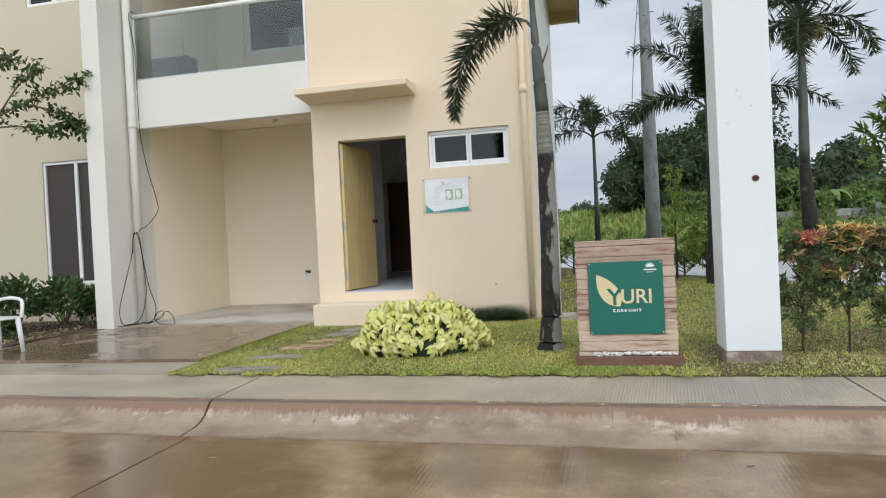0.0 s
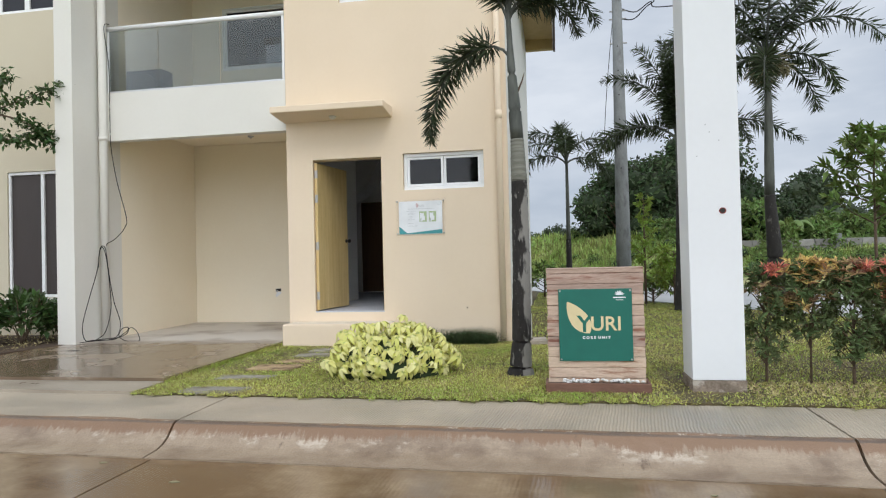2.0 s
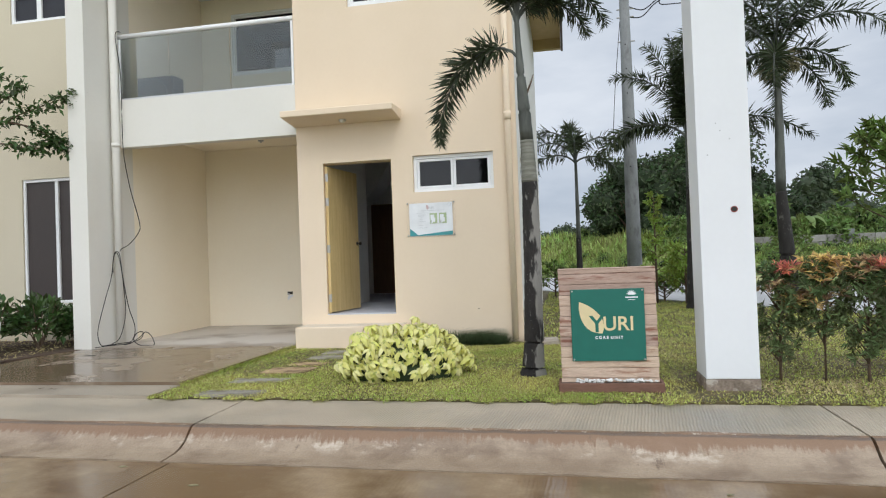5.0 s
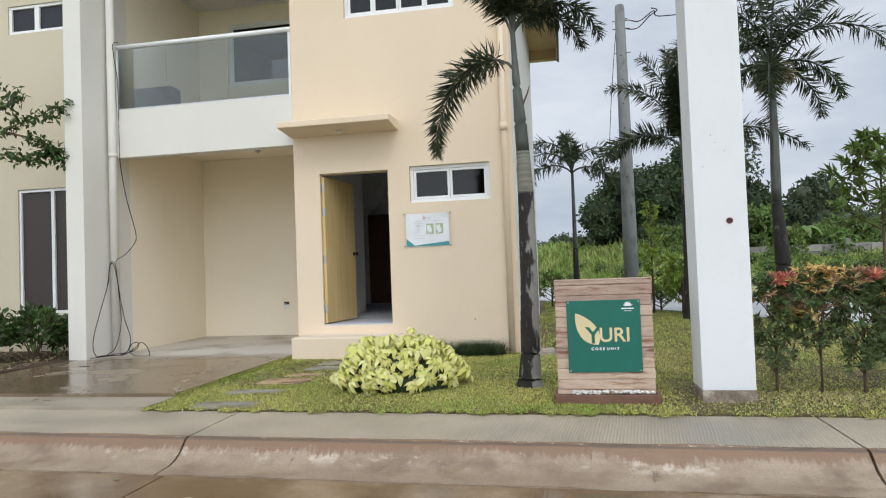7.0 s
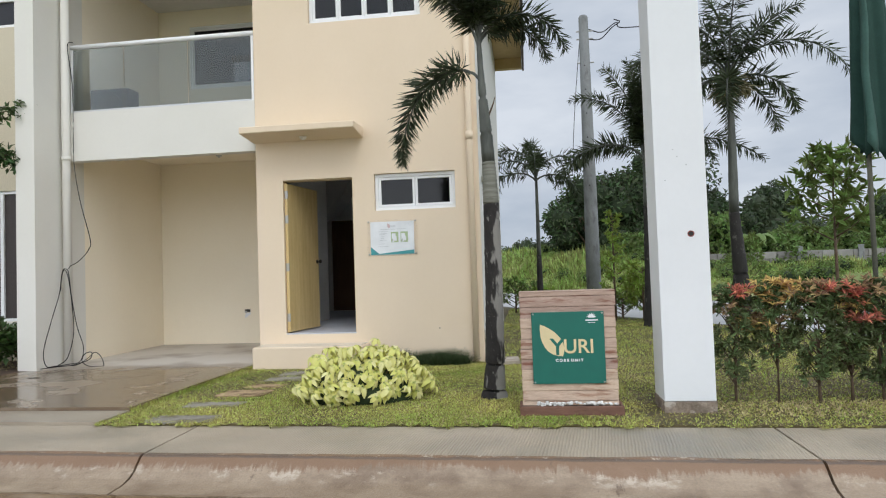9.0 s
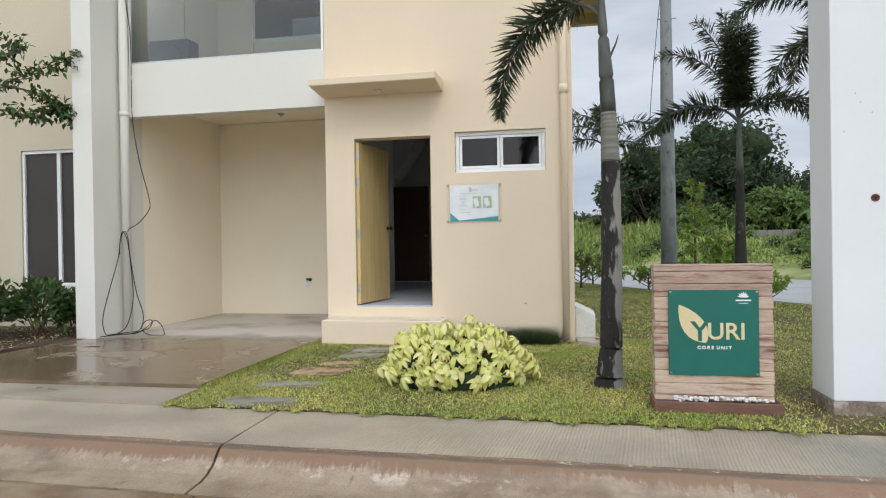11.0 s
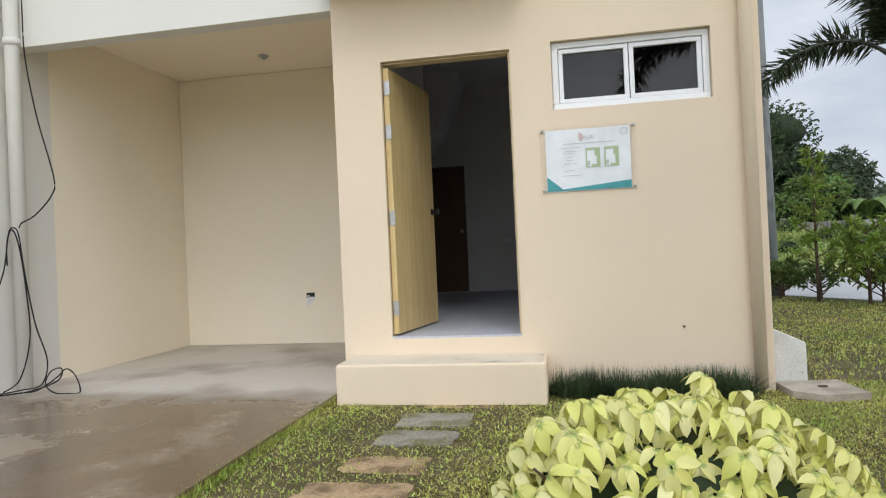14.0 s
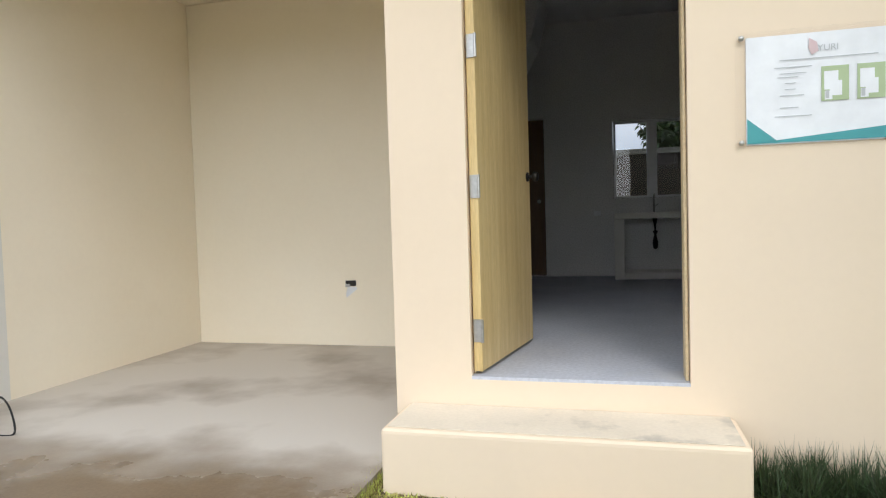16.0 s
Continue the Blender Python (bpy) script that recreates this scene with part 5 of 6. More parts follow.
lichen_side(BARK, 0.02, (0.82, -0.57), 0.152, (0.23, 0.22, 0.20))
near_palm = palm("foxtail_palm", "slim palm with a black trunk, pale lichen and dark drooping fronds", (2.945, -2.40, -0.1),
                 [(0, 0, -0.12, 0.150), (0.005, 0, 0.06, 0.106), (0.02, 0, 0.30, 0.089), (0.035, 0.0, 1.0, 0.082), (0.035, 0.0, 1.80, 0.074)],
                 [(0.025, 0, 2.2, 0.060), (0.01, 0, 2.5, 0.058), (-0.01, 0, 2.85, 0.040), (-0.02, 0.0, 3.1, 0.028), (-0.03, 0.0, 3.42, 0.022)],
                 [(175, 1.1, 86, 50, 1.0), (60, 1.1, 80, 40, 1.0), (8, 1.15, 78, -80, 0.9), (110, 1.2, 80, 20, 1.2), (250, 1.0, 80, 45, 1.0), (290, 1.1, 82, 30, 1.2), (95, 1.5, 86, 50, 1.3), (150, 1.0, 78, 20, 1.0), (335, 1.0, 80, 45, 0.9), (30, 1.0, 70, -70, 0.9), (200, 1.0, 76, 0, 1.0)],
                 0.20, 11, width=0.0105, count=300)
ring_pts = [(0.035 - 0.01 * i / 20, 0, 1.80 + 0.40 * i / 20) for i in range(21)]
part("ringed_trunk", tube(ring_pts, [0.074 - 0.013 * i / 20 + (0.0035 if i % 2 else 0) for i in range(21)], 16), RINGBARK, near_palm, "pale ringed bark", smooth=True)
rng = np.random.default_rng(12)
v, f, pts = frond(rng, (-0.02, 0, 2.98), 146, 1.66, 68, -92, 0.245, 620, 0.64, 0.0078, 0.9)
fr = mesh_part("frond", v, f, FROND, near_palm)
part("rib", tube([tuple(p) for p in pts[::2]], [0.016 - 0.011 * i / 13 for i in range(len(pts[::2]))], 5), SHAFT, fr)
part("leaf_stub", tube([(0.03, 0, 2.62), (0.09, -0.02, 2.75), (0.11, -0.02, 2.82)], [0.012, 0.008, 0.003], 5), TWIG, near_palm)

# ---- further palms ----
p3 = palm("roadside_palm", "tall palm with a dark lower trunk and a full ragged crown", (7.03, 3.45, -0.15),
          [(0, 0, -0.2, 0.22), (0, 0, 0.1, 0.17), (-0.02, 0, 1.0, 0.125), (-0.08, 0, 2.1, 0.085)], [(-0.08, 0, 2.1, 0.085), (-0.06, 0, 3.3, 0.07), (-0.05, 0, 4.2, 0.045), (-0.05, 0, 4.5, 0.03)],
          [(8, 2.75, 68, -62, 1.0), (340, 1.45, 35, -88, 0.8), (20, 1.4, 15, -85, 0.8), (172, 1.5, 30, -85, 0.8), (200, 1.45, 15, -88, 0.8), (150, 1.9, 74, -20, 1.0), (185, 2.3, 72, -60, 1.0), (95, 2.1, 86, 40, 1.1), (265, 1.9, 84, 30, 1.0), (120, 2.1, 80, 20, 1.0), (30, 1.9, 76, 10, 1.0), (310, 1.7, 70, 0, 1.0), (250, 1.4, 20, -80, 0.8), (75, 1.5, 30, -80, 0.8)], 0.33, 21, "roadside palms", BARKDARK, FRONDFAR, 0.015, 190, straw=12)
p4 = palm("roadside_palm", "slender palm with a black trunk and upright dark fronds", (5.69, 4.71, -0.15),
          [(0, 0, -0.2, 0.20), (0, 0, 0.1, 0.150), (0, 0, 1.0, 0.098), (0, 0, 2.4, 0.066)], [(0, 0, 2.4, 0.066), (0, 0, 3.0, 0.048), (0, 0, 3.4, 0.04)],
          [(183, 2.2, 52, -70, 0.8), (165, 1.7, 62, -60, 0.9), (355, 2.4, 40, -42, 0.8), (20, 1.9, 62, -60, 0.9), (90, 2.0, 89, 80, 1.2), (150, 2.0, 88, 74, 1.3), (260, 1.9, 89, 80, 1.2), (40, 1.8, 88, 78, 1.2), (200, 1.8, 88, 76, 1.2), (320, 1.7, 88, 74, 1.2), (200, 2.0, 84, 35, 1.5), (175, 2.2, 82, -10, 1.4), (100, 1.7, 84, 60, 1.0)], 0.32, 22, "roadside palms", BARKDARK, FRONDFAR, 0.017, 260)
p2 = palm("roadside_palm", "young palm with a thin bare trunk and short arching fronds", (3.62, 9.2, -0.15),
          [(0, 0, -0.3, 0.13), (0, 0, 0.2, 0.09), (0, 0, 1.6, 0.065)], [(0, 0, 1.6, 0.06), (0, 0, 2.8, 0.045), (0, 0, 3.7, 0.035)],
          [(180, 2.4, 88, -105, 0.9), (188, 1.8, 56, -95, 0.85), (2, 2.3, 84, -100, 0.9), (350, 1.6, 42, -85, 0.8), (100, 1.9, 86, 0, 1.0), (268, 1.6, 75, -70, 1.0), (160, 2.0, 86, -50, 1.2)], 0.34, 23, "roadside palms", BARKDARK, FRONDFAR, 0.017, 210)

# ---- utility pole with wires ----
pole = thing("utility_pole", "tall grey concrete utility pole", "utility pole", (4.92, 7.95, -0.2))
part("shaft", tube([(0, 0, -0.2), (0, 0, 2.5), (0, 0, 7.55), (0, 0, 7.6)], [0.19, 0.165, 0.115, 0.09], 20), CONC, pole, smooth=True)
for zz in (7.2, 7.0, 6.4):
    part("bolt", tube([(-0.19, -0.02, zz), (0.22, -0.02, zz)], 0.018, 6), STEEL, pole)
for zz in (3.3, 3.9, 4.5, 5.1, 5.7, 6.3):
    part("step_hole", tube([(-0.02, -0.165 + (zz - 2.5) * 0.01, zz), (-0.02, -0.05, zz)], 0.018, 8), DARK, pole)
w = smooth_path([(0.12, 0, 7.25), (0.45, 0, 7.15), (0.8, -0.05, 7.35), (1.0, 0, 7.22), (2.5, -0.4, 7.22), (6.5, -1.6, 7.75), (14, -4.0, 9.3)])
part("wire", tube(w, 0.014, 5), RUBBER, pole)
part("wire", tube(smooth_path([(0.1, 0, 7.0), (0.4, 0, 6.98), (0.7, 0, 7.25), (0.9, 0.05, 7.4), (0.75, 0, 7.45)]), 0.014, 5), RUBBER, pole)
part("wire", tube(smooth_path([(-0.12, 0, 6.9), (-0.3, 0, 5.2), (-0.42, 0, 3.6)]), 0.008, 5), RUBBER, pole)


# ---- small trees and shrubs ----
def sapling(name, label, at, height, spread, seed, leaf, n=900, size=0.16, group="", low=0.25, stems=5, width=0.32, lean=0.0):
    rng = np.random.default_rng(seed)
    t = thing(name, label, "young tree", at, group)
    bm = tube([(0, 0, -0.1), (lean * 0.5, 0.01, height * 0.5), (lean, 0, height * 0.97)], [0.03, 0.02, 0.006], 7)
    tips = []
    for k in range(stems * 4):
        s = low + (0.95 - low) * (k + 0.5) / (stems * 4)
        a = k * 2.4 + rng.random()
        L = spread * (1.15 - 0.75 * s) * (0.7 + 0.5 * rng.random())
        o = Vector((lean * s, 0, height * s))
        e = o + Vector((math.cos(a) * L, math.sin(a) * L, L * 0.7))
        tube([o, (o + e) / 2 + Vector((0, 0, -0.03)), e], [0.012, 0.009, 0.004], 5, bm)
        tips.append((o, e))
    part("trunk", bm, TWIG, t, smooth=True)
    k = rng.integers(0, len(tips), n)
    s = 0.35 + 0.7 * rng.random((n, 1))
    O, E = np.array([tuple(a) for a, _ in tips])[k], np.array([tuple(b) for _, b in tips])[k]
    P = O + (E - O) * s
    D = unit(unit(E - O) * 0.5 + rng.normal(size=(n, 3)) * 0.8 + np.array([0, 0, 0.15]))
    N = unit(np.array([0, 0, 1.0]) + rng.normal(size=(n, 3)) * 0.5)
    L = size * (0.6 + 0.7 * rng.random(n))
    v, f = leaves(P, D, N, L, L * width, 0.1)
    mesh_part("foliage", v, f, leaf, t)
    return t


sapling("big_leaf_tree", "young tree with large long mid-green leaves beyond the hedge", (7.74, 1.5, -0.2), 2.9, 0.78, 31, SAPLEAF, 900, 0.19, low=0.50, stems=6, width=0.34)
sapling("verge_sapling", "slim lime-green sapling on the lawn edge", (5.22, 6.4, -0.15), 2.5, 0.32, 32, LIME, 750, 0.13, "verge saplings", 0.2)
sapling("verge_sapling", "slim lime-green sapling on the lawn edge", (5.75, 5.9, -0.15), 1.25, 0.5, 33, LIME, 700, 0.15, "verge saplings", 0.15)
sapling("verge_sapling", "slim young tree with narrow leaves beyond the side road", (10.4, 14.0, -0.35), 2.3, 0.8, 34, SAPLEAF, 800, 0.2, "verge saplings", 0.25)
for k, (x, y, h, s) in enumerate(((4.55, 8.75, 0.62, 0.4), (5.05, 7.55, 0.75, 0.45), (5.45, 6.95, 0.65, 0.5), (6.0, 6.05, 0.7, 0.45), (6.35, 5.5, 0.55, 0.4), (4.9, 7.2, 0.6, 0.4), (3.3, 11.0, 0.9, 0.6), (2.95, 9.5, 1.1, 0.5), (3.75, 10.0, 0.7, 0.55), (7.4, 3.7, 0.6, 0.4), (8.2, 2.6, 0.7, 0.5), (9.3, 0.9, 0.7, 0.5))):
    sapling("verge_shrub", "low leafy green shrub along the lawn edge", (x, y, -0.15), h * 0.8, s, 50 + k, (LIME, SAPLEAF, TREEMID, SAPLEAF)[k % 4], 420, 0.12, "verge shrubs", 0.12, 4, 0.45)


def whorls(rng, C, A, count, size, width, cone=0.9):
    """Star-like tufts of slender leaves at C, each round its axis A."""
    n = len(C)
    A = unit(A)
    P = np.repeat(C, count, 0) + rng.normal(size=(n * count, 3)) * 0.006
    ax = np.repeat(A, count, 0)
    r = unit(rng.normal(size=(n * count, 3)))
    side = unit(r - (r * ax).sum(1, keepdims=True) * ax)
    D = unit(ax * (0.15 + 0.9 * rng.random((n * count, 1))) + side * cone + np.array([0, 0, -0.12]))
    L = size * (0.65 + 0.6 * rng.random(n * count))
    return leaves(P, D, unit(ax + rng.normal(size=P.shape) * 0.25), L, L * width, 0.10)


def hedge_plant(name, label, at, height, r, low, seed, tufts, coloured):
    """coloured: (material, number of tufts, x, z and spread of the patch)."""
    rng = np.random.default_rng(seed)
    t = thing(name, label, "shrub", at, "red-tipped hedge shrubs")
    bm = bmesh.new()
    stems = 1 + (seed % 5 == 4)
    for k in range(stems):
        a = k * 2.1 + rng.random()
        tube([(0.03 * k * math.cos(a), 0.03 * k * math.sin(a), -0.05), (0.045 * k * math.cos(a) + 0.01, 0.04 * math.sin(a), low), (r * 0.35 * math.cos(a), r * 0.35 * math.sin(a), height * 0.8)], [0.015, 0.012, 0.005], 6, bm)
    tufts = int(tufts * 1.45)
    u = rng.random(tufts)
    z = low + (height - low) * u ** 0.8
    shape = r * (0.55 + 0.75 * np.sin(np.pi * np.clip(0.12 + 0.78 * u, 0, 1)) + 0.16 * np.sin(u * 13 + seed))
    a = rng.random(tufts) * 2 * np.pi
    q = np.sqrt(0.12 + 0.88 * rng.random(tufts)) * (1 + 0.22 * np.sin(3 * a + seed))
    C = np.column_stack([shape * q * np.cos(a), 0.85 * shape * q * np.sin(a), z])
    for c in C[::4]:
        tube([(0, 0, max(c[2] - 0.16, low * 0.8)), (c[0] * 0.6, c[1] * 0.6, c[2] - 0.05), tuple(c)], [0.006, 0.004, 0.0025], 4, bm)
    part("stem", bm, TWIG, t, smooth=True)
    A = np.column_stack([C[:, 0] / r, C[:, 1] / r, 0.35 + 0.8 * u])
    v, f = whorls(rng, C, A, 11, 0.072, 0.26)
    mesh_part("foliage", v, f, HEDGELEAF, t)
    for mat, n, dx, dz, spread in coloured:
        n = int(n * 2.2)
        C2 = np.column_stack([dx + rng.normal(size=n) * spread * 1.35, -0.35 * r + rng.normal(size=n) * r * 0.45, np.minimum(dz + rng.normal(size=n) * spread * 0.6, height + 0.02)])
        v, f = whorls(rng, C2, np.column_stack([C2[:, 0] * 1.5, C2[:, 1] * 1.5 - 0.2, np.full(n, 0.8)]), 10, 0.072, 0.24)
        mesh_part("new_growth", v, f, mat, t, "coloured new leaves", kind="stuff")
    return t


for k, (x, y, h, r, low, tufts, tint, coloured) in enumerate((
        (5.02, -2.72, 0.98, 0.14, 0.20, 90, "bright red", ((REDLEAF, 7, 0.02, 0.94, 0.035), (ORANGELEAF, 7, 0.12, 0.66, 0.04), (BRONZELEAF, 8, 0.0, 0.8, 0.08))),
        (5.36, -2.74, 1.0, 0.15, 0.38, 80, "golden orange", ((ORANGELEAF, 22, 0.02, 0.94, 0.08), (BRONZELEAF, 8, -0.05, 0.72, 0.06))),
        (5.68, -2.76, 0.98, 0.17, 0.18, 130, "bronze", ((BRONZELEAF, 14, -0.02, 0.95, 0.08), (REDLEAF, 4, 0.02, 0.96, 0.03))),
        (5.95, -2.72, 0.98, 0.14, 0.25, 110, "bright red", ((REDLEAF, 14, 0.0, 0.92, 0.04), (REDLEAF, 8, 0.03, 0.70, 0.035), (ORANGELEAF, 6, 0.0, 0.8, 0.05))),
        (6.24, -2.70, 1.0, 0.20, 0.16, 170, "bronze", ((BRONZELEAF, 16, 0.0, 0.96, 0.10),)),
        (6.58, -2.72, 0.98, 0.22, 0.15, 170, "bronze", ((BRONZELEAF, 14, 0.0, 0.95, 0.10), (ORANGELEAF, 5, 0.08, 0.9, 0.05))),
        (6.96, -2.70, 0.96, 0.24, 0.15, 170, "golden orange", ((ORANGELEAF, 14, 0.0, 0.92, 0.10),)),
        (7.38, -2.68, 0.98, 0.25, 0.15, 170, "bright red", ((REDLEAF, 12, 0.0, 0.92, 0.10),)))):
    hedge_plant("hedge_shrub", "slender hedge shrub with dark leaves and %s new growth" % tint, (x, y, -0.13), h, r, low, 70 + k, tufts, coloured)

# ---- variegated shrub ----
vb = thing("variegated_shrub", "low rounded shrub with drooping yellow and green variegated leaves", "shrub", (1.66, -2.34, -0.12))
rng = np.random.default_rng(8)
bm = bmesh.new()
for k in range(16):
    a, rr = rng.random() * 6.28, 0.2 + 0.4 * rng.random()
    tube([(0.25 * math.cos(a), 0.15 * math.sin(a), -0.03), (rr * math.cos(a), rr * 0.7 * math.sin(a), 0.18), (rr * 1.3 * math.cos(a), rr * 0.9 * math.sin(a), 0.3)], [0.012, 0.009, 0.005], 6, bm)
part("stems", bm, TWIG, vb)
cm = []
for k in range(8):
    V, F = [], []
    for j in range(6):
        a = 2 * math.pi * j / 6 + 0.25 * rng.random()
        L, W = 0.108 * (0.8 + 0.45 * rng.random()), 0.056 * (0.85 + 0.3 * rng.random())
        c, s = math.cos(a), math.sin(a)
        droop = 0.85 + 0.75 * rng.random()
        i0 = len(V)
        for q, wq in ((0.06, 0.12), (0.3, 0.8), (0.58, 1.0), (0.82, 0.68), (1.0, 0.04)):
            x = L * q * (1 - 0.22 * q * droop)
            zz = -L * 0.72 * droop * q * q + 0.012
            for side, lift in ((-1, 0.006), (0, -0.004), (1, 0.006)):
                y = side * W / 2 * wq
                V.append((c * x - s * y, s * x + c * y, zz + lift * 1.8 * wq))
        for r_ in range(4):
            for q in range(2):
                b = i0 + r_ * 3 + q
                F.append((b, b + 1, b + 4, b + 3))
    me = bpy.data.meshes.new("leaf")
    me.from_pydata(V, [], F)
    me.materials.append(VARIEG)
    me.shade_smooth()
    cm.append(me)
for k in range(285):
    u = (k + 0.5) / 285
    el = math.asin(1 - 0.97 * u)
    az = k * 2.39996
    lump = 1 + 0.10 * math.sin(3 * az + 1) * math.cos(el)
    ob = new("leaf", cm[k % 8])
    ob.parent = vb
    inner = (1.0, 0.88, 0.78, 1.03, 0.93)[k % 5]
    p = Vector((0.645 * math.cos(el) * math.cos(az) * lump, 0.56 * math.cos(el) * math.sin(az) * lump, 0.05 + 0.44 * math.sin(el) * (1 + 0.08 * math.sin(az * 2)))) * inner
    nrm = Vector((math.cos(el) * math.cos(az), math.cos(el) * math.sin(az), math.sin(el) + 0.8)).normalized()
    m = nrm.to_track_quat("Z", "Y").to_matrix().to_4x4()
    ob.matrix_basis = Matrix.Translation(p + Vector((0.03 * rng.normal(), 0.03 * rng.normal(), 0.02 * rng.normal()))) @ m @ pose(0, 0, 0, 14 * rng.normal(), 14 * rng.normal(), 360 * rng.random()) @ Matrix.Scale(0.58 + 0.42 * rng.random(), 4)
# solid dark core whose colour stands in for shade deep in the shrub
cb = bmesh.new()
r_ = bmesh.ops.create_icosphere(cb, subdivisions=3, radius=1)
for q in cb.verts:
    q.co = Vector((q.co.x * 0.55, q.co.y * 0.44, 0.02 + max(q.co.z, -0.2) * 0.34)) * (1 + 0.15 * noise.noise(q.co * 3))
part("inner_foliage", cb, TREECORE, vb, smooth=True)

# ---- mondo grass along the wall ----
def blades(rng, n, xy, z0, length, width, lean=0.5, up=1.0):
    P = np.column_stack([xy, np.full(n, z0) if np.isscalar(z0) else z0])
    a = rng.random(n) * 2 * np.pi
    side = np.column_stack([np.cos(a), np.sin(a), np.zeros(n)])
    b = a + np.pi / 2 + rng.normal(size=n) * 0.6
    L = np.asarray(length) * (0.5 + 0.9 * rng.random(n))
    tilt = np.abs(rng.normal(size=n)) * lean
    top = P + np.column_stack([np.cos(b) * np.sin(tilt), np.sin(b) * np.sin(tilt), np.cos(tilt) * up]) * L[:, None]
    W = width * (0.7 + 0.6 * rng.random((n, 1)))
    v = np.stack([P - side * W / 2, P + side * W / 2, top], 1).reshape(-1, 3)
    return v, np.arange(3 * n).reshape(-1, 3)


rng = np.random.default_rng(14)
mg = thing("mondo_grass_border", "narrow border of dark tufted mondo grass at the wall foot", "plants", (0, 0, 0), kind="stuff")
n = 9000
tuft = np.column_stack([1.2 + 1.28 * rng.random(46), -0.24 + 0.2 * rng.random(46)])
ti = rng.integers(0, 46, n)
xy = tuft[ti] + rng.normal(size=(n, 2)) * 0.03
v, f = blades(rng, n, xy, -0.12, 0.24, 0.007, 1.15, 0.68)
tagged(mesh_part("blades", v, f, MONDO, mg), kind="stuff")

# ---- umbrella ----
um = thing("folded_umbrella", "large folded dark green parasol on a slim wooden pole", "umbrella", (6.535, -2.0, -0.2))
part("pole", tube([(0.0, 0, 0), (0.0, 0, 5.15)], 0.022, 12), material("grey_wood_pole", (0.15, 0.15, 0.12), rough=0.7, bump=0.2), um, smooth=True)
cv, cf = [], []
NS, NA = 22, 48
for i in range(NS + 1):
    s = i / NS
    zz = 5.1 - 2.87 * s
    R = 0.07 + 0.115 * s
    for j in range(NA):
        a = 2 * math.pi * j / NA
        q = R * (1 + 0.28 * math.sin(6 * a + 2.5 * s + 0.5) * (0.3 + 0.7 * s))
        drop = -0.13 * s**6 * math.sin(a * 1 + 2.4) - 0.07 * s**4 * math.sin(4 * a)
        cv.append((0.02 + 0.08 * s + q * math.cos(a), q * 0.8 * math.sin(a), zz + drop))
for i in range(NS):
    for j in range(NA):
        a, b = i * NA + j, i * NA + (j + 1) % NA
        cf.append((a, b, b + NA, a + NA))
can = mesh_part("canopy", cv, cf, CANVAS, um, "folded dark green canvas", smooth=True)
so = can.modifiers.new("thickness", "SOLIDIFY")
so.thickness = 0.008
# front fold; its brightness from the light is put into the colour
fl, ff = [], []
for i in range(13):
    s = i / 12
    for j in range(4):
        fl.append((-0.10 + (0.03 + 0.09 * s) * j / 3 - 0.03 * s + 0.012 * math.sin(9 * s), -0.185 - 0.02 * s - 0.05 * math.sin(math.pi * j / 3 + 0.8 * s), 3.75 - 1.42 * s - 0.05 * j * s + 0.02 * math.sin(5 * j)))
for i in range(12):
    for j in range(3):
        a = i * 4 + j
        ff.append((a, a + 1, a + 5, a + 4))
fo = mesh_part("folded_panel", fl, ff, CANVASLIT, um, "canvas fold in a paler green for its lit face", smooth=True)
so = fo.modifiers.new("thickness", "SOLIDIFY")
so.thickness = 0.01

# ---- chair and neighbour's side ----
ch = thing("plastic_chair", "white moulded plastic garden chair with a slatted back", "chair", (-3.27, -2.55, -0.115), rz=75)
for x in (-0.2, 0.2):
    for y in (-0.2, 0.2):
        part("leg", tube([(x * 1.15, y * 1.15, 0.0), (x, y, 0.42)], [0.022, 0.03], 8), PLASTIC, ch, smooth=True)
part("seat", block(-0.23, 0.23, -0.22, 0.22, 0.41, 0.435, 0.01, 2), PLASTIC, ch)
for x in (-0.23, 0.23):
    part("armrest", tube(smooth_path([(x, -0.22, 0.42), (x * 1.12, -0.2, 0.6), (x * 1.12, 0.0, 0.64), (x, 0.22, 0.62)]), 0.02, 8), PLASTIC, ch, smooth=True)
br = tube(smooth_path([(-0.2, 0.2, 0.42), (-0.21, 0.27, 0.7), (-0.14, 0.31, 0.84), (0, 0.32, 0.87), (0.14, 0.31, 0.84), (0.21, 0.27, 0.7), (0.2, 0.2, 0.42)]), 0.022, 8)
bk = part("backrest", br, PLASTIC, ch, smooth=True)
for x in (-0.1, -0.035, 0.035, 0.1):
    part("slat", tube([(x, 0.22, 0.43), (x, 0.29, 0.7), (x, 0.315, 0.84)], 0.013, 6), PLASTIC, bk)

structure(wall("neighbour_wall", "x", -12.0, -3.52, -0.3, 7.0, 0.6, 0.78, [(-5.46, -3.9, 0.52, 2.56), (-5.6, -4.5, 5.15, 5.62), (-9.5, -8.0, 0.52, 2.56)], NEIGHBOUR), "pale ochre neighbouring house wall", "wall")
nw = thing("window_5", "tall dark-screened window in a pale frame on the neighbouring house", "window", (-4.68, 0.66, 0.52), kind="structure")
fb = bmesh.new()
for a in ((-0.777, 0.777, -0.04, 0.03, 0.003, 0.05), (-0.777, 0.777, -0.04, 0.03, 1.99, 2.037), (-0.777, -0.735, -0.04, 0.03, 0.05, 1.99), (-0.18, -0.12, -0.04, 0.03, 0.05, 1.99), (0.735, 0.777, -0.04, 0.03, 0.05, 1.99)):
    block(*a, 0.004, 1, fb)
part("window_frame", fb, FRAME, nw)
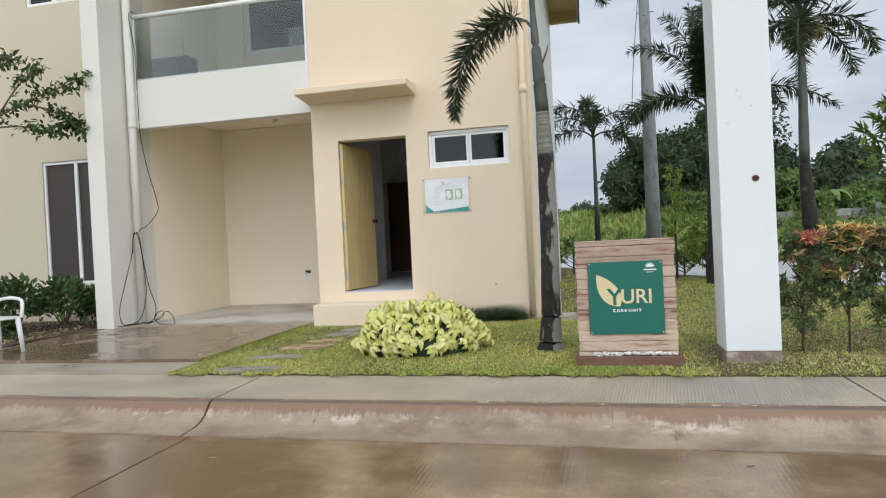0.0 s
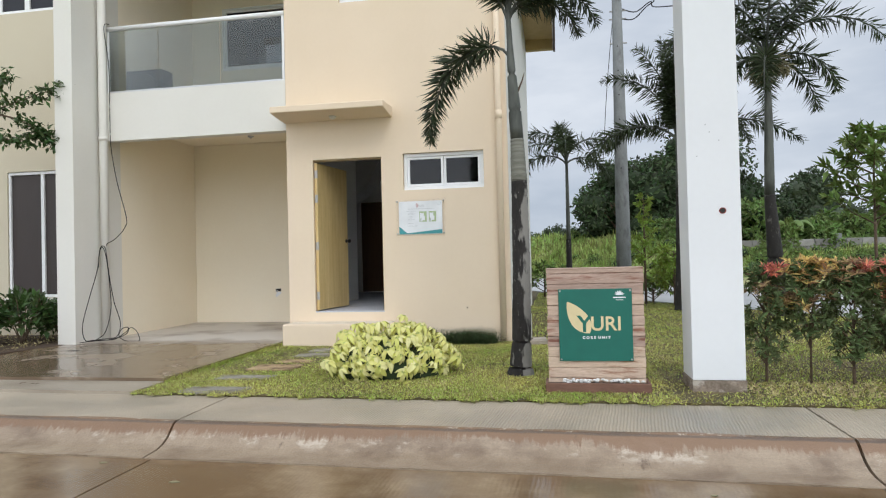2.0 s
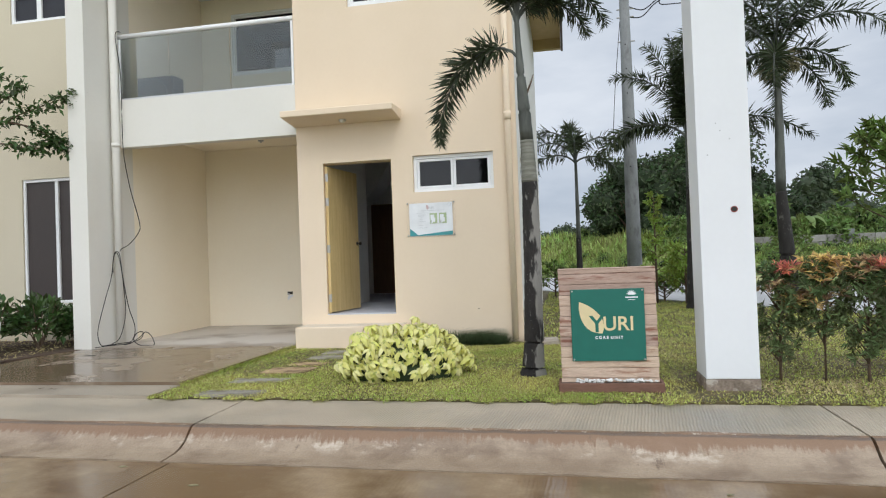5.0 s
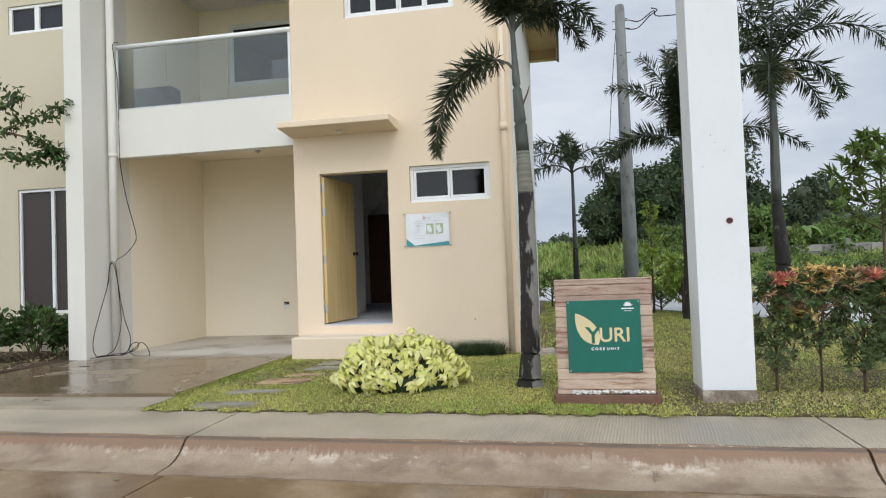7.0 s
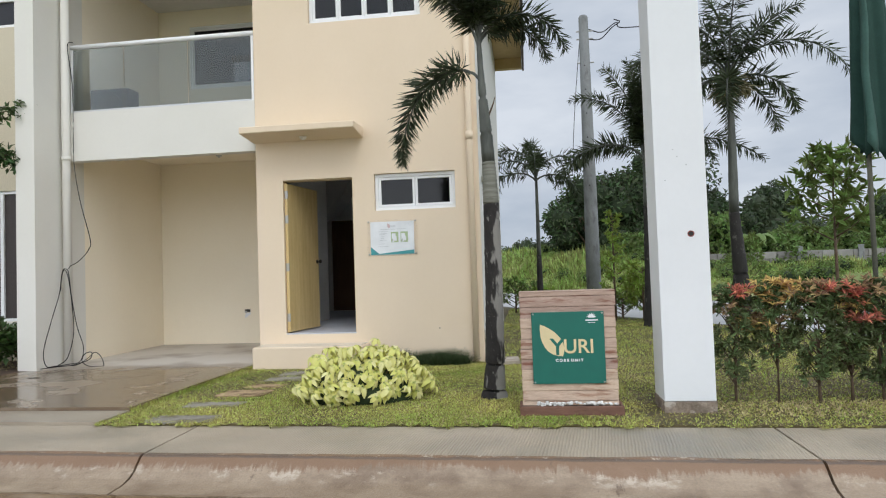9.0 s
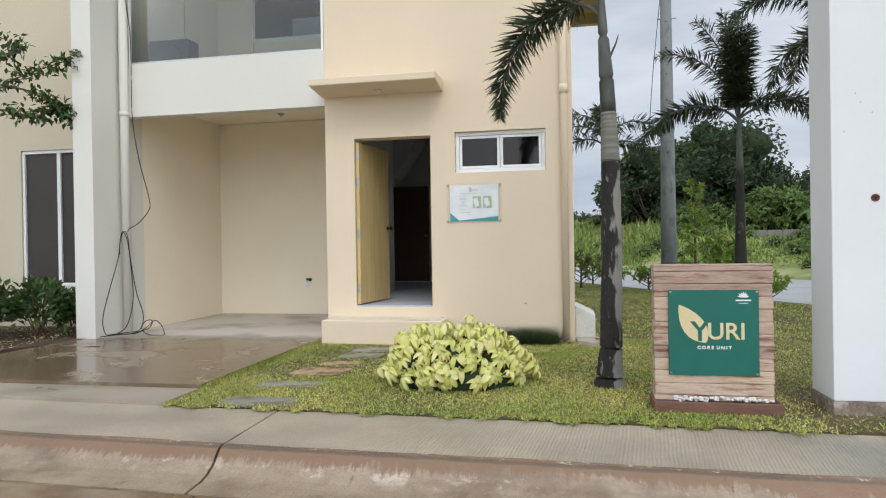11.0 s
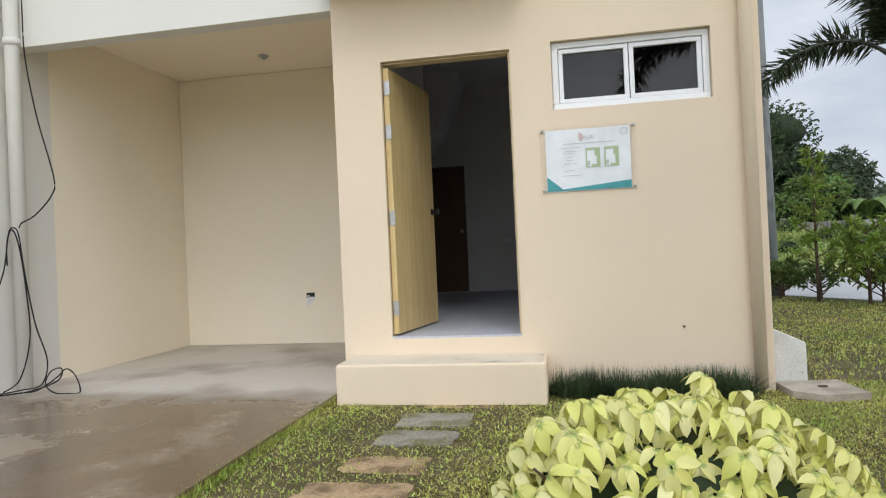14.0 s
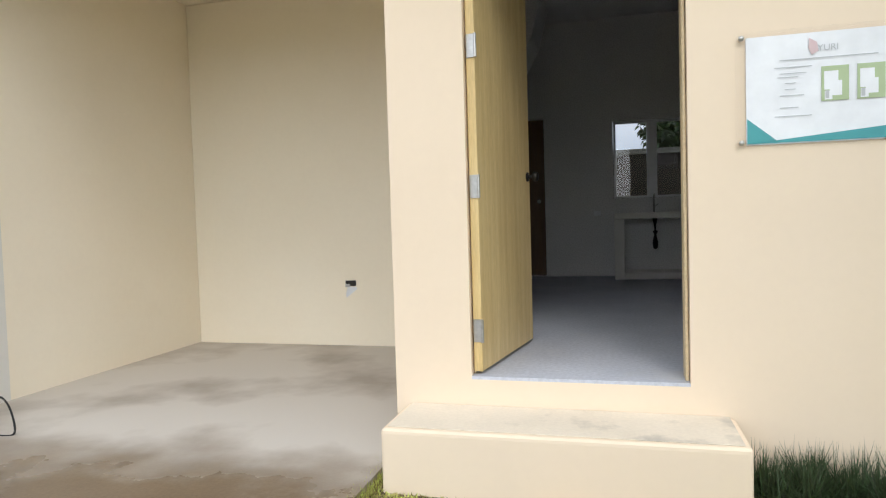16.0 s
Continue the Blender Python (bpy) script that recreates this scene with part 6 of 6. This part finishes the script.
for a, b in ((-0.735, -0.18), (-0.12, 0.735)):
    part("pane", block(a, b, -0.008, 0.0, 0.05, 1.99), SCREEN, nw)
part("sill", block(-0.82, 0.82, -0.12, -0.045, -0.06, -0.005, 0.006), WHITE, nw)
nw2 = thing("window_6", "small high neighbouring window with white frames and dark glass", "window", (-5.05, 0.66, 5.15), kind="structure")
fb = bmesh.new()
for a in ((-0.547, 0.547, -0.04, 0.03, 0.003, 0.05), (-0.547, 0.547, -0.04, 0.03, 0.42, 0.467), (-0.547, -0.49, -0.04, 0.03, 0.05, 0.42), (-0.06, 0.03, -0.04, 0.03, 0.05, 0.42), (0.49, 0.547, -0.04, 0.03, 0.05, 0.42)):
    block(*a, 0.004, 1, fb)
part("window_frame", fb, FRAME, nw2)
for a, b in ((-0.49, -0.06), (0.03, 0.49)):
    part("pane", block(a, b, -0.008, 0.0, 0.05, 0.42), ACBODY, nw2)
nw3 = thing("window_7", "dark-screened neighbouring window", "window", (-8.75, 0.66, 0.52), kind="structure")
part("pane", block(-0.745, 0.745, -0.008, 0.0, 0.003, 2.037), SCREEN, nw3)
structure(part("neighbour_roof", block(-12, -3.52, 0.3, 7, 7.0, 7.15), SOFFIT), "flat neighbouring roof", "roof")


def bed_plant(at, h, r, seed, n=380, size=0.12, flower=False, label="leafy dark green bedding plant in the mulch"):
    rng = np.random.default_rng(seed)
    t = thing("bed_plant", label, "plant", at, "bedding plants")
    bm = bmesh.new()
    for k in range(6):
        a = k * 1.05
        tube([(0, 0, -0.03), (r * 0.4 * math.cos(a), r * 0.4 * math.sin(a), h * 0.5), (r * 0.7 * math.cos(a), r * 0.7 * math.sin(a), h * 0.85)], [0.01, 0.008, 0.004], 5, bm)
    part("stem", bm, TWIG, t)
    d = unit(rng.normal(size=(n, 3)))
    d[:, 2] = np.abs(d[:, 2]) * 1.2 - 0.2
    P = d * (0.5 + 0.5 * rng.random((n, 1))) * np.array([r, r, h * 0.62]) + np.array([0, 0, h * 0.38])
    D = unit(d + rng.normal(size=(n, 3)) * 0.5)
    L = size * (0.6 + 0.7 * rng.random(n))
    v, f = leaves(P, D, unit(np.array([0, 0, 1.0]) + rng.normal(size=(n, 3)) * 0.4), L, L * 0.55, 0.12)
    mesh_part("foliage", v, f, BEDLEAF, t)
    if flower:
        for fx, fz in ((0.25, 0.3), (0.15, 0.5)):
            V, F = [], []
            for j in range(6):
                a = 2 * math.pi * j / 6
                c, s = math.cos(a), math.sin(a)
                i0 = len(V)
                V += [(fx + 0.006 * c, -r * 0.9, fz + 0.006 * s), (fx + 0.035 * c - 0.018 * s, -r * 0.9 - 0.02, fz + 0.035 * s + 0.018 * c), (fx + 0.055 * c, -r * 0.9 - 0.01, fz + 0.055 * s), (fx + 0.035 * c + 0.018 * s, -r * 0.9 - 0.02, fz + 0.035 * s - 0.018 * c)]
                F.append((i0, i0 + 1, i0 + 2, i0 + 3))
            mesh_part("flower", V, F, PETAL, t, "orange flower")
    return t


for k, (x, y, h, r, fl) in enumerate(((-4.15, -0.55, 0.75, 0.42, 0), (-4.6, -0.95, 0.8, 0.45, 1), (-5.2, -0.6, 0.75, 0.45, 0), (-3.85, -0.15, 0.55, 0.3, 0), (-5.0, -1.6, 0.6, 0.4, 1), (-5.9, -1.0, 0.8, 0.5, 0), (-4.35, -1.5, 0.35, 0.3, 0), (-6.8, -0.8, 0.8, 0.5, 0), (-4.7, 0.1, 0.7, 0.4, 0))):
    bed_plant((x, y, -0.06), h, r, 90 + k, flower=bool(fl), label="leafy bedding plant with orange flowers in the mulch" if fl else "leafy dark green bedding plant in the mulch")

bt = thing("bed_tree", "thin young tree with a sideways branch of small oval leaves", "tree", (-6.1, -0.75, -0.06))
rng = np.random.default_rng(5)
bm = tube([(0, 0, -0.1), (0.05, 0, 1.4), (0.2, 0.02, 2.4), (0.3, 0, 3.4), (0.3, 0.05, 4.4)], [0.05, 0.04, 0.03, 0.022, 0.01], 8)
arms = [[(0.22, 0.02, 2.5), (0.9, 0.0, 2.95), (1.6, 0.05, 3.25), (2.25, 0.1, 3.45), (2.62, 0.25, 3.6)], [(0.9, 0, 2.95), (1.5, 0.1, 2.95), (2.0, 0.15, 2.85), (2.3, 0.2, 2.95)], [(1.6, 0.05, 3.25), (2.0, 0.1, 3.15), (2.35, 0.15, 2.95), (2.5, 0.2, 2.80)], [(1.2, 0.02, 3.1), (1.6, 0.0, 3.5), (1.95, 0.0, 3.75)], [(0.3, 0, 3.2), (1.0, -0.1, 3.7), (1.6, -0.1, 3.9)], [(0.25, 0, 2.6), (-0.5, 0, 3.2), (-1.2, 0, 3.5)], [(0.3, 0, 3.4), (0.5, 0.4, 3.9), (0.7, 0.9, 4.2)]]
P, D = [], []
for arm in arms:
    sp = smooth_path(arm, 10)
    tube(sp, [0.016 - 0.012 * i / len(sp) for i in range(len(sp))], 5, bm)
    for i, q in enumerate(sp[8:]):
        for _ in range(11 if i > 3 else 3):
            P.append((q.x + 0.05 * rng.normal(), q.y + 0.05 * rng.normal(), q.z + 0.05 * rng.normal()))
part("trunk", bm, TWIG, bt, smooth=True)
n = len(P)
D = unit(rng.normal(size=(n, 3)) + np.array([0.3, 0, -0.2]))
v, f = leaves(np.array(P), D, unit(np.array([0, -0.3, 1.0]) + rng.normal(size=(n, 3)) * 0.5), 0.10 * (0.7 + 0.6 * rng.random(n)), 0.048, 0.08)
mesh_part("foliage", v, f, BEDLEAF, bt)

# ---- distance: trees, wall, meadow ----
G = "far tree belt"
for k, (x, y, h, rx, rz, c, leaf) in enumerate((
        (8.3, 38, 5.4, 3.4, 3.0, 5200, TREEDARK), (12.2, 39, 8.3, 3.8, 4.2, 7200, TREEDARK), (16.4, 41, 5.6, 3.2, 3.0, 5200, TREEDARK),
        (14.3, 33, 2.9, 2.6, 1.5, 3600, TREEMID), (20.5, 36, 3.0, 2.8, 1.5, 3600, TREEMID), (24.2, 37, 3.3, 3.0, 1.6, 4000, TREEMID), (29.5, 36, 1.8, 2.6, 0.95, 3000, TREEDARK), (34.5, 38, 1.9, 3.4, 1.0, 2600, TREEMID), (39.6, 60, 7.2, 3.3, 3.3, 4200, TREEDARK), (46, 44, 3.6, 4.5, 1.9, 2200, TREEDARK),
        (18.0, 31.8, 1.7, 2.0, 0.85, 2400, TREEMID), (23.0, 32.5, 1.7, 2.1, 0.85, 2400, TREEMID), (10.6, 34, 1.6, 2.0, 0.9, 2200, TREEMID), (27.5, 32.6, 1.5, 2.2, 0.8, 2400, TREEMID))):
    tree("far_tree", "dense %s tree at the far side of the meadow" % ("dark green" if leaf is TREEDARK else "mid-green"), (x, y, land(x, y) - 0.1), h, rx, rz, 200 + k, 20, int(c * 1.9), 0.33 if leaf is TREEDARK else 0.30, leaf, G, 0.22, skirt=True)
for k, (x, y, h, rx, rz) in enumerate(((45, 110, 14.5, 5.5, 7), (54, 115, 8.5, 9, 4.5), (26, 120, 11, 12, 5), (72, 110, 6.5, 14, 3.4), (2, 120, 4.6, 12, 2.4), (12, 124, 5.0, 12, 2.6), (-16, 118, 4.6, 14, 2.4), (92, 105, 7, 16, 3.6))):
    tree("hill_tree", "broad hazy dark tree mass on the horizon", (x, y, 0.4 if x > 20 else 2.2), h, rx, rz, 300 + k, 24, 6500 if h > 10 else 3600, 0.95 if h > 10 else 0.6, TREEFAR, "horizon trees", 0.6, core_mat=TREEFAR, ry=6, skirt=True)

bw = thing("boundary_wall", "long grey concrete block boundary wall behind the meadow", "wall", (20.0, 30.2, 0.42))
me_block = bpy.data.meshes.new("block")
q = block(-0.39, 0.39, -0.1, 0.1, -0.19, 0.19, 0.012)
q.to_mesh(me_block)
q.free()
me_block.materials.append(BLOCKWALL)
for i in range(36):
    for j in range(3):
        o = new("block", me_block)
        o.parent = bw
        o.matrix_basis = pose(-8 + 0.8 * i + 0.4 * (j % 2), 0, 0.2 + 0.4 * j)
for i in range(10):
    part("pier", block(-8 + 3.2 * i - 0.15, -8 + 3.2 * i + 0.15, -0.18, -0.105, -0.2, 1.45, 0.01), CONC, bw)
rh = thing("far_house", "far house with pale walls and a red gable roof", "house", (40.0, 48, 0.1))
part("wall", block(-4, 4, -3, 3, 0, 2.95), WHITE, rh)
rb = bmesh.new()
vv = [[rb.verts.new((x, y, zz)) for x, zz in ((-4.6, 2.9), (4.6, 2.9), (0, 5.2))] for y in (-3.4, 3.4)]
rb.faces.new(vv[0]), rb.faces.new(vv[1][::-1])
for i in range(3):
    rb.faces.new((vv[0][i], vv[0][(i + 1) % 3], vv[1][(i + 1) % 3], vv[1][i]))
bmesh.ops.recalc_face_normals(rb, faces=rb.faces[:])
part("roof", rb, REDROOF, rh)


def banana(at, h, seed):
    rng = np.random.default_rng(seed)
    t = thing("banana_plant", "clump of broad arching banana leaves below the trees", "plant", at, "banana plants")
    part("stem", tube([(0, 0, -0.2), (0, 0, h * 0.4)], [0.14, 0.08], 8), SHAFT, t, smooth=True)
    for k in range(9):
        a, L = k * 0.75 + rng.random(), h * 0.75
        V, F = [], []
        for i in range(9):
            s = i / 8
            e = radians(75 - 135 * s)
            x = L * (math.sin(radians(75)) - math.sin(e)) / 2.0
            zz = h * 0.35 + L * 0.75 * math.sin(math.pi * min(s * 0.85, 1)) ** 0.8
            w = 0.3 * math.sin(math.pi * (0.08 + 0.88 * s))
            for side in (-1, 0, 1):
                y = side * w
                V.append((math.cos(a) * x - math.sin(a) * y, math.sin(a) * x + math.cos(a) * y, zz - abs(side) * 0.12))
        for i in range(8):
            for j in range(2):
                b = i * 3 + j
                F.append((b, b + 1, b + 4, b + 3))
        mesh_part("leaf", V, F, TREEMID, t, smooth=True)
    return t


for k, (x, y, h) in enumerate(((16.2, 31.0, 2.6),)):
    banana((x, y, land(x, y) - 0.05), h * 0.75, 400 + k)

tree("yard_tree", "small dark tree behind the yard wall", (1.75, 9.3, -0.3), 3.3, 0.8, 0.8, 61, 8, 900, 0.16, TREEDARK, "", 0.08)

# meadow weeds
rng = np.random.default_rng(77)
N = 150000
r = 16 + 30 * rng.random(N) ** 1.1
az = radians(-8) + radians(64) * rng.random(N)
X, Y = 3 + r * np.sin(az), -6 + r * np.cos(az) * 1.15
d = np.array([past_road(x, y) for x, y in zip(X, Y)])
ok = (d * 0.84 > 8.9) & (Y < 42) & (Y > -6)
X, Y = X[ok], Y[ok]
Z = np.array([land(x, y) for x, y in zip(X, Y)])
tall = 0.10 + 0.55 * np.clip((Y - 20) / 8, 0, 1) + 0.05 * np.sin(X * 1.3) * np.sin(Y * 0.9)
lump = np.array([noise.noise(Vector((x * 0.28, y * 0.28, 1.7))) for x, y in zip(X, Y)])
tall = 0.42 * tall * np.clip(1 + 1.3 * lump, 0.35, 2.2)
v, f = blades(rng, len(X), np.column_stack([X, Y]), Z - 0.03, tall * 1.15, 0.12, 0.9)
M = 45000
r2, az2 = 34 + 60 * rng.random(M), radians(-14) + radians(70) * rng.random(M)
X2, Y2 = 3 + r2 * np.sin(az2), -6 + r2 * np.cos(az2) * 1.15
k2 = ((X2 - 1.9) + (Y2 - 14) * 0.55 > 10.7) & (Y2 > 20)
X2, Y2 = X2[k2], Y2[k2]
lump2 = np.array([noise.noise(Vector((x * 0.2, y * 0.2, 3.7))) for x, y in zip(X2, Y2)])
v2, f2 = blades(rng, len(X2), np.column_stack([X2, Y2]), np.array([land(x, y) for x, y in zip(X2, Y2)]) - 0.03, 0.42 * np.clip(1 + 1.4 * lump2, 0.3, 2.3), 0.22, 0.9)
f2 = f2 + len(v)
v, f = np.concatenate([v, v2]), np.concatenate([f, f2])
tagged(mesh_part("meadow_weeds", v, f, WEED), "tall bright green weeds covering the meadow", "weeds", kind="stuff")

rng = np.random.default_rng(83)
bushes = []
for k in range(110):
    y = 19 + 22 * rng.random()
    x = 4 + 30 * rng.random()
    if past_road(x, y) * 0.84 > 9.3:
        rr = 0.18 + 0.38 * rng.random()
        bushes.append((x, y, land(x, y) + rr * 0.35, rr))
v, f, core = crown(rng, bushes, 20000, 0.15, 0.5)
wb = thing("meadow_bushes", "low rounded weedy bushes scattered over the meadow", "weeds", kind="stuff")
tagged(mesh_part("leaves", v, f, SAPLEAF, wb), kind="stuff")
# bush cores carry the same painted-in shade colour
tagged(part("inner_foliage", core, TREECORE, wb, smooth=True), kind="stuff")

# ---- lawn grass ----
rng = np.random.default_rng(99)


def lawn_points(n, x0, x1, y0, y1):
    X, Y = x0 + (x1 - x0) * rng.random(n), y0 + (y1 - y0) * rng.random(n)
    edge = -3.46 - 0.025 * (X + 0.38) + 0.03 * np.sin(X * 9) + 0.03 * np.sin(X * 23 + 1) + 0.02 * np.sin(X * 61)
    left = -0.40 + 0.03 * np.sin(Y * 7) + 0.02 * np.sin(Y * 19)
    keep = (Y > edge) & (X > left) & (X < np.interp(Y, (-4, 3.3, 5.2, 7.5, 9.6, 14), (11.8, 7.7, 6.55, 5.2, 4.05, 1.9)))
    keep &= ~((X > -0.385) & (X < 2.72) & (Y > -0.02))
    keep &= ~((X > -0.33) & (X < 1.17) & (Y > -0.41))
    for a, b, c, e in ((0.08, 0.57, -3.36, -3.19), (0.08, 0.52, -2.76, -2.60), (0.17, 0.54, -2.20, -2.02), (0.25, 0.53, -1.74, -1.58), (0.30, 0.61, -1.29, -1.12), (0.33, 0.63, -0.91, -0.72), (0.42, 0.77, -0.44, -0.31), (2.74, 3.13, -0.32, 0.1)):
        keep &= ~((X > a) & (X < b) & (Y > c) & (Y < e))
    keep &= ~((X > 3.21) & (X < 4.02) & (Y > -3.21) & (Y < -2.93)) & ~((X > 4.36) & (X < 4.75) & (Y > -3.12) & (Y < -2.75))
    thin = np.array([noise.noise(Vector((x * 0.8, y * 0.8, 5.1))) for x, y in zip(X, Y)])
    bare = np.exp(-((X - 0.3) ** 2 / 0.5 + (Y + 0.9) ** 2 / 1.2)) + 0.6 * np.exp(-((X - 0.3) ** 2 / 0.8 + (Y + 2.0) ** 2 / 0.3)) + 0.5 * np.exp(-((X - 4.5) ** 2 / 2.5 + (Y + 3.15) ** 2 / 0.06))
    keep &= rng.random(n) > np.clip(0.26 + 0.75 * thin + 0.6 * bare, 0, 0.82)
    return np.column_stack([X, Y])[keep]


near = np.concatenate([lawn_points(330000, -0.5, 4.2, -3.7, 0.3), lawn_points(110000, 4.2, 9.5, -3.75, 0.3)])
v, f = blades(rng, len(near), near, -0.126, 0.032, 0.0115, 1.3, 0.55)
fringe = np.column_stack([-0.395 + 0.022 * rng.normal(size=9000), -2.95 + 2.95 * rng.random(9000)])
fv, ff = blades(rng, 9000, fringe, -0.125, 0.055, 0.008, 0.9, 0.75)
v, f = np.concatenate([v, fv]), np.concatenate([f, ff + len(v)])
tagged(mesh_part("lawn_grass", v, f, GRASS), "short patchy green lawn grass", "grass", kind="stuff")
dry = np.concatenate([lawn_points(60000, -0.5, 4.2, -3.7, 0.3), lawn_points(25000, 4.2, 9.5, -3.75, 0.3)])
v, f = blades(rng, len(dry), dry, -0.124, 0.034, 0.009, 1.4, 0.5)
tagged(mesh_part("dry_grass", v, f, DRYGRASS), "dry straw-coloured blades in the lawn", "grass", kind="stuff")
back = lawn_points(190000, 2.5, 9.5, 0.3, 11.5)
v, f = blades(rng, len(back), back, -0.130, 0.050, 0.018, 1.2, 0.6)
tagged(mesh_part("back_lawn_grass", v, f, GRASS), "short green grass at the side of the house", "grass", kind="stuff")
hedge_litter = np.column_stack([4.8 + 3 * rng.random(3500), -3.3 + 0.6 * rng.random(3500)])
v, f = blades(rng, 3500, hedge_litter, -0.125, 0.05, 0.02, 1.4, 0.4)
tagged(mesh_part("leaf_litter", v, f, DRYGRASS), "brown leaf litter under the hedge", "leaf litter", kind="stuff")
bed_litter = np.column_stack([-6.5 + 3.0 * rng.random(2500), -3.0 + 3.4 * rng.random(2500)])
v, f = blades(rng, int((bed_litter[:, 0] < -3.6).sum()), bed_litter[bed_litter[:, 0] < -3.6], -0.048, 0.05, 0.025, 1.4, 0.4)
tagged(mesh_part("bed_litter", v, f, DRYGRASS), "dry leaves on the mulch bed", "leaf litter", kind="stuff")
